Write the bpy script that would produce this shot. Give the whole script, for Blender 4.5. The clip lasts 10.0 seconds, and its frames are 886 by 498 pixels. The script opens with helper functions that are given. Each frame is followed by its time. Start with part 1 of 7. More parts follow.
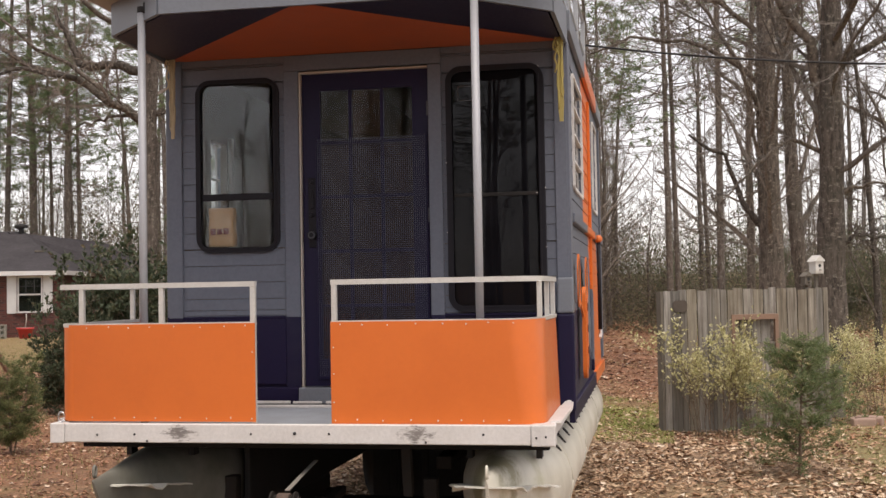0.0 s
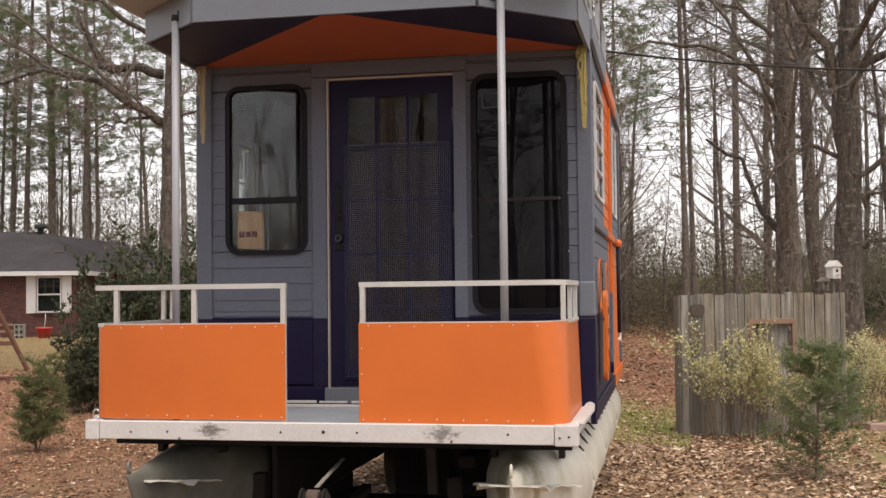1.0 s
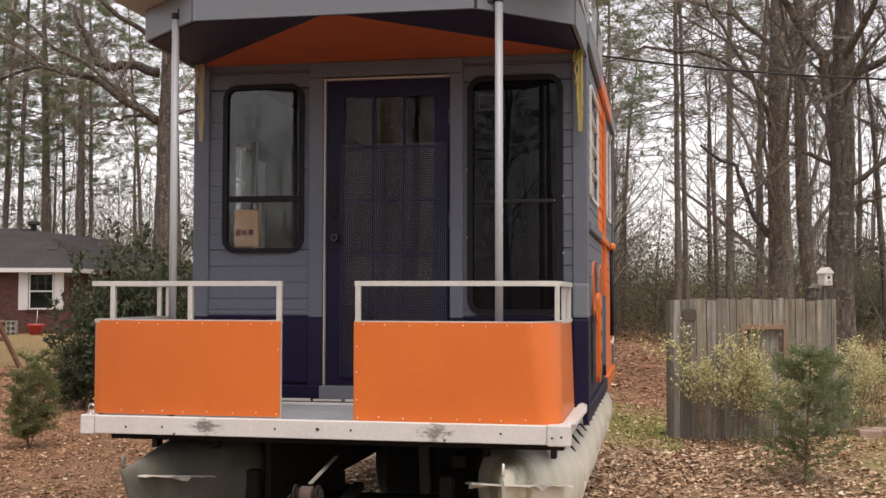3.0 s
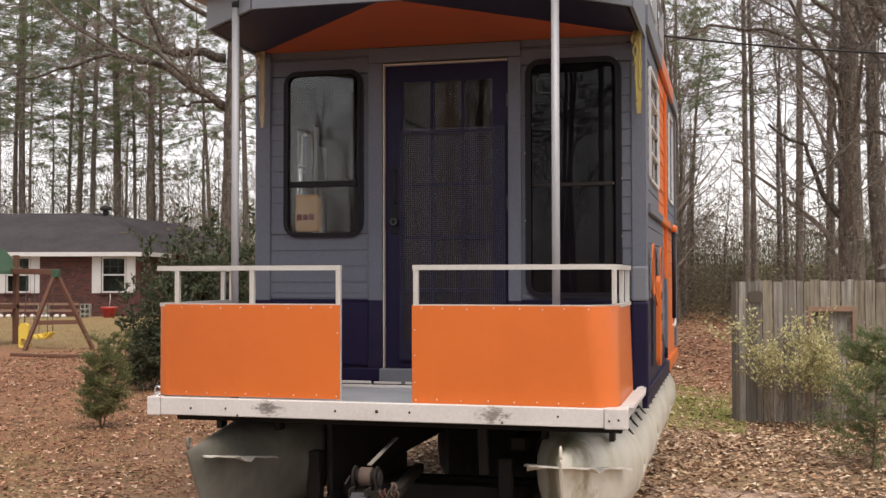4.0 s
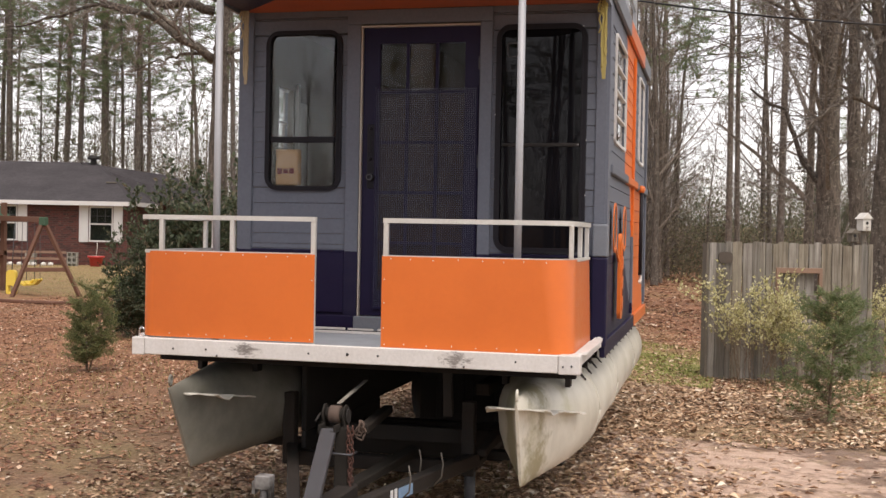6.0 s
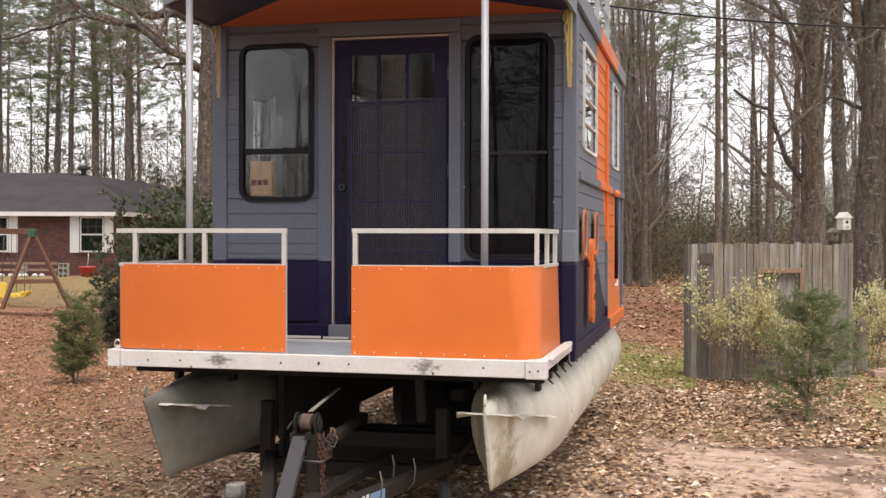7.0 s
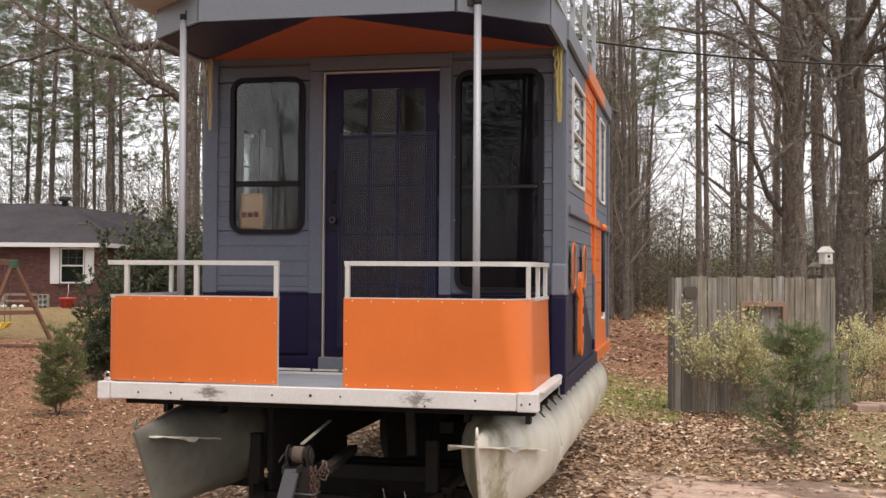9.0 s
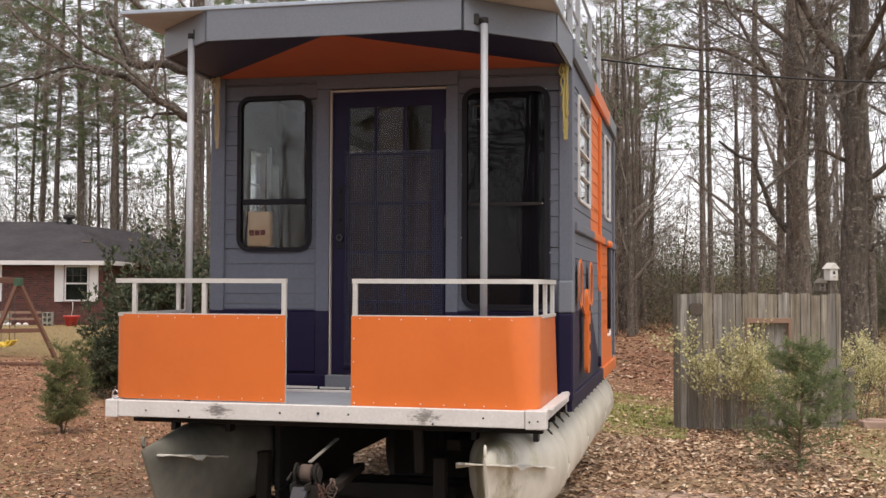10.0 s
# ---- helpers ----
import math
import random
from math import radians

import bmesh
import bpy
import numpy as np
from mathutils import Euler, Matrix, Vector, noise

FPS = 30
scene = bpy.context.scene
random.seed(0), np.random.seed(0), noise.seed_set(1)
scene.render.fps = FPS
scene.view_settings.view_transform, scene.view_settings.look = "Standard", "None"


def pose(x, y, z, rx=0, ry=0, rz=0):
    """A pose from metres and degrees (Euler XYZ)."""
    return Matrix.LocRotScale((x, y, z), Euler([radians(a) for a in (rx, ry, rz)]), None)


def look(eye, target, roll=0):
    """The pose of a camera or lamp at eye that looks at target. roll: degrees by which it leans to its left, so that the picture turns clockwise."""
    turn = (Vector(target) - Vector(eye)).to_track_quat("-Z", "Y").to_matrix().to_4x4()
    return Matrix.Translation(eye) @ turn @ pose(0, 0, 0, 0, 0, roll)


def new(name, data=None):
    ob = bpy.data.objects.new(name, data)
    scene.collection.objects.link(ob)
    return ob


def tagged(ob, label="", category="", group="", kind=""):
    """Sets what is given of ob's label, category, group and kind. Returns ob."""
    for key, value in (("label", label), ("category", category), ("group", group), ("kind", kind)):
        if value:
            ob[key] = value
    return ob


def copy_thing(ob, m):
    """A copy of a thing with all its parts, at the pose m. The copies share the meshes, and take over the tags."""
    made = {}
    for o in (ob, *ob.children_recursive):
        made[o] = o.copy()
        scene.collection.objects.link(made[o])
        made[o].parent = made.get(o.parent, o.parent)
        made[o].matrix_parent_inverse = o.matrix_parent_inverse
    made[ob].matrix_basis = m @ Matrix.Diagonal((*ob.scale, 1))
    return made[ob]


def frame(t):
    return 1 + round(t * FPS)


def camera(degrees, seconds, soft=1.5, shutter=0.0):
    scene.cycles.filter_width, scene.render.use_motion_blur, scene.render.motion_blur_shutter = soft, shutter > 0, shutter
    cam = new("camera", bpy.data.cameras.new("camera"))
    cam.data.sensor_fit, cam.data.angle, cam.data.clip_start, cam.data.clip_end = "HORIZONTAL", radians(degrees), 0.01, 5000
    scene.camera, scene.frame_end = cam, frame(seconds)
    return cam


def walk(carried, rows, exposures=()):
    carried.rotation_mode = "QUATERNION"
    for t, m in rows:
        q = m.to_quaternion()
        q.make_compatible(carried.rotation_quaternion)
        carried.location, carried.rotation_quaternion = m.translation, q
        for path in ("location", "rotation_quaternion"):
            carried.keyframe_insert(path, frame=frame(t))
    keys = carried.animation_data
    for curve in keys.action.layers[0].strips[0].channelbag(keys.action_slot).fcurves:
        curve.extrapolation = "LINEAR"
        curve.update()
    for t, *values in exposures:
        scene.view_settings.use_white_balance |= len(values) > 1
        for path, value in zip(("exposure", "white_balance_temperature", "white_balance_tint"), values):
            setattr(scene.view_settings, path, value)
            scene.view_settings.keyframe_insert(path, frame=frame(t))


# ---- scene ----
cam = camera(43.10, 10.0)
PATH = [
    (0.0, pose(1.763, -5.339, 1.777, 92.068, 1.022, 10.492)),
    (0.5, pose(1.747, -5.416, 1.780, 92.139, 0.957, 11.098)),
    (1.0, pose(1.731, -5.483, 1.780, 92.204, 0.660, 11.230)),
    (1.5, pose(1.723, -5.514, 1.771, 92.267, 0.272, 11.169)),
    (2.0, pose(1.733, -5.525, 1.773, 92.720, 0.351, 11.423)),
    (2.2, pose(1.733, -5.526, 1.773, 92.860, 0.345, 11.336)),
    (3.3, pose(1.715, -5.530, 1.765, 91.543, -0.177, 10.732)),
    (3.5, pose(1.705, -5.530, 1.765, 90.563, -0.591, 11.192)),
    (4.0, pose(1.779, -5.554, 1.775, 91.413, 0.094, 14.224)),
    (4.5, pose(1.905, -5.554, 1.770, 90.486, -0.706, 14.441)),
    (5.0, pose(1.944, -5.681, 1.766, 90.202, -1.000, 13.399)),
    (5.5, pose(1.928, -5.845, 1.754, 89.495, -1.484, 13.095)),
    (5.7, pose(1.930, -5.872, 1.755, 89.392, -1.420, 13.295)),
    (6.8, pose(2.145, -5.944, 1.780, 88.711, -0.293, 14.024)),
    (7.0, pose(2.143, -5.962, 1.787, 89.403, -0.118, 13.321)),
    (7.5, pose(2.121, -5.960, 1.786, 90.765, -0.114, 13.229)),
    (8.0, pose(2.098, -5.967, 1.790, 91.193, -0.140, 13.160)),
    (8.5, pose(2.094, -5.992, 1.788, 91.048, -0.183, 12.591)),
    (9.0, pose(2.088, -6.010, 1.790, 91.062, -0.338, 12.328)),
    (9.5, pose(2.079, -6.017, 1.794, 91.476, -0.385, 12.242)),
    (10.0, pose(2.068, -6.026, 1.793, 91.926, -0.209, 12.502)),
]
walk(cam, PATH, [(0.0, 0.53, 6880, 16), (2.2, 0.51, 6880, 16), (3.5, 0.48, 6880, 16), (4.0, 0.55, 6880, 16), (5.5, 0.57, 6880, 16), (7.0, 0.82, 6720, 15), (7.5, 0.74, 6690, 15), (8.5, 0.64, 6690, 15), (10.0, 0.60, 6690, 15)])

# ---- world and sun: a bright overcast day ----
world = bpy.data.worlds.new("overcast_sky")
scene.world = world
world.use_nodes = True
wn, wl = world.node_tree.nodes, world.node_tree.links
sky = wn.new("ShaderNodeTexSky")
sky.sky_type = 'NISHITA'
sky.sun_disc = False
sky.sun_elevation, sky.sun_rotation = radians(64), radians(144)
sky.air_density, sky.dust_density, sky.ozone_density = 1.0, 0.7, 1.0
pale = wn.new("ShaderNodeHueSaturation")
pale.inputs["Saturation"].default_value = 0.2
wl.new(sky.outputs[0], pale.inputs["Color"])
wl.new(pale.outputs[0], wn["Background"].inputs[0])
wn["Background"].inputs[1].default_value = 0.15

sun = new("sun", bpy.data.lights.new("sun", 'SUN'))
sun.data.energy, sun.data.angle, sun.data.color = 1.9, radians(50), (1.0, 0.93, 0.83)
sun.matrix_world = look((15, -21, 53), (0, 0, 0))
scene.view_settings.exposure = 0.0

# ---- node materials ----
def shader(name):
    m = bpy.data.materials.new(name)
    m.use_nodes = True
    return m, m.node_tree.nodes, m.node_tree.links, m.node_tree.nodes["Principled BSDF"]


def value(nodes, links, op, a, b=0.0, c=0.0):
    n = nodes.new("ShaderNodeMath")
    n.operation = op
    for i, v in enumerate((a, b, c)):
        if isinstance(v, (int, float)):
            n.inputs[i].default_value = v
        else:
            links.new(v, n.inputs[i])
    return n.outputs[0]


def blend(nodes, links, fac, a, b, how='MIX'):
    n = nodes.new("ShaderNodeMix")
    n.data_type, n.blend_type = 'RGBA', how
    for slot, v in ((n.inputs["Factor"], fac), (n.inputs[6], a), (n.inputs[7], b)):
        if isinstance(v, (int, float)):
            slot.default_value = v
        elif isinstance(v, tuple):
            slot.default_value = (*v, 1)
        else:
            links.new(v, slot)
    return n.outputs[2]


def clouds(nodes, links, vec, scale, detail=4.0, rough=0.6, stretch=None):
    n = nodes.new("ShaderNodeTexNoise")
    n.inputs["Scale"].default_value, n.inputs["Detail"].default_value, n.inputs["Roughness"].default_value = scale, detail, rough
    if stretch:
        mp = nodes.new("ShaderNodeMapping")
        mp.inputs["Scale"].default_value = stretch
        links.new(vec, mp.inputs["Vector"])
        vec = mp.outputs[0]
    links.new(vec, n.inputs["Vector"])
    return n.outputs[0]


def steps(nodes, links, fac, stops):
    n = nodes.new("ShaderNodeValToRGB")
    e = n.color_ramp.elements
    while len(e) < len(stops):
        e.new(0.5)
    for el, (p, c) in zip(e, stops):
        el.position, el.color = p, (*c, 1)
    links.new(fac, n.inputs[0])
    return n.outputs[0]


def coords(nodes, where="Object"):
    if where == "World":
        return nodes.new("ShaderNodeNewGeometry").outputs["Position"]
    return nodes.new("ShaderNodeTexCoord").outputs[where]


def relief(nodes, links, bsdf, height, strength, distance=0.01):
    b = nodes.new("ShaderNodeBump")
    b.inputs["Strength"].default_value, b.inputs["Distance"].default_value = strength, distance
    links.new(height, b.inputs["Height"])
    links.new(b.outputs[0], bsdf.inputs["Normal"])


def finish(nodes, links, bsdf, vec, colour, rough, wear, wear_amount, bump, fine, metal=0.0, mottle=0.11, gloss=0.5):
    """Grime in two scales, uneven gloss and a fine relief over a base colour."""
    grime = steps(nodes, links, clouds(nodes, links, vec, 2.3, 6, 0.65), [(0.42, (0, 0, 0)), (0.72, (1, 1, 1))])
    amount = value(nodes, links, 'MULTIPLY', grime, wear_amount)
    colour = blend(nodes, links, amount, colour, wear)
    grain = clouds(nodes, links, vec, fine, 5, 0.7)
    tone = steps(nodes, links, grain, [(0.3, (1 - mottle,) * 3), (0.7, (1 + 0.7 * mottle,) * 3)])
    colour = blend(nodes, links, 1.0, colour, tone, 'MULTIPLY')
    links.new(colour, bsdf.inputs["Base Color"])
    links.new(value(nodes, links, 'MULTIPLY_ADD', grain, 0.25, rough - 0.12), bsdf.inputs["Roughness"])
    bsdf.inputs["Metallic"].default_value = metal
    bsdf.inputs["Specular IOR Level"].default_value = gloss
    relief(nodes, links, bsdf, grain, bump, 0.004)


def surface(name, base, rough=0.6, wear=(0.25, 0.23, 0.2), wear_amount=0.3, bump=0.15, fine=70.0, metal=0.0, where="Object", mottle=0.11, gloss=0.5):
    m, n, l, b = shader(name)
    finish(n, l, b, coords(n, where), base, rough, wear, wear_amount, bump, fine, metal, mottle, gloss)
    return m


def by_piece(name, stops, rough=0.8, island=True, bump=0.2, fine=40.0, sheen=0.0, through_light=0.0):
    """Colour that differs from piece to piece."""
    m, n, l, b = shader(name)
    pick = n.new("ShaderNodeNewGeometry").outputs["Random Per Island"] if island else n.new("ShaderNodeObjectInfo").outputs["Random"]
    col = steps(n, l, pick, stops)
    grain = clouds(n, l, coords(n), fine, 4)
    tone = steps(n, l, grain, [(0.3, (0.75, 0.75, 0.75)), (0.7, (1.15, 1.15, 1.15))])
    l.new(blend(n, l, 1.0, col, tone, 'MULTIPLY'), b.inputs["Base Color"])
    b.inputs["Roughness"].default_value = rough
    if through_light:
        thin, mix = n.new("ShaderNodeBsdfTranslucent"), n.new("ShaderNodeMixShader")
        l.new(col, thin.inputs[0])
        mix.inputs[0].default_value = through_light
        l.new(b.outputs[0], mix.inputs[1])
        l.new(thin.outputs[0], mix.inputs[2])
        l.new(mix.outputs[0], n["Material Output"].inputs[0])
    relief(n, l, b, grain, bump, 0.006)
    return m


def glazing(name, tint, ior, haze=0.0, dust=0.0):
    """A thin pane: sees through, mirrors more at a slant; haze dulls the mirror, dust lies on it."""
    m, n, l, b = shader(name)
    out = n["Material Output"]
    clear, shine, mix, slant = (n.new("ShaderNode" + k) for k in ("BsdfTransparent", "BsdfGlossy", "MixShader", "LayerWeight"))
    clear.inputs[0].default_value = (*tint, 1)
    shine.inputs["Roughness"].default_value = haze
    slant.inputs[0].default_value = 0.5
    head_on = ((ior - 1) / (ior + 1)) ** 2
    l.new(value(n, l, 'MULTIPLY_ADD', value(n, l, 'POWER', slant.outputs["Facing"], 5.0), 1 - head_on, head_on), mix.inputs[0])
    l.new(clear.outputs[0], mix.inputs[1])
    l.new(shine.outputs[0], mix.inputs[2])
    last = mix
    if dust:
        veil, over = n.new("ShaderNodeBsdfDiffuse"), n.new("ShaderNodeMixShader")
        veil.inputs[0].default_value = (0.36, 0.34, 0.44, 1)
        smear = n.new("ShaderNodeMath")
        smear.operation = 'MULTIPLY'
        smear.inputs[1].default_value = dust * 2
        l.new(clouds(n, l, coords(n), 5.0, 5), smear.inputs[0])
        l.new(smear.outputs[0], over.inputs[0])
        l.new(mix.outputs[0], over.inputs[1])
        l.new(veil.outputs[0], over.inputs[2])
        last = over
    l.new(last.outputs[0], out.inputs[0])
    wave = clouds(n, l, coords(n), 3.0, 2)
    bp = n.new("ShaderNodeBump")
    bp.inputs["Strength"].default_value, bp.inputs["Distance"].default_value = 0.004, 0.02
    l.new(wave, bp.inputs["Height"])
    l.new(bp.outputs[0], shine.inputs["Normal"])
    return m


GREY, ORANGE, NAVY = (0.127, 0.139, 0.171), (0.66, 0.155, 0.028), (0.0105, 0.0078, 0.031)


def painted_side():
    """The cabin's side: grey boards with the orange band and the navy corner of the paint scheme."""
    m, n, l, b = shader("painted_side_boards")
    pos = n.new("ShaderNodeSeparateXYZ")
    vec = coords(n, "World")
    l.new(vec, pos.inputs[0])
    y, z = pos.outputs[1], value(n, l, 'SUBTRACT', pos.outputs[2], 1.12)
    v = lambda op, a, c=0.0, d=0.0: value(n, l, op, a, c, d)
    both = lambda a, c: v('MULTIPLY', a, c)
    upper = both(v('GREATER_THAN', z, 1.05), both(v('GREATER_THAN', y, 2.86), v('LESS_THAN', y, 3.98)))
    low_from = v('MULTIPLY_ADD', z, -0.5, 3.92)
    low_to = v('MULTIPLY_ADD', z, -0.55, 5.25)
    lower = both(v('LESS_THAN', z, 1.05), both(v('GREATER_THAN', y, low_from), v('LESS_THAN', y, low_to)))
    slope = v('MULTIPLY_ADD', z, -1.75, 3.75)
    navy = both(v('LESS_THAN', z, 0.51), v('LESS_THAN', y, slope))
    col = blend(n, l, v('MAXIMUM', upper, lower), GREY, ORANGE)
    col = blend(n, l, navy, col, NAVY)
    finish(n, l, b, vec, col, 0.5, (0.16, 0.16, 0.16), 0.12, 0.12, 55, gloss=0.2)
    return m


def painted_front():
    """The cabin's front: grey above, navy below half a metre."""
    m, n, l, b = shader("painted_front_boards")
    pos = n.new("ShaderNodeSeparateXYZ")
    vec = coords(n, "World")
    l.new(vec, pos.inputs[0])
    low = value(n, l, 'LESS_THAN', pos.outputs[2], 1.12 + 0.505)
    finish(n, l, b, vec, blend(n, l, low, GREY, NAVY), 0.5, (0.10, 0.10, 0.12), 0.14, 0.12, 55, gloss=0.2)
    return m


def painted_soffit():
    """Porch ceiling: an orange fan on navy, the orange darkened for the porch's shade."""
    m, n, l, b = shader("painted_porch_ceiling")
    pos = n.new("ShaderNodeSeparateXYZ")
    vec = coords(n, "World")
    l.new(vec, pos.inputs[0])
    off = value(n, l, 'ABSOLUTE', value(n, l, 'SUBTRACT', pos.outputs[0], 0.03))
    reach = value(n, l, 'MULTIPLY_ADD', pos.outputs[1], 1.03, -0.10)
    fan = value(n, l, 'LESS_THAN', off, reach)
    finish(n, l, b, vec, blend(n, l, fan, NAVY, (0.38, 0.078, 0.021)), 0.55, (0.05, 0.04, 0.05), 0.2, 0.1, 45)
    return m


def bark(name, dark, light, scale=1.0):
    m, n, l, b = shader(name)
    vec = coords(n)
    rough = clouds(n, l, vec, 11 * scale, 6, 0.75, (1, 1, 0.26))
    col = steps(n, l, rough, [(0.36, dark), (0.50, tuple((a + c) / 2 for a, c in zip(dark, light))), (0.66, light)])
    moss = steps(n, l, clouds(n, l, vec, 0.9, 3), [(0.5, (0, 0, 0)), (0.75, (0.45, 0.45, 0.45))])
    col = blend(n, l, moss, col, (0.075, 0.080, 0.060))
    lichen = steps(n, l, clouds(n, l, vec, 9.0, 6, 0.8, (1, 1, 1.5)), [(0.55, (0, 0, 0)), (0.63, (0.75, 0.75, 0.75))])
    col = blend(n, l, lichen, col, tuple(min(0.36, 2.2 * c) for c in light))
    hue = n.new("ShaderNodeObjectInfo").outputs["Random"]
    tone = steps(n, l, hue, [(0.0, (0.7, 0.7, 0.7)), (1.0, (1.25, 1.2, 1.15))])
    l.new(blend(n, l, 1.0, col, tone, 'MULTIPLY'), b.inputs["Base Color"])
    b.inputs["Roughness"].default_value = 0.95
    relief(n, l, b, rough, 1.0, 0.05)
    return m


def ground_litter():
    """Woodland yard: leaf mould, pine straw, thin winter grass and a strip of bare pale dirt."""
    m, n, l, b = shader("leaf_strewn_ground")
    vec = coords(n, "World")
    pos = n.new("ShaderNodeSeparateXYZ")
    l.new(vec, pos.inputs[0])
    x, y = pos.outputs[0], pos.outputs[1]
    v = lambda op, a, c=0.0, d=0.0: value(n, l, op, a, c, d)
    big, mid, fine = (clouds(n, l, vec, s, 6, 0.65) for s in (0.22, 1.6, 22))
    litter = steps(n, l, fine, [(0.25, (0.095, 0.064, 0.045)), (0.45, (0.22, 0.15, 0.10)), (0.6, (0.34, 0.24, 0.16)), (0.78, (0.50, 0.37, 0.265))])
    damp = steps(n, l, clouds(n, l, vec, 0.75, 5, 0.7), [(0.40, (0.82, 0.80, 0.78)), (0.60, (1.28, 1.24, 1.15))])
    litter = blend(n, l, 1.0, litter, damp, 'MULTIPLY')
    straw = steps(n, l, clouds(n, l, vec, 30, 5, 0.7), [(0.3, (0.115, 0.052, 0.029)), (0.5, (0.295, 0.138, 0.073)), (0.75, (0.47, 0.262, 0.150))])
    straw = blend(n, l, 1.0, straw, steps(n, l, clouds(n, l, vec, 2.6, 6, 0.75), [(0.38, (0.62, 0.60, 0.58)), (0.62, (1.2, 1.18, 1.12))]), 'MULTIPLY')
    left = n.new("ShaderNodeMapRange")
    l.new(x, left.inputs[0])
    for i, val in ((1, -1.0), (2, -5.0), (3, 0.0), (4, 0.9)):
        left.inputs[i].default_value = val
    back = n.new("ShaderNodeMapRange")
    l.new(v('MULTIPLY_ADD', mid, 4.0, y), back.inputs[0])
    for i, val in ((1, 9.0), (2, 15.0), (3, 0.0), (4, 0.9)):
        back.inputs[i].default_value = val
    col = blend(n, l, v('MAXIMUM', left.outputs[0], back.outputs[0]), litter, straw)
    grass = steps(n, l, clouds(n, l, vec, 45, 4, 0.7), [(0.3, (0.13, 0.118, 0.042)), (0.55, (0.31, 0.265, 0.11)), (0.75, (0.45, 0.385, 0.19))])
    lawn = steps(n, l, v('ADD', v('MULTIPLY', big, 0.65), v('MULTIPLY', mid, 0.35)), [(0.50, (0, 0, 0)), (0.60, (0.8, 0.8, 0.8))])
    far_left = n.new("ShaderNodeMapRange")
    l.new(y, far_left.inputs[0])
    for i, val in ((1, 17.5), (2, 20.0), (3, 0.0), (4, 1.0)):
        far_left.inputs[i].default_value = val
    yard = v('MULTIPLY', far_left.outputs[0], v('LESS_THAN', x, -6.0))
    verge = v('MULTIPLY', v('GREATER_THAN', v('ADD', x, v('MULTIPLY', mid, 1.5)), 4.3), v('GREATER_THAN', y, 5.0))
    col = blend(n, l, v('MAXIMUM', v('MULTIPLY', lawn, 0.55), v('MAXIMUM', v('MULTIPLY', yard, v('MULTIPLY', mid, 1.0)), v('MULTIPLY', verge, 0.75))), col, grass)
    moss_edge = v('ADD', v('MULTIPLY', mid, 1.3), v('MULTIPLY', fine, 0.35))
    moss_near = v('SUBTRACT', 1.75, v('ADD', v('ABSOLUTE', v('SUBTRACT', x, 1.15)), v('MULTIPLY', v('ABSOLUTE', v('SUBTRACT', y, 10.2)), 0.38)))
    moss = v('MULTIPLY', v('GREATER_THAN', v('SUBTRACT', moss_near, moss_edge), 0.0), 0.8)
    col = blend(n, l, moss, col, steps(n, l, clouds(n, l, vec, 38, 4, 0.7), [(0.3, (0.15, 0.155, 0.04)), (0.6, (0.33, 0.335, 0.10)), (0.8, (0.47, 0.44, 0.18))]))
    # bare dirt: a wheel track that crosses in front of the sapling
    edge = v('ADD', v('MULTIPLY', mid, 1.6), v('MULTIPLY', fine, 0.5))
    track = v('SUBTRACT', 3.15, v('ABSOLUTE', v('SUBTRACT', v('ADD', y, v('MULTIPLY', x, 0.10)), 2.35)))
    bare = v('MULTIPLY', v('GREATER_THAN', v('SUBTRACT', track, edge), 0.0), v('GREATER_THAN', v('ADD', x, edge), 2.1))
    dirt = steps(n, l, clouds(n, l, vec, 7, 6, 0.7), [(0.3, (0.40, 0.28, 0.22)), (0.5, (0.62, 0.45, 0.355)), (0.75, (0.74, 0.59, 0.48))])
    wet = steps(n, l, clouds(n, l, vec, 1.1, 5, 0.65), [(0.50, (1, 1, 1)), (0.58, (0.40, 0.37, 0.35))])
    dirt = blend(n, l, 1.0, dirt, wet, 'MULTIPLY')
    crumbs = steps(n, l, clouds(n, l, vec, 3.2, 6, 0.8), [(0.52, (1, 1, 1)), (0.62, (0.2, 0.2, 0.2))])
    col = blend(n, l, v('MULTIPLY', bare, v('MULTIPLY', crumbs, 0.9)), col, dirt)
    l.new(col, b.inputs["Base Color"])
    b.inputs["Roughness"].default_value = 0.95
    relief(n, l, b, v('ADD', fine, mid), 0.9, 0.05)
    return m


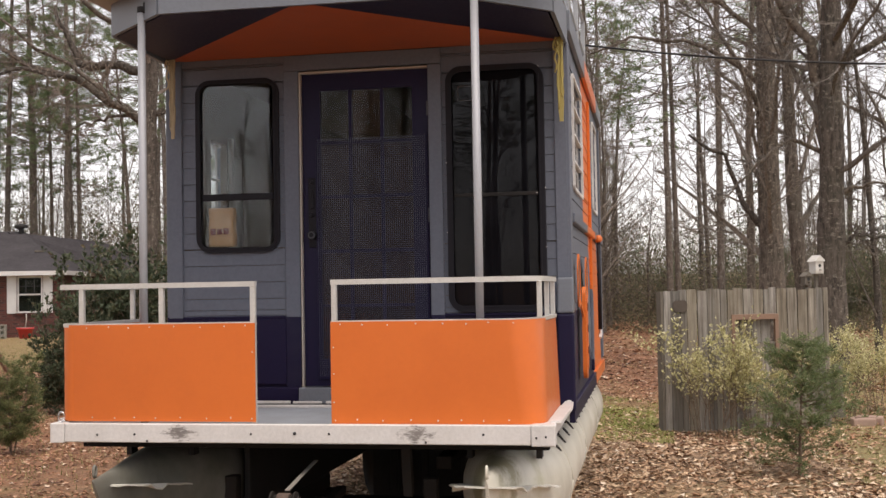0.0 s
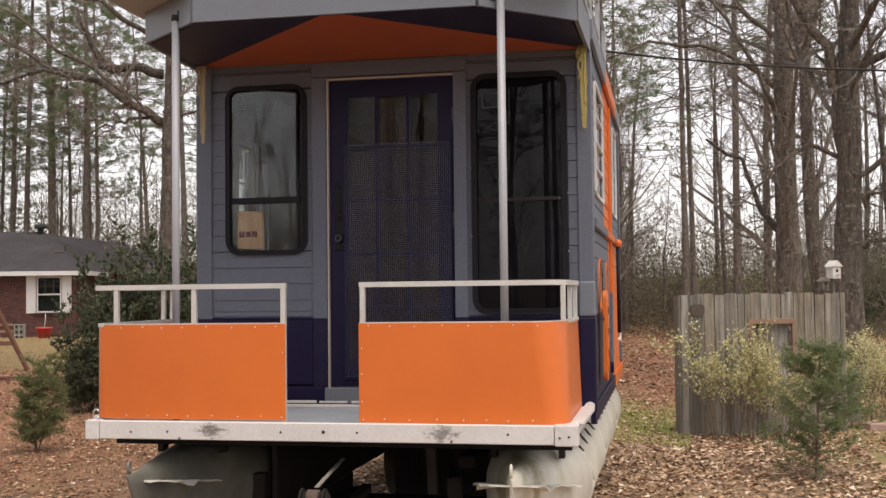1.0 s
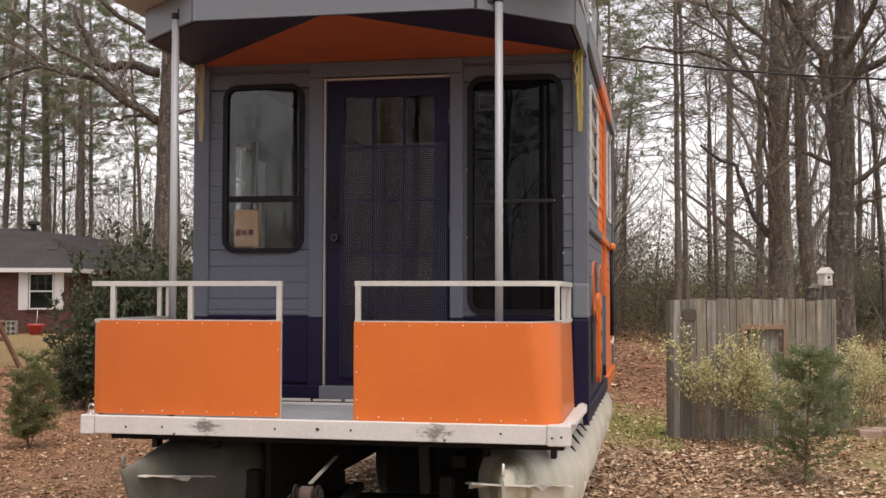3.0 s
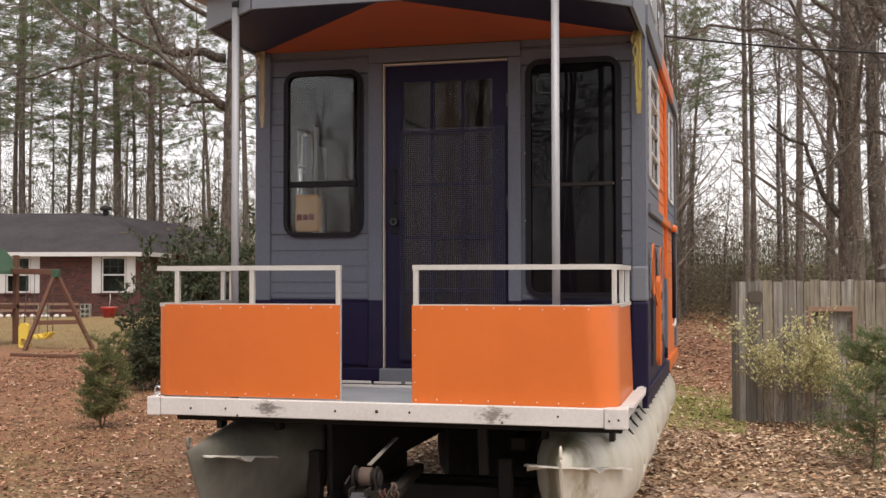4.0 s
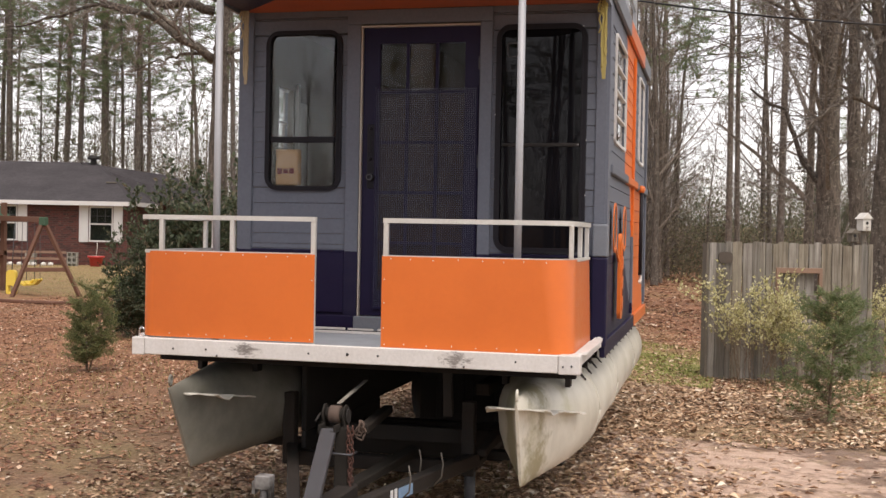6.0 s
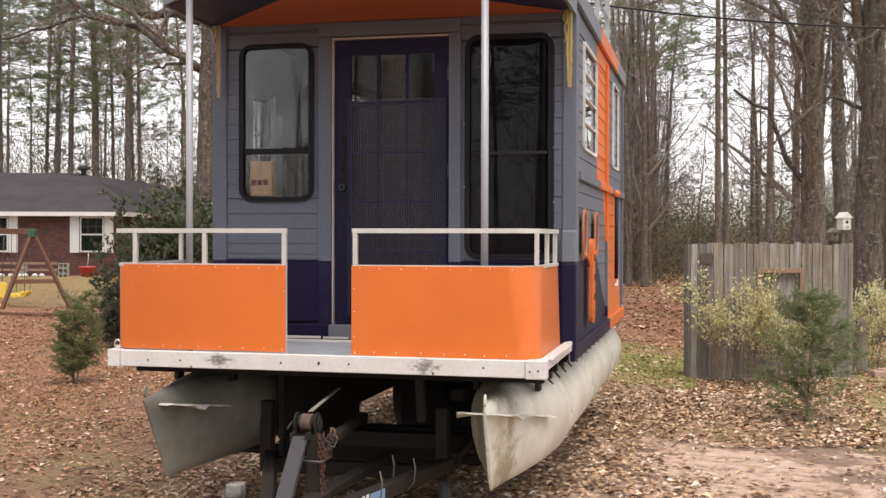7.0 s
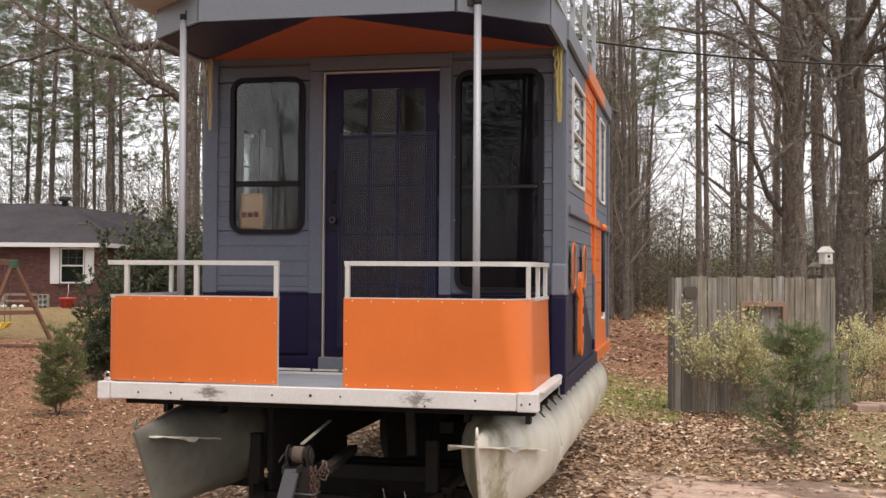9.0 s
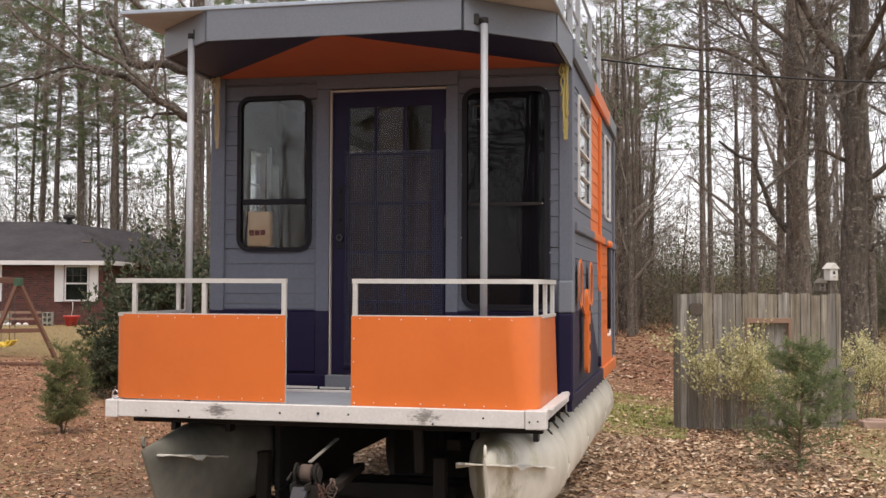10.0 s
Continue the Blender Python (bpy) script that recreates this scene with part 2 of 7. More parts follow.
M_GREY = surface("grey_paint", GREY, 0.5, (0.13, 0.13, 0.14), 0.25)
M_GREY_TRIM = surface("grey_trim_paint", (0.150, 0.165, 0.192), 0.45, (0.14, 0.14, 0.14), 0.25)
M_ORANGE = surface("orange_enamel", ORANGE, 0.36, (0.56, 0.125, 0.022), 0.5, 0.02, 30, mottle=0.02, gloss=0.4)
M_NAVY = surface("navy_paint", NAVY, 0.45, (0.022, 0.016, 0.052), 0.3, gloss=0.2)
M_SIDE, M_FRONT, M_SOFFIT = painted_side(), painted_front(), painted_soffit()
def scuffed_beam():
    """White aluminium with two dark smudges where lettering was scraped away."""
    m, n, l, b = shader("scuffed_white_beam")
    vec = coords(n)
    pos = n.new("ShaderNodeSeparateXYZ")
    l.new(vec, pos.inputs[0])
    v = lambda op, a, c=0.0, d=0.0: value(n, l, op, a, c, d)
    near = v('ABSOLUTE', v('SUBTRACT', v('ABSOLUTE', v('SUBTRACT', pos.outputs[0], 0.02)), 0.61))
    rub = clouds(n, l, vec, 40, 8, 0.8, (0.55, 1, 1.8))
    inside = v('SUBTRACT', v('SUBTRACT', 0.13, near), v('MULTIPLY', v('ABSOLUTE', v('ADD', pos.outputs[2], 0.042)), 1.9))
    reach = v('MULTIPLY', v('GREATER_THAN', inside, 0.0), v('MULTIPLY_ADD', inside, 1.7, rub))
    mark = steps(n, l, reach, [(0.555, (0, 0, 0)), (0.66, (1, 1, 1))])
    col = blend(n, l, v('MULTIPLY', mark, 0.9), (0.64, 0.62, 0.60), (0.115, 0.100, 0.092))
    finish(n, l, b, vec, col, 0.45, (0.40, 0.37, 0.34), 0.32, 0.10, 60)
    return m


M_BEAM = scuffed_beam()
M_TIMBER = surface("dirty_dark_timber", (0.024, 0.021, 0.018), 0.9, (0.03, 0.025, 0.02), 0.5, 0.5, 40, gloss=0.2)
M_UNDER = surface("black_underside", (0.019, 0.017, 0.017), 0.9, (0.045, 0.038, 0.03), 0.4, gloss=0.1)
M_WHITE = surface("weathered_white_aluminium", (0.66, 0.64, 0.62), 0.45, (0.30, 0.285, 0.27), 0.45, 0.12, 60)
M_RAIL = surface("brushed_aluminium_rail", (0.62, 0.61, 0.58), 0.38, (0.4, 0.39, 0.36), 0.4, 0.1, 90, 0.35)
M_ROOFRAIL = surface("dull_aluminium", (0.34, 0.345, 0.35), 0.45, (0.25, 0.25, 0.25), 0.4, 0.1, 90, 0.3)
M_POST = surface("galvanised_tube", (0.37, 0.38, 0.405), 0.50, (0.32, 0.33, 0.34), 0.4, 0.08, 120, 0.18)
M_BLACK = surface("black_window_frame", (0.0135, 0.0125, 0.0165), 0.5, (0.022, 0.02, 0.024), 0.3, gloss=0.16)
M_RUBBER = surface("black_rubber", (0.018, 0.018, 0.019), 0.8, (0.05, 0.045, 0.04), 0.4)
M_DECK = surface("blue_grey_deck_paint", (0.33, 0.36, 0.40), 0.6, (0.17, 0.165, 0.16), 0.45, 0.2, 50)
M_CREAM = surface("bare_cream_wood", (0.43, 0.385, 0.34), 0.6, (0.3, 0.25, 0.2), 0.3)
M_INSIDE = surface("brown_panelled_interior", (0.105, 0.075, 0.05), 0.6, (0.05, 0.035, 0.025), 0.4)
M_INFLOOR = surface("dark_cabin_floor", (0.075, 0.06, 0.05), 0.6, (0.03, 0.025, 0.02), 0.4)
M_SHEET = surface("pale_blue_roof_edge", (0.36, 0.42, 0.50), 0.5, (0.35, 0.38, 0.42), 0.3)
M_SHEET_UNDER = surface("beige_roof_underside", (0.42, 0.395, 0.36), 0.7, (0.26, 0.235, 0.21), 0.5)
M_GLASS = glazing("window_glass", (0.88, 0.90, 0.90), 1.56)
M_GLASS_DARK = glazing("tinted_window_glass", (0.05, 0.05, 0.054), 1.30, 0.012, 0.014)
M_GLASS_SIDE = glazing("side_window_glass", (0.84, 0.86, 0.86), 2.0)
M_GLASS_HOUSE = glazing("house_window_glass", (0.7, 0.75, 0.72), 1.35)
M_WIREMESH = surface("blue_black_wire_mesh", (0.048, 0.053, 0.094), 0.42, (0.09, 0.09, 0.12), 0.3)
M_GLASS_DOOR = glazing("door_glass", (0.62, 0.60, 0.58), 1.36)
M_ROPE = surface("yellow_rope", (0.40, 0.33, 0.11), 0.85, (0.18, 0.14, 0.07), 0.6, 0.6, 130)
M_TANROPE = surface("tan_webbing", (0.40, 0.32, 0.205), 0.85, (0.25, 0.19, 0.12), 0.6, 0.6, 130)
M_CHROME = surface("worn_chrome", (0.6, 0.6, 0.6), 0.25, (0.3, 0.3, 0.3), 0.3, 0.05, 90, 0.9)
M_STEEL = surface("black_trailer_steel", (0.022, 0.020, 0.019), 0.7, (0.05, 0.036, 0.028), 0.45, 0.3, gloss=0.25)
M_STEEL_GREY = surface("grey_trailer_steel", (0.062, 0.065, 0.074), 0.5, (0.035, 0.03, 0.026), 0.4, 0.2, 60, 0.2)
M_RUST = surface("rusty_chain", (0.085, 0.036, 0.026), 0.85, (0.04, 0.022, 0.018), 0.5, 0.5)
M_OLDWOOD = surface("weathered_grey_timber", (0.15, 0.13, 0.105), 0.85, (0.08, 0.068, 0.055), 0.5, 0.5, 40)
# timber colour taken near black to stand in for shade under the deck
M_SHADEWOOD = surface("shade_dark_wood", (0.022, 0.018, 0.015), 0.9, (0.014, 0.012, 0.01), 0.5, 0.5, 40, gloss=0.15)
M_OLDROPE = surface("dirty_old_rope", (0.098, 0.068, 0.054), 0.9, (0.05, 0.04, 0.03), 0.6, 0.6, 90)
M_STRAP = surface("pale_webbing_strap", (0.20, 0.185, 0.16), 0.8, (0.18, 0.16, 0.14), 0.4, 0.4, 160)

# ---- mesh tools ----
def link_mesh(name, me, material, parent=None, label="", kind=""):
    for mt in (material if isinstance(material, (list, tuple)) else [material]):
        me.materials.append(mt)
    ob = new(name, me)
    if parent is not None:
        ob.parent = parent
    return tagged(ob, label, kind=kind)


def part(name, bm, material, parent, label="", smooth=False):
    me = bpy.data.meshes.new(name)
    bm.to_mesh(me)
    bm.free()
    if smooth:
        me.polygons.foreach_set("use_smooth", [True] * len(me.polygons))
        me.set_sharp_from_angle(angle=radians(38))
    return link_mesh(name, me, material, parent, label)


def thing(name, at=(0, 0, 0), turn=0.0, label="", category="", group="", kind=""):
    e = new(name)
    e.empty_display_size = 0.1
    e.matrix_basis = pose(*at, 0, 0, turn)
    return tagged(e, label, category, group, kind)


def solid(name, bm, material, label, category, group="", kind="", at=None, smooth=False):
    ob = part(name, bm, material, None, smooth=smooth)
    if at is not None:
        ob.matrix_basis = at
    return tagged(ob, label, category, group, kind)


def boxes(*spans, bevel=0.0, seg=1):
    """One bmesh of boxes, each given as x0, x1, y0, y1, z0, z1."""
    bm = bmesh.new()
    for x0, x1, y0, y1, z0, z1 in spans:
        vs = bmesh.ops.create_cube(bm, size=1.0)["verts"]
        for p in vs:
            p.co = Vector((x0 + (p.co.x + 0.5) * (x1 - x0), y0 + (p.co.y + 0.5) * (y1 - y0), z0 + (p.co.z + 0.5) * (z1 - z0)))
    if bevel:
        bmesh.ops.bevel(bm, geom=bm.edges[:], offset=bevel, segments=seg, profile=0.5, affect='EDGES')
    return bm


def beam(p, q, w, h, bevel=0.0, roll_up=(0, 0, 1)):
    """A bar of section w by h from p to q."""
    p, q = Vector(p), Vector(q)
    d = (q - p).normalized()
    side = d.cross(Vector(roll_up)).normalized()
    up = side.cross(d).normalized()
    bm = boxes((-w / 2, w / 2, 0, (q - p).length, -h / 2, h / 2), bevel=bevel)
    m = Matrix((side, d, up)).transposed().to_4x4()
    m.translation = p
    bm.transform(m)
    return bm


def merge(*bms):
    out = bmesh.new()
    for b in bms:
        me = bpy.data.meshes.new("tmp")
        b.to_mesh(me)
        b.free()
        out.from_mesh(me)
        bpy.data.meshes.remove(me)
    return out


def tube_data(V, F, pts, radii, n):
    """Adds a tapered tube along pts to the lists V and F."""
    base = len(V)
    side = None
    for i, p in enumerate(pts):
        a, c = pts[max(i - 1, 0)], pts[min(i + 1, len(pts) - 1)]
        d = (c - a).normalized()
        if side is None:
            side = d.orthogonal().normalized()
        else:
            side = (side - d * side.dot(d))
            side = side.normalized() if side.length > 1e-6 else d.orthogonal().normalized()
        up = d.cross(side)
        for k in range(n):
            t = 2 * math.pi * k / n
            V.append(p + (side * math.cos(t) + up * math.sin(t)) * radii[i])
    for i in range(len(pts) - 1):
        for k in range(n):
            j = (k + 1) % n
            F.append((base + i * n + k, base + i * n + j, base + (i + 1) * n + j, base + (i + 1) * n + k))
    if n > 3:
        F.append(tuple(base + n - 1 - k for k in range(n)))
        e = base + (len(pts) - 1) * n
        F.append(tuple(e + k for k in range(n)))


def mesh_from(name, V, F):
    me = bpy.data.meshes.new(name)
    me.from_pydata([tuple(v) for v in V], [], F)
    me.update()
    return me


def tube(pts, r, n=10, closed_rounds=0):
    V, F = [], []
    pts = [Vector(p) for p in pts]
    rs = r if isinstance(r, (list, tuple)) else [r] * len(pts)
    tube_data(V, F, pts, rs, n)
    me = mesh_from("tmp", V, F)
    bm = bmesh.new()
    bm.from_mesh(me)
    bpy.data.meshes.remove(me)
    for f in bm.faces:
        f.smooth = len(f.verts) == 4
    return bm


def rounded(u0, u1, v0, v1, r, n=6):
    """A rounded rectangle as a loop of (u, v)."""
    out = []
    for cu, cv, a in ((u1 - r, v1 - r, 0), (u0 + r, v1 - r, 90), (u0 + r, v0 + r, 180), (u1 - r, v0 + r, 270)):
        for k in range(n + 1):
            t = radians(a + 90 * k / n)
            out.append((cu + r * math.cos(t), cv + r * math.sin(t)))
    return out


def ring(outer, inner, d0, d1, axis='y'):
    """A frame between two loops, from depth d0 to d1."""
    bm = bmesh.new()
    at = (lambda u, v, d: Vector((u, d, v))) if axis == 'y' else (lambda u, v, d: Vector((d, u, v)))
    loops = [[bm.verts.new(at(u, v, d)) for u, v in lp] for lp, d in ((outer, d1), (outer, d0), (inner, d0), (inner, d1))]
    n = len(outer)
    for a in range(4):
        for k in range(n):
            bm.faces.new((loops[a][k], loops[a][(k + 1) % n], loops[(a + 1) % 4][(k + 1) % n], loops[(a + 1) % 4][k]))
    bmesh.ops.recalc_face_normals(bm, faces=bm.faces[:])
    return bm


def slab(loop, d0, d1, axis='y'):
    """A loop filled and given depth."""
    bm = bmesh.new()
    at = {'y': lambda u, v, d: Vector((u, d, v)), 'x': lambda u, v, d: Vector((d, u, v)), 'z': lambda u, v, d: Vector((u, v, d))}[axis]
    a, b = ([bm.verts.new(at(u, v, d)) for u, v in loop] for d in (d0, d1))
    bm.faces.new(a)
    bm.faces.new(b[::-1])
    for k in range(len(loop)):
        bm.faces.new((a[k], b[k], b[(k + 1) % len(loop)], a[(k + 1) % len(loop)]))
    bmesh.ops.recalc_face_normals(bm, faces=bm.faces[:])
    return bm


def cut_rows(u0, u1, cuts, holes):
    """Rows between the heights in cuts, less the holes (u0, u1, v0, v1): spans (u0, u1, v0, v1)."""
    marks = sorted(set([round(c, 4) for c in cuts] + [round(h[k], 4) for h in holes for k in (2, 3) if cuts[0] < h[k] < cuts[-1]]))
    out = []
    for a, b in zip(marks, marks[1:]):
        if b - a < 0.004:
            continue
        spans = [(u0, u1)]
        for h in holes:
            if h[2] < b - 1e-4 and h[3] > a + 1e-4:
                spans = [s for p, q in spans for s in ((p, min(q, h[0])), (max(p, h[1]), q)) if s[1] - s[0] > 0.005]
        out += [(p, q, a, b) for p, q in spans]
    return out


def ball(c, r, n=8, squash=1.0):
    bm = bmesh.new()
    bmesh.ops.create_uvsphere(bm, u_segments=n, v_segments=max(4, n // 2 + 1), radius=r)
    bm.transform(Matrix.Translation(c) @ Matrix.Diagonal((1, 1, squash, 1)))
    return bm

# ---- ground ----
def ground_z(x, y):
    """Height of the yard: level by the boat, a little higher by the house and the woods."""
    k = min(1.0, max(0.0, (-x - 6) / 14)) * min(1.0, max(0.0, (y - 10) / 20))
    far = max(0.0, math.hypot(x, y) - 60)
    dip = 0.0150 * min(16.0, max(0.0, y - 2.2)) * min(1.0, max(0.0, (x - 0.8) / 1.4))
    return 0.22 * k - dip + 0.03 * noise.noise(Vector((x * 0.35, y * 0.35, 0))) * min(1, math.hypot(x - 0, y - 3) / 4) + 0.012 * far


M_GROUND = ground_litter()
marks_x = [-1500, -600, -250, -120] + [-80 + 4 * k for k in range(15)] + [-20 + 0.8 * k for k in range(44)] + [16 + 4 * k for k in range(17)] + [120, 250, 600, 1500]
marks_y = [-1500, -600, -250, -120, -70, -40, -25, -15, -10] + [-6 + 0.8 * k for k in range(44)] + [30 + 4 * k for k in range(18)] + [130, 250, 600, 1500]
GV = [(x, y, ground_z(x, y)) for y in marks_y for x in marks_x]
nx = len(marks_x)
GF = [(j * nx + i, j * nx + i + 1, (j + 1) * nx + i + 1, (j + 1) * nx + i) for j in range(len(marks_y) - 1) for i in range(nx - 1)]
gm = mesh_from("ground", GV, GF)
gm.polygons.foreach_set("use_smooth", [True] * len(gm.polygons))
ground = link_mesh("ground", gm, M_GROUND)
tagged(ground, "leaf-strewn woodland yard with thin grass and bare dirt", "ground", kind="structure")

# ---- the houseboat ----
DECK = 1.12
boat = thing("houseboat", (0, 0, DECK), 0,
             "grey, orange and navy painted pontoon houseboat parked on a trailer", "houseboat")
CX0, CX1, CY0, CY1, CZ1 = -1.220, 1.292, 1.317, 5.42, 2.14


def pontoon(cx, label):
    R, y_end, nose = 0.31, 6.05, 1.22
    ys = [-0.09, -0.07, -0.02, 0.06, 0.16, 0.28, 0.42, 0.58, 0.74, 0.90, 1.06, 1.22, 1.6, 2.4, 3.2, 4.0, 4.8, 5.5, 5.8, 5.95, 6.03, y_end]
    V, F, n = [], [], 28
    for y in ys:
        s = min(max((y + 0.09) / (nose + 0.09), 0), 1)
        w = 0.008 + (R - 0.008) * math.sin(math.pi / 2 * s) ** 1.2
        top = -0.15 - (0.100 if cx < 0 else 0.094) * (1 - s) ** 1.7
        low = (-0.755 if cx < 0 else -0.735) - (0.015 if cx < 0 else 0.035) * s + 0.10 * max(0, 0.05 - s)
        if y > 5.5:
            k = math.sqrt(max(0.0, 1 - ((y - 5.5) / 0.56) ** 2))
            w, top, low = w * k, -0.46 + (top + 0.46) * k, -0.46 + (low + 0.46) * k
        c, h = (top + low) / 2, (top - low) / 2
        power = 0.30 + 0.70 * s ** 0.8
        for j in range(n):
            t = 2 * math.pi * j / n
            ct, st = math.cos(t), math.sin(t)
            z = c + h * math.copysign(abs(st) ** power, st)
            back = (0.30 if cx < 0 else 0.19) * (1 - s) * (top - z) / (top - low)
            V.append((cx + w * ct, y - (0.11 if cx < 0 else 0.0) * (1 - s) + back, z))
    for i in range(len(ys) - 1):
        for j in range(n):
            k = (j + 1) % n
            F.append((i * n + j, i * n + k, (i + 1) * n + k, (i + 1) * n + j))
    F.append(tuple(range(n)))
    F.append(tuple(reversed(range((len(ys) - 1) * n, len(ys) * n))))
    me = mesh_from("pontoon", V, F)
    bm = bmesh.new()
    bm.from_mesh(me)
    bpy.data.meshes.remove(me)
    bmesh.ops.recalc_face_normals(bm, faces=bm.faces[:])
    tube_ob = part("pontoon", bm, M_PONTOON, boat, label, smooth=True)

    def half(y):
        s = min(max((y + 0.09) / (nose + 0.09), 0), 1)
        return 0.008 + (R - 0.008) * math.sin(math.pi / 2 * s) ** 1.2
    # spray fins, bent outward along both flanks of the nose
    for side in (-1, 1):
        bm = bmesh.new()
        rows = []
        for i in range(16 if cx > 0 else 12):
            y = -0.06 + i * 0.05
            lip = (0.046 + 0.032 * math.sin(math.pi * min(1, (i + 1) / 9))) * (1.7 if side < 0 < cx else 1.0)
            sag = 0.004 * math.sin(i * 2.1 + cx) - 0.010 * max(0, (i - 9) / 6) ** 2
            if 5 <= i <= 6:
                sag -= 0.020
            x_in = cx + side * (half(y) - 0.012)
            x_out = cx + side * (half(y) + lip)
            z = (-0.298 if cx < 0 else -0.284) - 0.0075 * i
            rows.append([bm.verts.new((x_in, y, z + 0.004)), bm.verts.new((x_out, y, z + sag + 0.004)),
                         bm.verts.new((x_out, y, z + sag - 0.004)), bm.verts.new((x_in, y, z - 0.004))])
        for a, b in zip(rows, rows[1:]):
            for k in range(4):
                bm.faces.new((a[k], a[(k + 1) % 4], b[(k + 1) % 4], b[k]))
        bm.faces.new(rows[0])
        bm.faces.new(rows[-1][::-1])
        bmesh.ops.recalc_face_normals(bm, faces=bm.faces[:])
        part("spray_fin", bm, M_FIN, tube_ob, "bent white spray fin")
    # lifting eye on the stem
    pts = [(cx, (-0.06 if cx > 0 else -0.17) + 0.015 * math.cos(t), -0.212 + 0.030 * math.sin(t)) for t in [radians(-70 + 40 * k) for k in range(9)]]
    part("lifting_eye", tube(pts, 0.007, 8), M_PONTOON, tube_ob, "small metal lifting eye")
    # weld seams
    for y in (1.24, 2.6, 4.4):
        pts = [(cx + (R + 0.001) * math.cos(t), y, -0.46 + (R + 0.001) * math.sin(t)) for t in [2 * math.pi * k / 28 for k in range(29)]]
        part("weld_seam", tube(pts, 0.006, 6), M_PONTOON, tube_ob)
    return tube_ob


def pontoon_paint(name, veil):
    """Chalky white paint, mixed with olive-grey that paints in shade by the given amount."""
    m, n, l, b = shader(name)
    vec = coords(n)
    col = steps(n, l, clouds(n, l, vec, 1.7, 6, 0.6), [(0.3, (0.42, 0.40, 0.33)), (0.55, (0.58, 0.555, 0.475)), (0.75, (0.68, 0.66, 0.58))])
    algae = steps(n, l, clouds(n, l, vec, 3.1, 6, 0.7), [(0.55, (0, 0, 0)), (0.72, (0.55, 0.55, 0.55))])
    col = blend(n, l, algae, col, (0.34, 0.32, 0.16))
    pos = n.new("ShaderNodeSeparateXYZ")
    l.new(vec, pos.inputs[0])
    v = lambda op, a, c=0.0, d=0.0: value(n, l, op, a, c, d)
    off = v('ADD', v('ABSOLUTE', v('SUBTRACT', pos.outputs[1], 0.26)), v('MULTIPLY', v('ABSOLUTE', v('SUBTRACT', pos.outputs[0], 0.93)), 1.1))
    slime = steps(n, l, v('SUBTRACT', v('MULTIPLY', clouds(n, l, vec, 9, 5, 0.7), 0.55), off), [(0.0, (0, 0, 0)), (0.13, (0.8, 0.8, 0.8))])
    col = blend(n, l, slime, col, (0.20, 0.175, 0.075))
    runs = steps(n, l, clouds(n, l, vec, 6, 5, 0.7, (1, 1, 0.12)), [(0.55, (0, 0, 0)), (0.75, (0.35, 0.35, 0.35))])
    col = blend(n, l, runs, col, (0.30, 0.28, 0.23))
    # even dark olive-grey over the paint: shade put into the colour
    patch = steps(n, l, clouds(n, l, vec, 2.0, 5, 0.6), [(0.3, (veil, veil, veil)), (0.7, (0.6 * veil,) * 3)])
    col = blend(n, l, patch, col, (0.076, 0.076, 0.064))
    l.new(col, b.inputs["Base Color"])
    b.inputs["Roughness"].default_value = 0.45
    relief(n, l, b, clouds(n, l, vec, 14, 4), 0.08, 0.01)
    return m


M_FIN = surface("scraped_white_fin", (0.66, 0.64, 0.58), 0.45, (0.40, 0.38, 0.32), 0.4, 0.1, 60)
M_PONTOON = pontoon_paint("chalky_white_pontoon_paint", 0.0)
pontoon(0.98, "off-white pontoon float with algae stains")
# left float: same paint, darkened to stand in for the hull's shade
M_PONTOON = pontoon_paint("shaded_pontoon_paint", 0.95)
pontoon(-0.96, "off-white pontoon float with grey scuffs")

# deck, a little below the top of its edge beam
FLOOR = -0.026
part("deck", boxes((-1.27, 1.27, 0.037, 5.95, -0.060, FLOOR), bevel=0.004), M_DECK, boat, "blue-grey painted deck boards")
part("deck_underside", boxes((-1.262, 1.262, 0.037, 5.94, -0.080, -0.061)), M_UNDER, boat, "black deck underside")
front = part("front_beam", boxes((-1.215, 1.185, 0.0, 0.035, -0.091, 0.004), bevel=0.004), M_BEAM, boat, "scuffed white aluminium deck beam")
for x0, x1 in ((-1.295, -1.217), (1.187, 1.303)):
    part("corner_casting", boxes((x0, x1, -0.005, 0.075, -0.096, 0.006), bevel=0.006, seg=2), M_WHITE, front, "white corner casting")
holes = [(-1.035, -0.052), (-0.831, -0.049), (-0.763, -0.083), (-0.211, -0.045), (0.016, -0.041), (0.192, -0.042), (0.676, -0.080), (0.958, -0.041), (1.212, -0.055), (1.257, -0.050)]
for x, z in holes:
    part("bolt", ball((x, -0.004 if x > 1.19 else 0.0, z), 0.009 if x == 0.016 else 0.0062, 8), M_RUBBER, front, "dark bolt head")
for sx in (-1, 1):
    part("deck_edge", boxes((sx * 1.283 - 0.014, sx * 1.283 + 0.014, 0.08, 1.19, -0.058, 0.006), bevel=0.004), M_WHITE, boat, "white deck side rail")
    flare = slab([(sx * 1.27, 0.10), (sx * 1.325, 0.13), (sx * 1.335, 0.75), (sx * 1.32, 1.02), (sx * 1.27, 1.05)], 0.000, 0.014, 'z')
    part("edge_flange", flare, M_WHITE, boat)
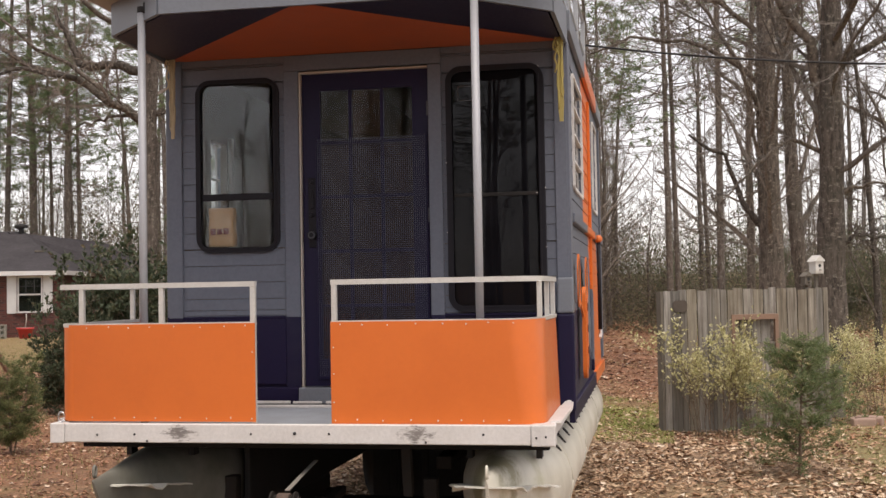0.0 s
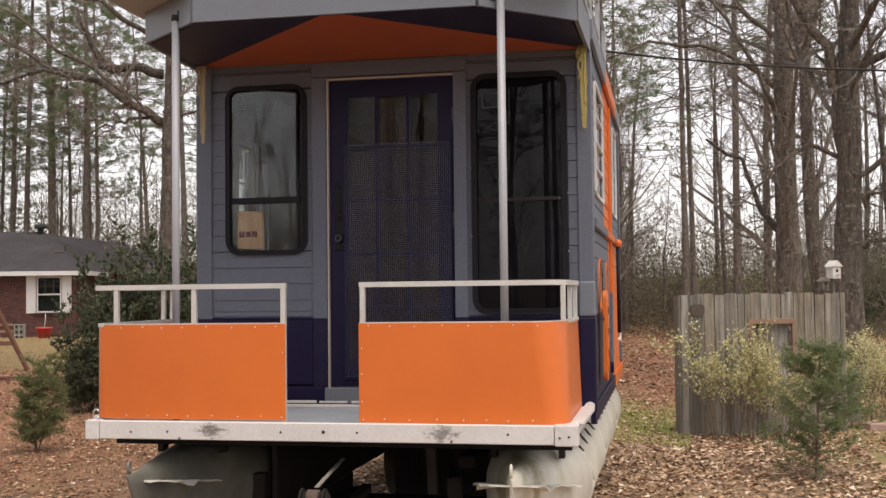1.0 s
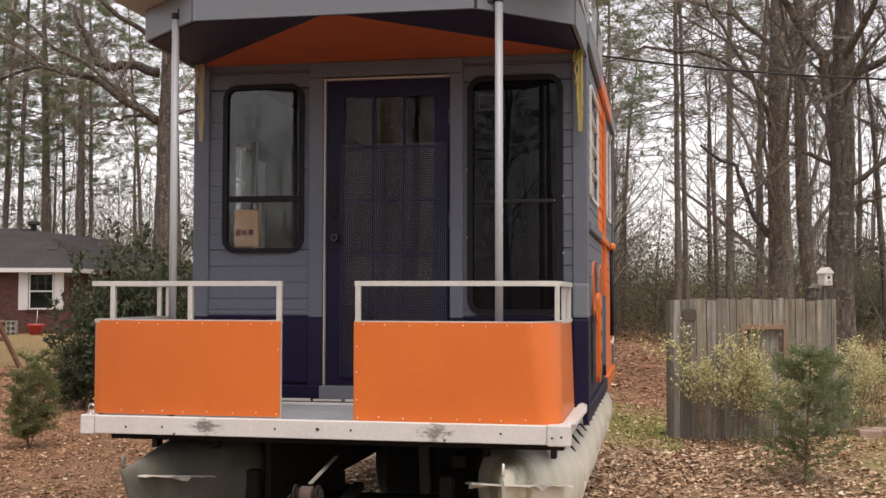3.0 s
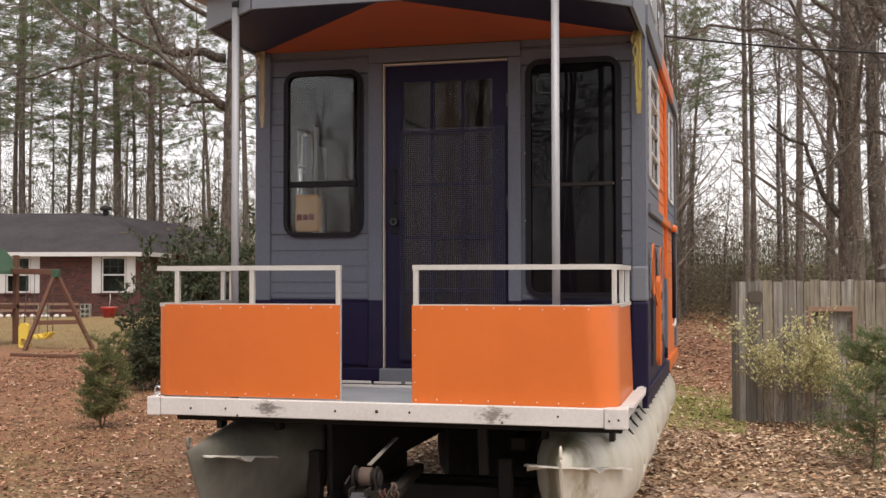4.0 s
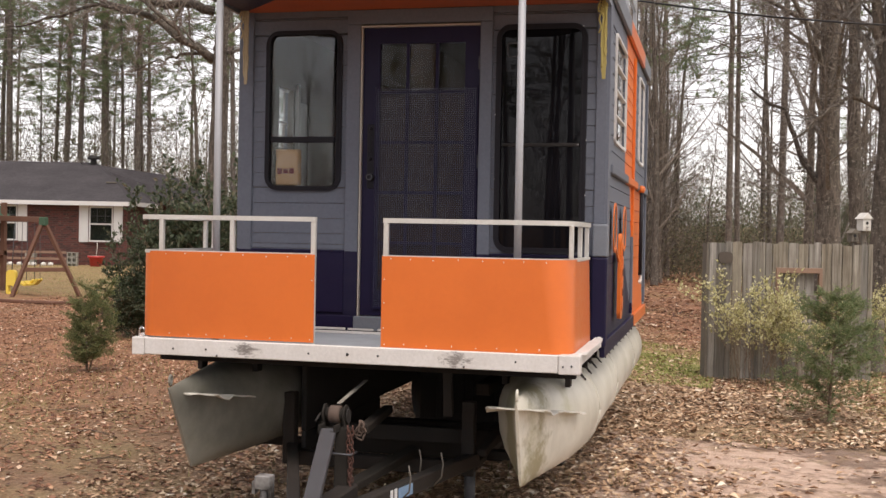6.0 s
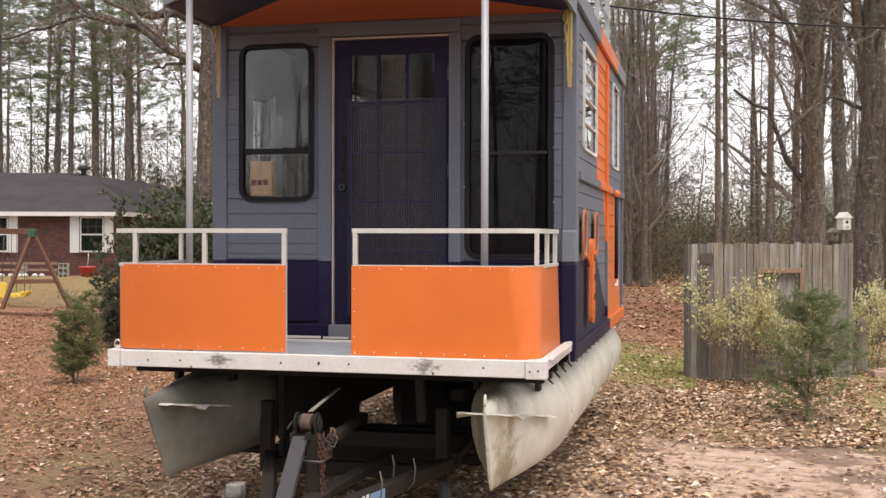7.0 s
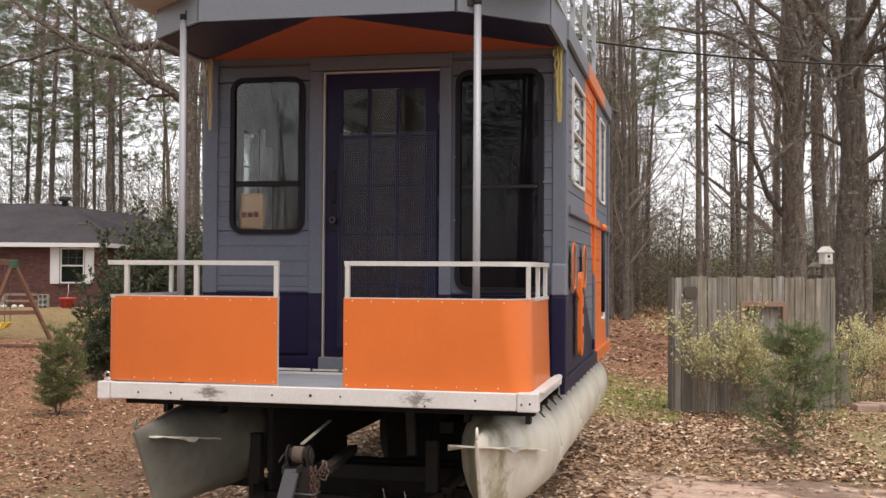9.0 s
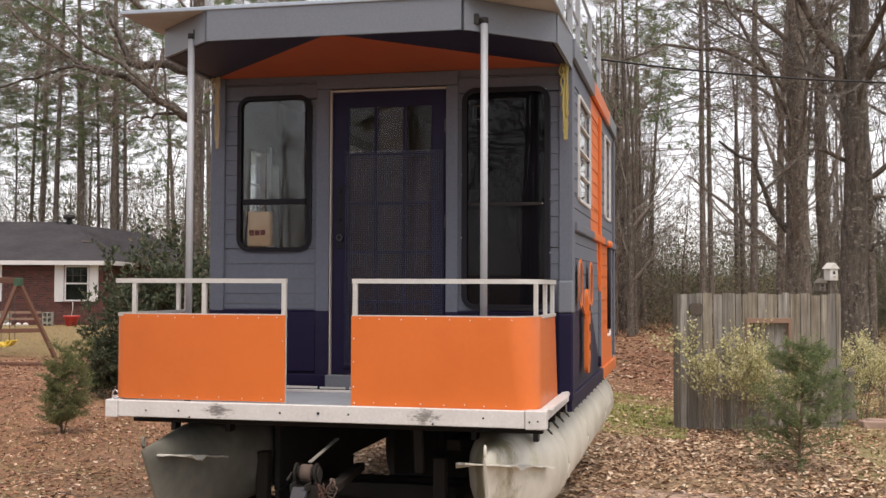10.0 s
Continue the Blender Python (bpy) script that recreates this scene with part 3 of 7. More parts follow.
# cross channels under the deck
for k in range(11):
    y = 0.28 + k * 0.56
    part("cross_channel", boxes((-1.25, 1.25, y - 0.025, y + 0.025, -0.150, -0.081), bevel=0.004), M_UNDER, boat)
for cx in (0.98, -0.96):
    for y in (0.62, 1.1, 1.7, 2.5, 3.3, 4.1, 4.9):
        for u in (cx - 0.20, cx + 0.17):
            part("float_bracket", boxes((u, u + 0.03, y - 0.04, y + 0.04, -0.24, -0.151)), M_STEEL, boat)
for k in range(14):
    y = 0.18 + k * 0.29
    hook = tube([(1.280, y - 0.01, -0.10), (1.297, y, -0.122), (1.313, y + 0.012, -0.142)], [0.007, 0.007, 0.004], 6)
    part("tie_hook", hook, M_RUBBER, boat, "black tie-down hook")

# porch railing with orange skirt panels
RAIL_Z, PAN_Z = 0.703, 0.506


EDGE = {-1: -1.280, 1: 1.230}                 # outer line of the railing on each side


def rail_line(sx, x_gate, y=0.055, r=None, back=0.96, e=None, slow=2.2):
    """From the gate to the corner, round it and back to the cabin."""
    e = e or EDGE[sx]
    r = r or (0.11 if sx < 0 else 0.18)
    ry = r * (1.0 if sx < 0 else slow)           # the starboard corner is bent more gently
    pts = [(x_gate, y), (e - sx * r, y)]
    for k in range(1, 20):
        t = radians(90 * k / 20)
        pts.append((e - sx * r + sx * r * math.sin(t), y + ry - ry * math.cos(t)))
    pts += [(e, y + ry), (e, back)]
    return pts


def leaning(low, high, z0, z1, thick, levels=6):
    """A bent sheet whose foot follows one line and whose top another."""
    bm = bmesh.new()
    sides = []
    for off in (0.0, thick):
        grid = []
        for k in range(levels + 1):
            u = k / levels
            grid.append([bm.verts.new((a + (c - a) * u - off * 0.7, b + (d - b) * u + off, z0 + (z1 - z0) * u)) for (a, b), (c, d) in zip(low, high)])
        for p, q in zip(grid, grid[1:]):
            for i in range(len(low) - 1):
                bm.faces.new((p[i], p[i + 1], q[i + 1], q[i]))
        sides.append(grid)
    for k in (0, levels):
        for i in range(len(low) - 1):
            bm.faces.new((sides[0][k][i], sides[0][k][i + 1], sides[1][k][i + 1], sides[1][k][i]))
    for i in (0, len(low) - 1):
        for k in range(levels):
            bm.faces.new((sides[0][k][i], sides[0][k + 1][i], sides[1][k + 1][i], sides[1][k][i]))
    bmesh.ops.recalc_face_normals(bm, faces=bm.faces[:])
    return bm


def ribbon(line, z0, z1, thick):
    bm = bmesh.new()
    rows = []
    for i, (x, y) in enumerate(line):
        a, c = Vector(line[max(i - 1, 0)]), Vector(line[min(i + 1, len(line) - 1)])
        d = (c - a).normalized()
        nrm = Vector((d.y, -d.x)) * thick / 2
        rows.append([bm.verts.new((x + s * nrm.x, y + s * nrm.y, z)) for s, z in ((1, z0), (1, z1), (-1, z1), (-1, z0))])
    for a, b in zip(rows, rows[1:]):
        for k in range(4):
            bm.faces.new((a[k], b[k], b[(k + 1) % 4], a[(k + 1) % 4]))
    bm.faces.new(rows[0])
    bm.faces.new(rows[-1][::-1])
    bmesh.ops.recalc_face_normals(bm, faces=bm.faces[:])
    return bm


for sx, gate, posts in ((-1, -0.197, (-0.211, -0.702, -1.143)), (1, 0.197, (0.213,))):
    back = 1.06 if sx < 0 else 0.93
    line = rail_line(sx, gate, r=0.07 if sx < 0 else 0.10, back=back)
    base = 0.012 if sx < 0 else 0.004
    rail = part("railing", ribbon(line, RAIL_Z - 0.013, RAIL_Z + 0.013, 0.03), M_RAIL, boat, "white-grey aluminium porch railing")
    part("lower_rail", ribbon(rail_line(sx, gate, back=back), PAN_Z - 0.012, PAN_Z + 0.006, 0.028), M_RAIL, rail)
    for x in posts:
        part("rail_post", boxes((x - 0.013, x + 0.013, 0.042, 0.068, PAN_Z + 0.006, RAIL_Z - 0.013), bevel=0.002), M_RAIL, rail)
    for y in ((0.905, 1.03) if sx < 0 else (0.155, 0.55, 0.90)):
        part("rail_post", boxes((EDGE[sx] - sx * 0.005 - 0.012, EDGE[sx] - sx * 0.005 + 0.012, y - 0.013, y + 0.013, PAN_Z + 0.006, RAIL_Z - 0.013), bevel=0.002), M_RAIL, rail)
    part("gate_post", boxes((gate - 0.011 + sx * 0.012, gate + 0.011 + sx * 0.012, 0.046, 0.068, FLOOR, PAN_Z - 0.012), bevel=0.002), M_RAIL, rail)
    if sx < 0:
        skin = [(x, y - 0.018) if i < 2 else (x, y - 0.012) for i, (x, y) in enumerate(rail_line(sx, gate, back=1.05))]
        sheet = ribbon(skin, base, PAN_Z, 0.006)
    else:                                           # bent sharply at the foot, gently at the top
        foot = rail_line(sx, gate, 0.039, 0.12, 0.945, 1.252, 1.15)
        sheet = leaning(foot, rail_line(sx, gate, 0.037, 0.17, 0.945, 1.236, 1.35), base, PAN_Z, 0.005)
        part("corner_flange", slab([(1.10, 0.0365), (1.1855, 0.0365), (1.1855, 0.0765), (1.2685, 0.0765), (1.2685, 0.945)] + [(x - 0.003, y + 0.003) for x, y in foot[:0:-1]], FLOOR + 0.001, 0.003, 'z'), M_WHITE, boat, "white deck flange outside the panel")
    panel = part("skirt_panel", sheet, M_ORANGE, boat, "orange enamelled sheet-metal railing panel", smooth=True)
    spots = []
    for k in range(8):
        u = gate + sx * (0.02 + k * 0.125 + 0.015 * math.sin(k * 5.1))
        spots += [(u, 0.034, base + 0.016 + 0.004 * (k % 2)), (u + sx * 0.03, 0.034, PAN_Z - 0.012 - 0.003 * (k % 3))]
    spots += [(gate + sx * 0.014, 0.034, z) for z in ((0.36,) if sx < 0 else (0.11, 0.25, 0.38))]
    for p in spots:
        part("rivet", ball(p, 0.0040, 6), M_WHITE, panel, "small bright rivet")
part("mooring_eye", tube([(-1.243 + 0.017 * math.cos(t), 0.02, 0.033 + 0.028 * math.sin(t)) for t in [radians(20 + 32 * k) for k in range(11)]], 0.006, 6), M_CHROME, boat, "bright ring on the deck corner")

# roof posts with brackets
for x, y, bx in ((-0.899, 0.262, 0.034), (0.920, 0.215, -0.045)):
    pst = part("roof_post", tube([(x, y, FLOOR), (x, y, 2.19)], 0.021, 14), M_POST, boat, "galvanised steel porch post")
    part("post_bracket", merge(tube([(x, y, 2.172), (x, y, 2.205)], 0.0235, 12), boxes((x + bx - 0.016, x + bx + 0.016, y - 0.022, y + 0.024, 2.165, 2.228), bevel=0.004), boxes((min(x, x + bx), max(x, x + bx), y - 0.006, y + 0.006, 2.192, 2.206))), M_RUBBER, pst, "black post-top bracket")

# cabin walls
WL, DR, WR = (-1.009, -0.514, 0.935, 1.972), (-0.347, 0.458, -0.01, 2.012), (0.599, 1.132, 0.55, 1.972)
backing = [(a, b, CY0 + 0.022, CY0 + 0.07, c, d) for a, b, c, d in cut_rows(CX0 + 0.02, CX1 - 0.02, [FLOOR, CZ1], [WL, DR, WR])]
wall_front = part("front_wall", boxes(backing[0]), M_INSIDE, boat, "grey boarded cabin front with navy base")
for span in backing[1:]:
    part("wall_backing", boxes(span), M_INSIDE, wall_front)
H = 0.1035
rows_z = [FLOOR] + [k * H for k in range(1, 21)] + [CZ1]
planks = cut_rows(CX0 + 0.09, CX1 - 0.072, rows_z, [WL, (-0.455, 0.540, -0.02, 2.085), WR])


def plank_mesh(u0, u1, z0, z1, depth0, depth1, axis):
    bm = boxes((u0, u1, depth0, depth1, z0 + 0.0015, z1 - 0.0015)) if axis == 'y' else boxes((depth0, depth1, u0, u1, z0 + 0.0015, z1 - 0.0015))
    lip = depth0 if axis == 'y' else depth1
    for p in bm.verts:                        # lap: the lower edge stands proud
        d = p.co.y if axis == 'y' else p.co.x
        if abs(d - lip) < 1e-5 and p.co.z > (z0 + z1) / 2:
            if axis == 'y':
                p.co.y += 0.004
            else:
                p.co.x -= 0.004 if depth1 > 0 else -0.004
    return bm


for a, b, c, d in planks:
    part("siding_board", plank_mesh(a, b, c, d, CY0, CY0 + 0.022, 'y'), M_FRONT, wall_front)
for x0, x1, nm in ((CX0 - 0.004, CX0 + 0.09, "corner_board"), (CX1 - 0.072, CX1 + 0.002, "corner_board"), (-0.455, -0.360, "door_pilaster"), (0.459, 0.542, "door_pilaster")):
    part(nm, boxes((x0, x1, CY0 - 0.014, CY0 + 0.021, FLOOR, 2.028 if nm[0] == 'd' else CZ1), bevel=0.004), M_FRONT, wall_front)
part("head_board", boxes((-0.455, 0.540, CY0 - 0.014, CY0 + 0.021, 2.030, 2.125), bevel=0.003), M_FRONT, wall_front)
for a, b in ((CX0 + 0.09, -0.456), (0.541, CX1 - 0.072)):
    part("navy_ledge", boxes((a, b, CY0 - 0.012, CY0 + 0.004, 0.497, 0.512), bevel=0.003), M_NAVY, wall_front)
part("lower_panel", boxes((CX0 + 0.091, -0.456, CY0 - 0.012, CY0 + 0.0, 0.09, 0.496), bevel=0.003), M_NAVY, wall_front, "plain navy lower panel")
part("kick_board", boxes((CX0 + 0.09, -0.372, CY0 - 0.030, CY0 - 0.0145, FLOOR, 0.072), bevel=0.006), M_NAVY, wall_front)
part("cream_casing", boxes((-0.3545, -0.346, CY0 - 0.016, CY0 + 0.03, 0.03, 2.018), (-0.346, 0.456, CY0 - 0.016, CY0 + 0.03, 2.008, 2.018)), M_CREAM, wall_front, "thin bare cream door casing")
part("threshold", boxes((-0.37, 0.48, CY0 - 0.05, CY0 + 0.07, FLOOR, 0.072), bevel=0.006), M_GREY_TRIM, wall_front, "grey door threshold")
part("deck_joint_strip", boxes((-1.10, 1.10, CY0 - 0.262, CY0 - 0.244, FLOOR, FLOOR + 0.016), (-1.10, -0.42, CY0 - 0.062, CY0 - 0.052, FLOOR, FLOOR + 0.020), (-0.40, -0.22, CY0 - 0.070, CY0 - 0.058, FLOOR, FLOOR + 0.018), (-0.19, 1.10, CY0 - 0.075, CY0 - 0.063, FLOOR, FLOOR + 0.020), bevel=0.002), M_WHITE, boat, "pale metal strip on the deck")
part("joint_seam", boxes((-1.10, 1.10, CY0 - 0.243, CY0 - 0.215, FLOOR, FLOOR + 0.005), (-0.46, -0.445, CY0 - 0.214, CY0 - 0.076, FLOOR, FLOOR + 0.006), (-0.20, -0.19, CY0 - 0.214, CY0 - 0.076, FLOOR, FLOOR + 0.006)), M_UNDER, boat, "dark seam in the deck")
# black strips laid where only a shadow gap runs along the threshold
part("rubber_strip", boxes((-0.66, 0.18, CY0 - 0.187, CY0 - 0.175, FLOOR, FLOOR + 0.016), (-0.45, 0.05, CY0 - 0.115, CY0 - 0.095, FLOOR, FLOOR + 0.008)), M_RUBBER, boat, "dark strip standing in for the shadow gap by the door")
# boxed corner pillar at the railing's end
part("corner_box", boxes((1.225, 1.322, 1.20, CY0 - 0.015, -0.06, 0.505), bevel=0.012, seg=2), M_NAVY, boat, "navy boxed corner")
part("corner_box", boxes((1.225, 1.320, 1.20, CY0 - 0.015, 0.507, 0.715), bevel=0.012, seg=2), M_GREY_TRIM, boat, "grey boxed corner cap")

# side and rear walls
for sx, x, SW in ((1, CX1, [(1.86, 2.72, 1.30, 2.01), (4.30, 4.86, 1.32, 2.05)]), (-1, CX0, [(1.83, 2.12, 1.20, 1.70), (4.02, 4.86, 1.32, 2.05)])):
    inner = boxes(*[(x - sx * 0.022, x - sx * 0.07, a, b, c, d) for a, b, c, d in cut_rows(CY0 + 0.072, CY1 - 0.07, [-0.06, CZ1 + 0.06], SW)])
    bmesh.ops.recalc_face_normals(inner, faces=inner.faces[:])
    w = part("side_wall", inner, M_INSIDE, boat, "boarded cabin side with orange band")
    for a, b, c, d in cut_rows(CY0 + 0.022, CY1, [-0.06 + k * H for k in range(11)] + [1.05], []) + cut_rows(CY0 + 0.022, CY1, [1.11 + k * H for k in range(10)] + [CZ1 + 0.06], SW):
        bm = plank_mesh(a, b, c, d, x - 0.022, x, 'x') if sx > 0 else plank_mesh(a, b, c, d, x, x + 0.022, 'x')
        part("siding_board", bm, M_SIDE, w)
    part("belt_rail", boxes((x - 0.005, x + 0.03, CY0 + 0.16, CY1, 1.05, 1.11) if sx > 0 else (x - 0.03, x + 0.005, CY0 + 0.16, CY1, 1.05, 1.11), bevel=0.006), M_SIDE, w)
    part("corner_board", boxes((x - 0.002, x + 0.016, CY0 - 0.012, CY0 + 0.15, 0.0, CZ1) if sx > 0 else (x - 0.016, x + 0.002, CY0 - 0.012, CY0 + 0.15, 0.0, CZ1), bevel=0.004), M_SIDE, w)
    part("batten", boxes((x - 0.002, x + 0.02, 3.60, 3.66, 0.0, CZ1 - 0.01) if sx > 0 else (x - 0.02, x + 0.002, 3.60, 3.66, 0.0, CZ1 - 0.01), bevel=0.003), M_SIDE, w)
    part("rear_board", boxes((x - 0.002, x + 0.016, CY1 - 0.09, CY1, 0.0, CZ1) if sx > 0 else (x - 0.016, x + 0.002, CY1 - 0.09, CY1, 0.0, CZ1), bevel=0.003), M_SIDE, w)
    for y0, y1, mt in ((1.22, 3.84, M_NAVY), (3.85, CY1 + 0.1, M_ORANGE)):
        part("skirt_board", boxes((x - 0.01, x + 0.022, y0, y1, -0.13, -0.03) if sx > 0 else (x - 0.022, x + 0.01, y0, y1, -0.13, -0.03), bevel=0.004), mt, w)
    for wi, (a, b, c, d) in enumerate(SW):
        o, i = rounded(a - 0.022, b + 0.022, c - 0.022, d + 0.022, 0.04), rounded(a - 0.002, b + 0.002, c - 0.002, d + 0.002, 0.03)
        win = part("window", ring(o, i, x - 0.03 if sx > 0 else x - 0.014, x + 0.014 if sx > 0 else x + 0.03, 'x'), M_WHITE, boat, "white-framed side window")
        part("pane", slab(i, x - sx * 0.012 - 0.002, x - sx * 0.012 + 0.002, 'x'), M_GLASS_SIDE, win).visible_shadow = False
        for k in ((2,) if b - a < 0.4 else (1, 2, 3) if wi == 0 else ()):
            z = c + (d - c) * k / 4
            part("glazing_bar", boxes((min(x - sx * 0.02, x + sx * 0.008), max(x - sx * 0.02, x + sx * 0.008), a, b, z - 0.006, z + 0.006)), M_WHITE, win)
RW = (-0.95, -0.35, 1.0, 1.9)
RD = (0.2, 1.0, 0.75, 1.9)
rear = part("rear_wall", boxes(*[(a, b, CY1 - 0.06, CY1, c, d) for a, b, c, d in cut_rows(CX0 + 0.002, CX1 - 0.024, [-0.06, CZ1 + 0.06], [RW, RD])]), M_INSIDE, boat, "boarded cabin rear wall")
for q in (RW, RD):
    rw = part("window", ring(rounded(q[0] - 0.03, q[1] + 0.03, q[2] - 0.03, q[3] + 0.03, 0.03), rounded(q[0] + 0.01, q[1] - 0.01, q[2] + 0.01, q[3] - 0.01, 0.02), CY1 - 0.075, CY1 + 0.015), M_WHITE, boat, "white-framed rear window")
    part("pane", slab(rounded(q[0], q[1], q[2], q[3], 0.02), CY1 - 0.03, CY1 - 0.026), M_GLASS, rw).visible_shadow = False
part("cabin_floor", boxes((CX0 + 0.02, CX1 - 0.02, CY0 + 0.072, CY1 - 0.062, FLOOR, 0.02)), M_INFLOOR, boat)
part("cabin_ceiling", boxes((CX0 + 0.022, CX1 - 0.024, CY0 + 0.072, CY1 - 0.062, CZ1 + 0.0, CZ1 + 0.03)), M_INSIDE, boat)
part("counter", boxes((0.35, 1.2, 3.2, 3.8, 0.022, 0.9), bevel=0.01), M_INSIDE, boat, "dark cabin cupboard")
part("bulkhead", boxes((-0.30, -0.24, 2.9, 5.3, 0.022, CZ1 - 0.002)), M_INSIDE, boat, "dark cabin partition")
part("bench", boxes((-1.15, -0.45, 3.4, 4.4, 0.022, 0.55), bevel=0.02), M_INSIDE, boat, "dark cabin bench")
part("inner_trim", boxes((CX0 + 0.071, CX0 + 0.090, 2.23, 2.37, 0.60, 1.62), (CX0 + 0.071, CX0 + 0.100, 2.15, 2.19, 0.95, 1.75), bevel=0.004), M_WHITE, boat, "white window trim inside the cabin")
arc = [(radians(100 + 16 * k), 0.070) for k in range(11)]
part("decal", slab([(1.99 + r * math.cos(t), 1.545 + r * math.sin(t)) for t, r in arc] + [(2.012 + 0.074 * math.cos(t), 1.545 + 0.064 * math.sin(t)) for t, r in arc[::-1]], CX0 + 0.018, CX0 + 0.020, 'x'), M_BLACK, boat, "dark crescent sticker on the far window")

# front windows
for nm, (a, b, c, d), bar, label, glass in (("window", WL, 1.258, "black rubber-framed porch window", M_GLASS), ("window", WR, 1.222, "tall black-framed tinted porch window", M_GLASS_DARK)):
    e = 0.025 if c > 0.7 else 0.030
    o, i = rounded(a - e, b + e, c - e, d + e, 0.095, 8), rounded(a + 0.002, b - 0.002, c + 0.002, d - 0.002, 0.06, 8)
    win = part(nm, ring(o, i, CY0 - 0.022, CY0 + 0.03), M_BLACK, boat, label)
    part("gasket", ring(rounded(a - 0.004, b + 0.004, c - 0.004, d + 0.004, 0.062, 8), rounded(a + 0.006, b - 0.006, c + 0.006, d - 0.006, 0.056, 8), CY0 - 0.028, CY0 - 0.0225), M_BLACK, win)
    part("pane", slab(rounded(a + 0.001, b - 0.001, c + 0.001, d - 0.001, 0.058, 8), CY0 - 0.002, CY0 + 0.002), glass, win).visible_shadow = False
    part("cross_bar", boxes((a + 0.014, b - 0.014, CY0 - 0.018, CY0 + 0.02, bar - 0.02, bar + 0.02) if c > 0.7 else (a + 0.014, b - 0.014, CY0 - 0.012, CY0 + 0.02, bar - 0.011, bar + 0.011), bevel=0.003), M_BLACK if c > 0.7 else M_STEEL, win)
    if c < 0.7:
        part("inner_stile", boxes((b - 0.10, b - 0.012, CY0 + 0.006, CY0 + 0.03, c + 0.013, d - 0.013)), M_BLACK, win)
        st = ring(rounded(a + 0.04, a + 0.145, 1.79, 1.885, 0.012, 3), rounded(a + 0.047, a + 0.138, 1.797, 1.878, 0.008, 3), CY0 - 0.0045, CY0 - 0.0022)
        part("vent_sticker", st, M_STEEL_GREY, win, "grey square sticker outline")
        for p in ((a - 0.03, CY0 - 0.022, 1.0), (a - 0.03, CY0 - 0.022, 1.42), (b + 0.03, CY0 - 0.022, 0.9), (b + 0.03, CY0 - 0.022, 1.25), (b - 0.02, CY0 - 0.022, 1.222), (b, CY0 - 0.022, 1.98)):
            part("screw", ball(p, 0.004, 6), M_WHITE, win)

M_VENEER = surface("brown_wood_sheet", (0.160, 0.108, 0.072), 0.6, (0.05, 0.035, 0.025), 0.6, 0.2, 18, mottle=0.35)
# door: fifteen lights behind a wire-mesh guard
box_loop = lambda a, b, c, d: [(a, c), (b, c), (b, d), (a, d)]
door = part("door", ring(box_loop(-0.343, 0.455, 0.078, 2.006), box_loop(-0.229, 0.356, 0.245, 1.90), CY0 + 0.012, CY0 + 0.050), M_NAVY, boat, "navy glazed door with wire-mesh guard")
for k in (1, 2):
    x = -0.229 + k * 0.2017
    part("muntin", boxes((x - 0.020, x, CY0 + 0.015, CY0 + 0.047, 0.246, 1.899)), M_NAVY, door)
for k in (1, 2, 3, 4):
    z = 0.245 + k * 0.335
    part("muntin", boxes((-0.228, 0.355, CY0 + 0.013, CY0 + 0.049, z - 0.020, z)), M_NAVY, door)
for k in range(3):
    for r in range(5):
        x, z = -0.229 + k * 0.2017, 0.245 + r * 0.335
        part("pane", boxes((x + 0.001, x + 0.180, CY0 + 0.026, CY0 + 0.030, z + 0.001, z + 0.314)), M_GLASS_DOOR, door).visible_shadow = False
part("wood_backing", boxes((-0.228, 0.355, CY0 + 0.034, CY0 + 0.040, 0.246, 1.58), (-0.025, 0.152, CY0 + 0.034, CY0 + 0.040, 1.581, 1.899)), M_VENEER, door, "brown wood sheet behind the panes")
wires = [(-0.245 + k * 0.0125, -0.245 + k * 0.0125 + 0.0018, CY0 - 0.004, CY0 - 0.0018, 0.14, 1.60) for k in range(55)]
wires += [(-0.245, 0.436, CY0 - 0.0062, CY0 - 0.0041, 0.14 + k * 0.0125, 0.14 + k * 0.0125 + 0.0018) for k in range(117)]
part("wire_mesh", boxes(*wires), M_WIREMESH, door, "blue-black wire mesh guard")
part("mesh_frame", boxes((-0.255, -0.245, CY0 - 0.008, CY0 + 0.004, 0.12, 1.61), (0.436, 0.446, CY0 - 0.008, CY0 + 0.004, 0.12, 1.61), (-0.245, 0.436, CY0 - 0.008, CY0 + 0.004, 0.12, 0.14), bevel=0.002), M_NAVY, door)
part("lock_plate", boxes((-0.307, -0.250, CY0 + 0.0, CY0 + 0.0125, 0.93, 1.36), bevel=0.004), M_BLACK, door, "black lock plate")
part("knob", merge(tube([(-0.274, CY0 + 0.001, 1.005), (-0.274, CY0 - 0.045, 1.005)], [0.028, 0.022], 12), ring(rounded(-0.300, -0.248, 0.979, 1.031, 0.025, 4), rounded(-0.291, -0.257, 0.988, 1.022, 0.016, 4), CY0 - 0.052, CY0 - 0.044)), M_BLACK, door, "black door knob")
part("keyhole_ring", ring(rounded(-0.296, -0.252, 0.983, 1.027, 0.021, 4), rounded(-0.289, -0.259, 0.990, 1.020, 0.014, 4), CY0 - 0.055, CY0 - 0.0525), M_STEEL_GREY, door, "thin dull metal ring")
part("latch", merge(ball((-0.282, CY0 - 0.005, 1.13), 0.014, 8), ball((-0.282, CY0 - 0.005, 1.33), 0.013, 8), boxes((-0.294, -0.272, CY0 - 0.012, CY0 + 0.001, 1.17, 1.29), bevel=0.004)), M_BLACK, door)
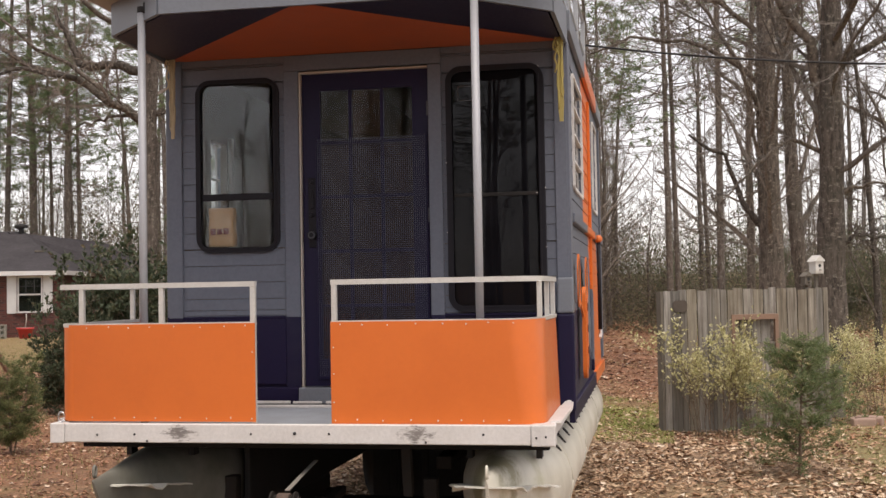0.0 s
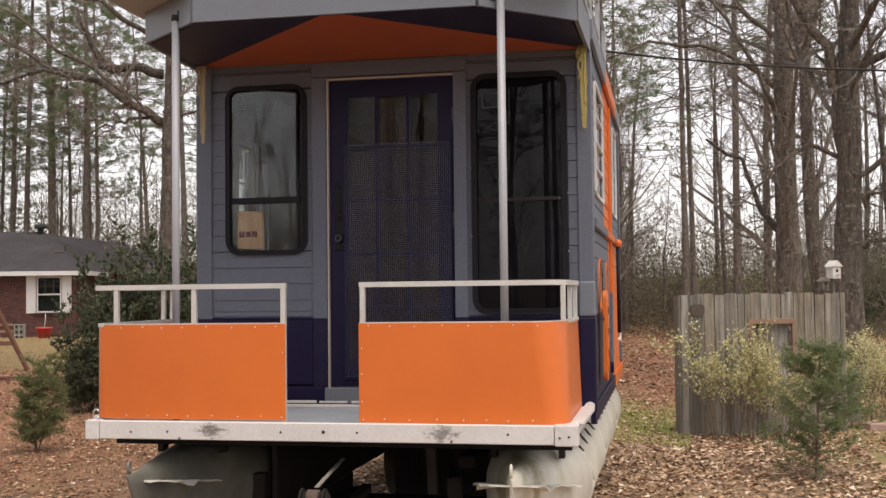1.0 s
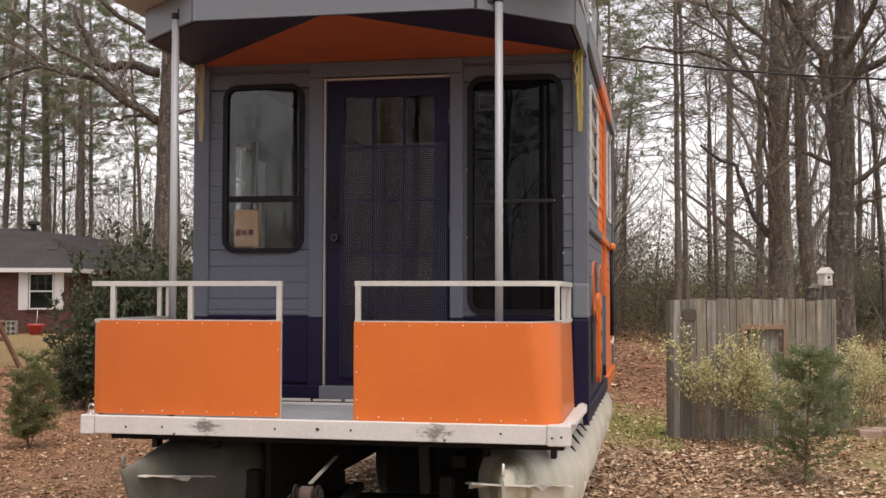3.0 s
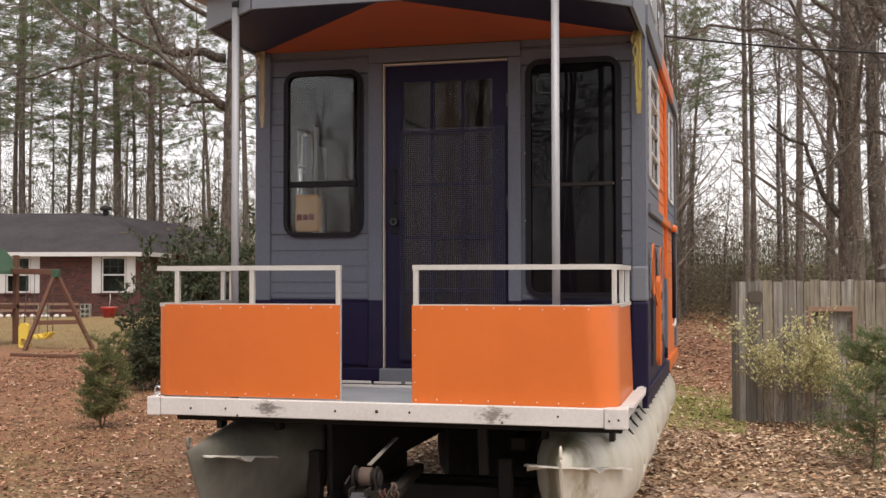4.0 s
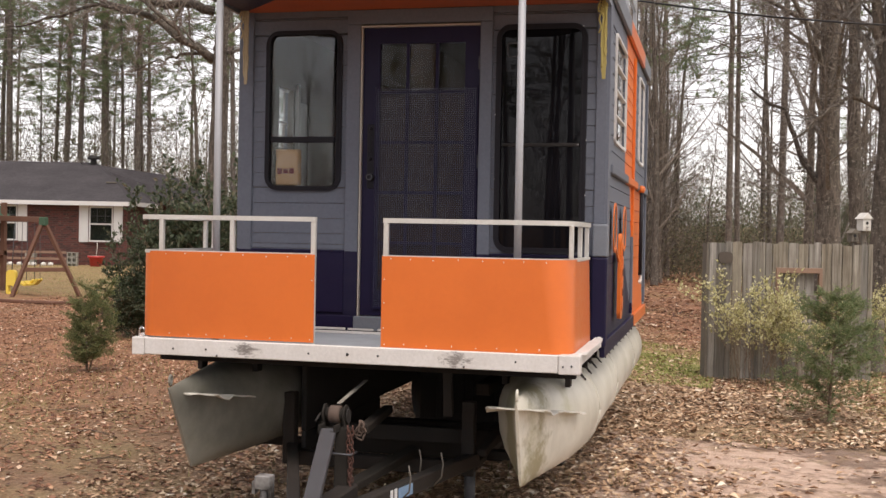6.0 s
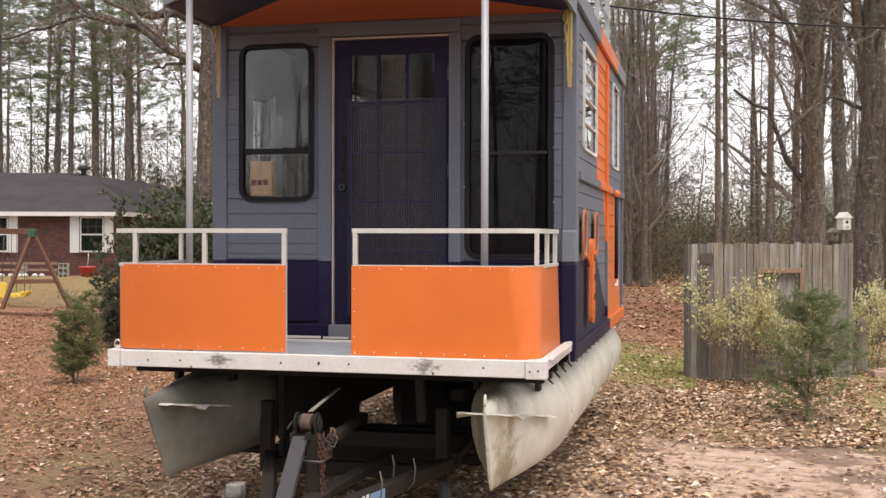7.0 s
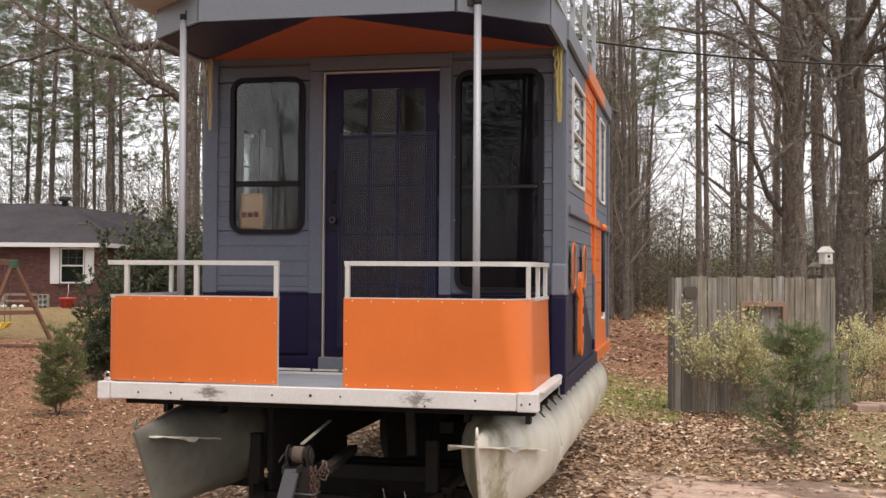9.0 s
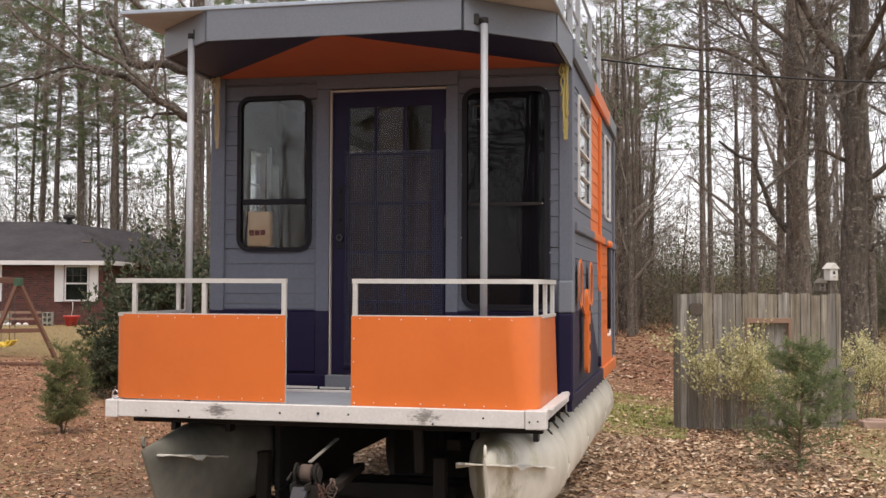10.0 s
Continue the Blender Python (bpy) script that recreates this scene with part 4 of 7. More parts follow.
for z in (0.25, 1.07, 1.72):
    part("hinge", boxes((0.446, 0.4575, CY0 + 0.002, CY0 + 0.012, z, z + 0.085)), M_STEEL_GREY, door)

# roof
sof = [(-0.735, 0.166), (0.79, 0.170), (1.256, 0.615), (1.268, 1.20), (1.255, CY0 - 0.002), (CX0 + 0.02, CY0 - 0.002), (-1.186, 1.20), (-1.193, 0.568)]
roof = part("roof_sheet", boxes((-1.31, 1.31, 0.13, 5.55, 2.312, 2.336), bevel=0.004), [M_SHEET, M_SHEET_UNDER], boat, "pale flat roof deck")
for f in roof.data.polygons:
    if f.normal.z < -0.9:
        f.material_index = 1
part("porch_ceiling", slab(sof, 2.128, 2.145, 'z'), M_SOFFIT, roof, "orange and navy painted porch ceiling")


def fascia(p, q, zp, zq, top, thick=0.022):
    d = (Vector(q) - Vector(p)).normalized()
    nx, ny = d.y * thick, -d.x * thick
    bm = bmesh.new()
    v = [bm.verts.new(c) for c in ((*p, zp), (*q, zq), (*q, top), (*p, top), (p[0] + nx, p[1] + ny, zp), (q[0] + nx, q[1] + ny, zq), (q[0] + nx, q[1] + ny, top), (p[0] + nx, p[1] + ny, top))]
    for f in ((0, 1, 2, 3), (4, 5, 6, 7), (0, 1, 5, 4), (3, 2, 6, 7), (0, 3, 7, 4), (1, 2, 6, 5)):
        bm.faces.new([v[i] for i in f])
    bmesh.ops.recalc_face_normals(bm, faces=bm.faces[:])
    return bm


for p, q, a, b in (((-0.745, 0.160), (0.80, 0.164), 2.130, 2.128), ((0.802, 0.166), (1.268, 0.613), 2.128, 2.130), ((1.269, 0.616), (1.286, 1.33), 2.130, 2.105),
                   ((-1.205, 0.566), (-0.747, 0.162), 2.130, 2.130), ((-1.205, 1.33), (-1.206, 0.569), 2.105, 2.130)):
    part("fascia_board", fascia(p, q, a, b, 2.311), M_GREY_TRIM, roof)
for sx, x in ((1, CX1), (-1, CX0)):
    for y0, y1, mt in ((1.33, 2.86, M_GREY_TRIM), (2.861, 4.55, M_ORANGE), (4.551, 5.45, M_GREY_TRIM)):
        part("eave_board", boxes((x + 0.004, x + 0.032, y0, y1, 2.185, 2.311) if sx > 0 else (x - 0.032, x - 0.004, y0, y1, 2.185, 2.311), bevel=0.003), mt, roof)
    part("eave_block", boxes((x - 0.09, x + 0.003, 1.34, 5.45, 2.202, 2.311) if sx > 0 else (x - 0.003, x + 0.09, 1.34, 5.45, 2.202, 2.311)), M_GREY, roof)
    top = part("roof_railing", tube([(sx * 1.24, 1.22, 2.93), (sx * 1.24, 4.30, 2.93)], 0.014, 8), M_ROOFRAIL, boat, "silver roof-deck railing")
    part("mid_rail", tube([(sx * 1.24, 1.22, 2.65), (sx * 1.24, 4.30, 2.65)], 0.012, 8), M_ROOFRAIL, top)
    for y in (1.24, 1.80, 2.35, 3.35, 4.28):
        part("rail_post", boxes((sx * 1.24 - 0.018, sx * 1.24 + 0.018, y - 0.018, y + 0.018, 2.337, 2.93), bevel=0.003), M_ROOFRAIL, top)
part("roof_hatch", boxes((-0.55, 0.25, 0.45, 1.5, 2.337, 2.40), bevel=0.02, seg=2), M_WHITE, boat, "white roof hatch")
part("stern_rail", boxes((1.24, 1.27, 5.88, 5.91, FLOOR, 0.62), (1.20, 1.268, 5.86, 5.93, FLOOR, 0.50), bevel=0.004), M_NAVY, boat, "navy stern post")

# things hung on or kept in the boat
def hanging_strap(x, y, z0, z1, wide, mat_, label, seed):
    """A doubled webbing strap hung flat, its lower end frayed to a point, with a thin knotted cord."""
    r = random.Random(seed)
    left, right = [], []
    for i in range(15):
        z = z1 - (z1 - z0) * i / 14
        half = wide / 2 * (1 if i < 10 else 0.95 - 0.10 * (i - 10))
        left.append((x - half + r.uniform(-0.006, 0.006), z))
        right.append((x + half * 0.8 + r.uniform(-0.003, 0.003), z))
    strap = slab(left + right[::-1], y - 0.006, y + 0.006)
    seam = tube([(u + 0.004, y - 0.008, z) for u, z in left[:13]], 0.005, 5)
    fold = tube([(x + 0.004 + r.uniform(-0.004, 0.004), y - 0.008, z) for u, z in left[1:11]], 0.004, 5)
    cord = tube([(x - wide * 0.75 + 0.007 * math.sin(i * 1.4), y - 0.012, z1 + 0.05 - 0.021 * i) for i in range(13)], 0.0055, 6)
    loop = tube([(x - wide * 0.75 + 0.014 * math.cos(t), y - 0.016, z1 - 0.045 + 0.026 * math.sin(t)) for t in [radians(40 * k) for k in range(10)]], 0.006, 6)
    peg = boxes((x - 0.02, x + 0.015, y - 0.004, CY0 - 0.013, z1 - 0.012, z1 + 0.008))
    return solid("hanging_rope", merge(strap, seam, fold, cord, loop, peg), mat_, label, "rope", "porch ropes", at=pose(0, 0, DECK))


hanging_strap(1.274, 1.225, 1.63, 2.12, 0.038, M_ROPE, "yellow strap and knotted cord hung at the porch corner", 8)
hanging_strap(-1.158, 1.24, 1.63, 2.14, 0.038, M_TANROPE, "tan frayed strap hung at the porch corner", 9)

M_BAG = surface("brown_paper", (0.56, 0.335, 0.175), 0.85, (0.36, 0.21, 0.11), 0.4, 0.4, 25)
M_REDPRINT = surface("red_print", (0.16, 0.02, 0.02), 0.8)
bag = thing("paper_bag", (-0.885, CY0 + 0.010, DECK + 0.949), 0, "crumpled brown paper bag with red print in the window", "paper bag")
bm = boxes((-0.085, 0.085, 0.0, 0.06, 0.0, 0.245), bevel=0.012, seg=2)
bmesh.ops.subdivide_edges(bm, edges=bm.edges[:], cuts=3, use_grid_fill=True)
for p in bm.verts:
    q = noise.noise_vector(p.co * 14)
    p.co += Vector((q.x * 0.008, min(q.y, 0) * 0.006 + 0.004, q.z * 0.008 if p.co.z > 0.05 else 0))
part("bag", bm, M_BAG, bag)
part("print_bars", boxes((-0.065, -0.030, -0.006, -0.002, 0.075, 0.115), (-0.022, 0.012, -0.006, -0.002, 0.078, 0.112), (0.020, 0.055, -0.006, -0.002, 0.078, 0.116)), M_REDPRINT, bag, "faded red print bars")
part("window_sill", boxes((WL[0] - 0.03, WL[1] + 0.03, CY0 + 0.071, CY0 + 0.16, 0.91, 0.932), bevel=0.003), M_WHITE, boat, "white inner window sill")

ladder = thing("boarding_ladder", (1.315, 2.14, DECK), 0, "orange boarding ladder with two hoop handles on the hull side", "ladder")
part("stile", slab(rounded(-0.13, 0.05, 0.06, 0.66, 0.06, 5), 0.004, 0.030, 'x'), M_ORANGE, ladder)
part("rib", slab(rounded(-0.09, 0.01, 0.12, 0.60, 0.04, 5), 0.0305, 0.036, 'x'), M_ORANGE, ladder)
for z in (0.22, 0.36, 0.50):
    part("rung_slot", slab(rounded(-0.08, -0.01, z, z + 0.05, 0.02, 4), 0.0365, 0.039, 'x'), M_RUST, ladder, "dark slot")
M_HANDLE = surface("brown_rubber_handle", (0.10, 0.05, 0.035), 0.6)
for c in (-0.42, 0.40):
    hoop = ring(rounded(c - 0.12, c + 0.12, 0.53, 0.865, 0.118, 7), rounded(c - 0.098, c + 0.098, 0.552, 0.843, 0.096, 7), 0.003, 0.011, 'x')
    part("hoop_handle", hoop, M_ORANGE, ladder, "orange hoop handle")
    part("grip", slab(rounded(c - 0.097, c + 0.097, 0.553, 0.842, 0.095, 7), 0.002, 0.006, 'x'), M_HANDLE, ladder, "dark brown hoop backing")
    part("hoop_leg", beam((0.008, c * 0.85, 0.56), (0.012, c * 0.25 - 0.03, 0.47), 0.012, 0.016), M_ORANGE, ladder)
hook = thing("boat_hook", (1.325, 4.20, DECK), 0, "dark boat hook pole hung upright on the cabin side", "boat hook")
part("pole", tube([(0.012, 0, 0.30), (0.012, 0, 1.03)], 0.017, 8), M_BLACK, hook)
part("hook_end", tube([(0.012, 0.01, 0.32), (0.014, 0.02, 0.26), (0.014, -0.02, 0.235), (0.014, -0.07, 0.25)], 0.014, 8), M_WHITE, hook, "white hooked tip")
part("end_cap", ball((0.012, 0, 1.06), 0.035, 8), M_ORANGE, hook, "orange end cap")

rd = random.Random(77)
crumbs = []
for k in range(26):                      # dry leaves and grit caught against the sill
    x, y, r = -0.10 + 0.22 * rd.random(), CY0 - 0.10 - 0.12 * rd.random(), rd.uniform(0.008, 0.022)
    crumbs.append((x - r, x + r, y - r * 0.5, y + r * 0.5, FLOOR, FLOOR + 0.006 + r * 0.5))
debris = thing("leaf_debris", (0, 0, DECK), 0, "dry brown leaf scraps caught on the deck by the door", "leaves")
part("scraps", boxes(*crumbs, bevel=0.002), surface("dry_leaf_scraps", (0.12, 0.07, 0.04), 0.8), debris)

# ---- the boat trailer under the hull ----
trailer = thing("boat_trailer", (0, 0, DECK), 0, "black steel boat trailer with a hand winch under the houseboat", "trailer")
for x in (-0.658, 0.52):
    part("upright", boxes((x - 0.04, x + 0.04, 0.86, 0.94, -0.86, -0.40), bevel=0.006), M_STEEL, trailer)
    part("bunk_rail", boxes((x - 0.05, x + 0.05, 1.3, 5.6, -0.42, -0.34), bevel=0.008), M_STEEL, trailer)
    part("side_beam", boxes((x - 0.045, x + 0.045, 0.95, 2.45 if x < 0 else 5.7, -0.84, -0.785), bevel=0.008), M_STEEL, trailer)
for y in (0.90, 2.3, 4.2, 5.5):
    if y > 5:
        part("cross_beam", boxes((-0.64, 0.48, y - 0.035, y + 0.035, -0.655, -0.56), bevel=0.006), M_STEEL, trailer)
    part("cross_beam", boxes((-0.64, 0.48, y - 0.045, y + 0.045, -0.86, -0.77), bevel=0.006), M_STEEL, trailer)
    for x in (-0.68, 0.52):
        if y > 1:
            part("upright", boxes((x - 0.035, x + 0.035, y - 0.035, y + 0.035, -0.786, -0.42), bevel=0.006), M_STEEL, trailer)
for x in (-1.02, 1.0):                          # pontoon saddles
    for y in (1.3, 2.6 if x < 0 else 3.2, 5.1):
        part("saddle_arm", beam((x * 0.5, y, -0.80), (x * 1.0, y, -0.795), 0.07, 0.06, 0.006), M_STEEL, trailer)
        part("saddle_pad", boxes((x - 0.09, x + 0.09, y - 0.28, y + 0.28, -0.79, -0.768), bevel=0.006), M_RUBBER, trailer)
part("cross_beam", boxes((-0.58, 0.46, 1.17, 1.23, -0.725, -0.625), bevel=0.006), M_STEEL, trailer)
# added black boards: they cover the lit inner flank and cut light
part("bunk_board", boxes((-0.625, -0.588, 1.0, 5.5, -0.67, -0.15), bevel=0.006), M_RUBBER, trailer, "black board added to hide the lit pontoon flank")
part("bunk_board", boxes((-0.622, -0.59, 1.0, 2.68, -0.80, -0.672), bevel=0.006), M_RUBBER, trailer, "black board added to hide the lit pontoon flank")
# added black board that hides the lit ground, in place of deep shade
part("drop_beam", boxes((-0.66, 0.50, 2.20, 2.25, -1.03, -0.80), bevel=0.008), M_STEEL, trailer)
part("strut", beam((0.44, 0.62, -0.137), (0.44, 0.68, -0.46), 0.055, 0.05, 0.004, (0, 1, 0)), M_STEEL, trailer)
part("strut", beam((0.60, 0.9, -0.72), (0.86, 2.0, -0.30), 0.06, 0.05, 0.004), M_STEEL, trailer)
part("tongue_arm", beam((0.55, 0.95, -0.765), (0.20, -0.95, -0.735), 0.07, 0.085, 0.006), M_STEEL, trailer)
part("tongue_arm", beam((-0.66, 0.95, -0.765), (0.08, -0.95, -0.735), 0.07, 0.085, 0.006), M_STEEL, trailer)
part("tongue_beam", beam((0.14, -0.30, -0.725), (0.14, -2.0, -0.72), 0.10, 0.09, 0.008), M_STEEL, trailer)
part("inner_timber", beam((0.09, -0.20, -0.738), (0.15, 1.0, -0.742), 0.085, 0.05, 0.006), M_TIMBER, trailer, "grey weathered timber")
part("top_timber", beam((0.16, -0.15, -0.425), (-0.02, 0.95, -0.485), 0.06, 0.05, 0.006), M_SHADEWOOD, trailer, "grey weathered timber")
part("winch_stand", beam((0.114, -0.34, -0.70), (0.108, -0.31, -0.385), 0.075, 0.07, 0.006, (0, 1, 0)), M_TIMBER, trailer, "weathered winch stand")
part("winch_brace", beam((0.052, -0.39, -0.398), (0.205, -1.12, -0.695), 0.078, 0.040, 0.004), M_STEEL_GREY, trailer, "blue-grey steel winch brace")
part("brace_cap", boxes((0.008, 0.098, -0.43, -0.34, -0.405, -0.392), (0.008, 0.016, -0.43, -0.34, -0.392, -0.362), (0.090, 0.098, -0.43, -0.34, -0.392, -0.362), bevel=0.003), M_TIMBER, trailer)
WC = (-0.305, -0.322)                       # winch axle: y, z
winch = part("winch", merge(tube([(0.012, *WC), (0.108, *WC)], 0.036, 14), tube([(0.000, *WC), (0.008, *WC)], 0.053, 16), tube([(0.112, *WC), (0.120, *WC)], 0.053, 16),
             boxes((-0.004, 0.003, -0.345, -0.265, -0.392, -0.322), (0.117, 0.124, -0.345, -0.265, -0.392, -0.322), (-0.004, 0.124, -0.345, -0.265, -0.396, -0.388))), M_TIMBER, trailer, "dirty winch drum wound with webbing")
part("wound_strap", tube([(0.030, *WC), (0.033, *WC), (0.087, *WC), (0.090, *WC)], [0.038, 0.046, 0.046, 0.038], 16), M_OLDROPE, winch, "grimy strap wound on the drum")
part("drive_gear", tube([(0.126, WC[0], WC[1] - 0.006), (0.134, WC[0], WC[1] - 0.006)], [0.038, 0.038], 18), M_STEEL, winch, "dark winch gear")
part("winch_handle", tube([(-0.006, *WC), (-0.022, WC[0] - 0.01, WC[1]), (-0.026, WC[0] - 0.07, WC[1] - 0.03)], 0.006, 6), M_STEEL, winch)
part("strap", beam((0.070, -0.285, -0.268), (-0.004, 0.42, -0.236), 0.022, 0.005, 0.0), M_STRAP, trailer, "pale webbing winch strap")
rk = random.Random(19)
for k in range(5):                              # a loose tangle of rope hung beside the winch
    cx, cz, ra, rb, tilt = 0.165 + rk.uniform(-0.02, 0.02), -0.405 + rk.uniform(-0.03, 0.02), rk.uniform(0.015, 0.028), rk.uniform(0.022, 0.042), rk.uniform(0, 3.1)
    part("rope_loop", tube([(cx + ra * math.cos(t) * math.cos(tilt) + 0.006 * math.sin(3 * t), -0.22 + ra * math.cos(t) * math.sin(tilt) + rk.uniform(-0.004, 0.004), cz + rb * math.sin(t)) for t in [radians(24 * j) for j in range(16)]], 0.0055, 6), M_OLDROPE, trailer, "dirty tangled rope")


def chain(pts, parent, name):
    """A hanging chain: each link turned against the last."""
    for k, (p, q) in enumerate(zip(pts, pts[1:])):
        p, q = Vector(p), Vector(q)
        d = q - p
        side = Vector((1, 0, 0)) if k % 2 else Vector((0, 1, 0))
        c = (p + q) / 2
        loop = [c + d * 0.72 * math.cos(t) + side * 0.009 * math.sin(t) for t in [2 * math.pi * j / 10 for j in range(11)]]
        part(name, tube(loop, 0.0036, 5), M_RUST, parent)


chain([(0.150 + 0.003 * k / 2 + 0.004 * math.sin(k), -0.375, -0.372 - 0.024 * k) for k in range(15)], trailer, "chain_link")
chain([(0.168 + 0.003 * math.cos(k), -0.355, -0.372 - 0.024 * k) for k in range(13)], trailer, "chain_link")
part("bracket_strap", tube([(0.066, -0.36, -0.512), (0.066, -0.392, -0.512), (0.172, -0.395, -0.514), (0.176, -0.30, -0.514)], 0.006, 6), M_STEEL_GREY, trailer)
M_WIRE = surface("grimy_wire", (0.10, 0.088, 0.075), 0.7, (0.08, 0.07, 0.06), 0.5)
part("wiring", tube([(0.10, -0.80, -0.66), (0.24, -0.82, -0.665), (0.30, -0.72, -0.68), (0.33, -0.70, -0.75)], 0.005, 6), M_WIRE, trailer, "pale trailer wiring")
for x, y in ((0.42, -0.10), (0.50, 0.30), (0.36, 0.35)):
    part("wiring", tube([(x, y - 0.05, -0.60), (x + 0.015, y - 0.06, -0.66), (x + 0.005, y - 0.05, -0.74), (x - 0.05, y - 0.04, -0.80)], 0.005, 6), M_WIRE, trailer, "pale trailer wiring")
M_LABELBLUE = surface("faded_blue_label", (0.16, 0.28, 0.45), 0.5, (0.5, 0.55, 0.6), 0.4)
M_LABELWHITE = surface("white_label", (0.62, 0.64, 0.66), 0.5)
M_AMBER = surface("amber_reflector", (0.55, 0.12, 0.02), 0.25)


def on_arm(s0, s1, h0, h1):
    """A plate on the outer face of the near tongue arm."""
    a, b = Vector((0.55, 0.95, -0.765)), Vector((0.20, -0.95, -0.735))
    d = (b - a).normalized()
    out = Vector((-d.y, d.x, 0)).normalized()
    out = out if out.y < 0 else -out
    bm = bmesh.new()
    vs = []
    for off in (0.0355, 0.039):
        for s, h in ((s0, h0), (s1, h0), (s1, h1), (s0, h1)):
            vs.append(bm.verts.new(a + d * s + out * off + Vector((0, 0, h))))
    for f in ((0, 1, 2, 3), (4, 5, 6, 7), (0, 1, 5, 4), (1, 2, 6, 5), (2, 3, 7, 6), (3, 0, 4, 7)):
        bm.faces.new([vs[i] for i in f])
    bmesh.ops.recalc_face_normals(bm, faces=bm.faces[:])
    return bm


part("label_plate", on_arm(0.98, 1.15, -0.03, 0.030), M_LABELBLUE, trailer, "faded blue and white plate")
part("label_bar", on_arm(1.17, 1.20, -0.03, 0.035), M_LABELWHITE, trailer)
part("label_bar", on_arm(1.22, 1.245, -0.03, 0.035), M_LABELWHITE, trailer)
part("reflector", on_arm(1.55, 1.64, -0.025, 0.03), M_AMBER, trailer, "amber side reflector")
jack = part("tongue_jack", merge(tube([(-0.088, -0.90, -1.08), (-0.088, -0.90, -0.57)], 0.022, 12), boxes((-0.126, -0.050, -0.935, -0.865, -0.595, -0.530), bevel=0.004), boxes((-0.144, -0.127, -0.92, -0.88, -0.62, -0.56)), boxes((-0.060, -0.046, -0.92, -0.88, -0.70, -0.535))), surface("chipped_white_jack", (0.34, 0.33, 0.32), 0.6, (0.02, 0.018, 0.016), 1.6, 0.3, 40), trailer, "chipped white tongue jack")
part("jack_plate", boxes((-0.148, -0.028, -0.96, -0.84, -1.105, -1.08), bevel=0.004), M_STEEL, jack)
part("jack_arm", beam((-0.08, -0.90, -0.72), (0.10, -0.85, -0.73), 0.04, 0.05), M_STEEL, trailer)
for x in (-0.66, 0.50):
    part("prop_leg", tube([(x + 0.03, 0.90, -1.11), (x + 0.03, 0.90, -0.84)], 0.035, 10), M_STEEL_GREY, trailer, "rusty prop leg")
for x in (-0.62, 0.46):
    for y in (4.35, 5.2):
        whl = part("wheel", tube([(x - 0.09, y, -0.79), (x - 0.075, y, -0.79), (x + 0.075, y, -0.79), (x + 0.09, y, -0.79)], [0.28, 0.325, 0.325, 0.28], 28), M_RUBBER, trailer, "black trailer tyre")
        part("rim", tube([(x - 0.095, y, -0.79), (x + 0.095, y, -0.79)], 0.19, 20), M_STEEL_GREY, whl)
    part("fender", boxes((x - 0.13, x + 0.13, 3.9, 5.65, -0.44, -0.425), bevel=0.004), M_STEEL, trailer)
part("axle", tube([(-0.62, 4.35, -0.79), (0.46, 4.35, -0.79)], 0.035, 8), M_STEEL, trailer)
part("axle", tube([(-0.62, 5.2, -0.79), (0.46, 5.2, -0.79)], 0.035, 8), M_STEEL, trailer)

# black block added under the deck, between the floats, to deepen the shade there
blocker = boxes((-0.47, 0.44, 3.3, 4.0, -1.0, -0.12), bevel=0.05)
for x in (-0.25, 0.0, 0.25):
    blocker = merge(blocker, boxes((x - 0.03, x + 0.03, 3.275, 3.32, -0.92, -0.2), bevel=0.01))
part("holding_tank", blocker, M_RUBBER, boat, "black ribbed block added to darken the space under the deck")

# ---- fence screen, bird houses, house, play set ----
def picket_wood():
    m, n, l, b = shader("silvered_fence_wood")
    vec = coords(n, "World")
    grain = clouds(n, l, vec, 26, 6, 0.7, (1, 1, 0.05))
    pick = n.new("ShaderNodeObjectInfo").outputs["Random"]
    col = steps(n, l, grain, [(0.30, (0.085, 0.077, 0.068)), (0.46, (0.22, 0.207, 0.188)), (0.58, (0.31, 0.297, 0.275)), (0.74, (0.47, 0.46, 0.44))])
    tone = steps(n, l, pick, [(0.0, (0.55, 0.54, 0.52)), (0.3, (0.74, 0.72, 0.68)), (0.5, (0.90, 0.83, 0.69)), (0.8, (0.93, 0.90, 0.86)), (1.0, (1.14, 1.12, 1.10))])
    col = blend(n, l, 1.0, col, tone, 'MULTIPLY')
    stain = steps(n, l, clouds(n, l, vec, 2.2, 5, 0.6, (1, 1, 0.5)), [(0.5, (0, 0, 0)), (0.7, (0.6, 0.6, 0.6))])
    col = blend(n, l, stain, col, (0.112, 0.088, 0.064))
    l.new(col, b.inputs["Base Color"])
    b.inputs["Roughness"].default_value = 0.9
    relief(n, l, b, grain, 0.5, 0.01)
    return m


M_PICKET = picket_wood()
M_NEWWOOD = surface("tan_trim_wood", (0.25, 0.155, 0.108), 0.8, (0.15, 0.10, 0.075), 0.4, 0.4)
F0, F1 = Vector((1.905, 9.224, 0)), Vector((4.055, 10.144, 0))
flen = (F1 - F0).length
fang = math.degrees(math.atan2(F1.y - F0.y, F1.x - F0.x))
fence = thing("fence_screen", (F0.x, F0.y, -0.09), fang, "weathered grey picket fence screen with a framed opening", "fence")
rf = random.Random(4)
edges = [0.0]
while edges[-1] < flen - 0.06:
    edges.append(min(flen, edges[-1] + rf.choice((0.09, 0.10, 0.14, 0.14, 0.145))))
OPEN = (0.988, 1.551, 1.085, 1.412)
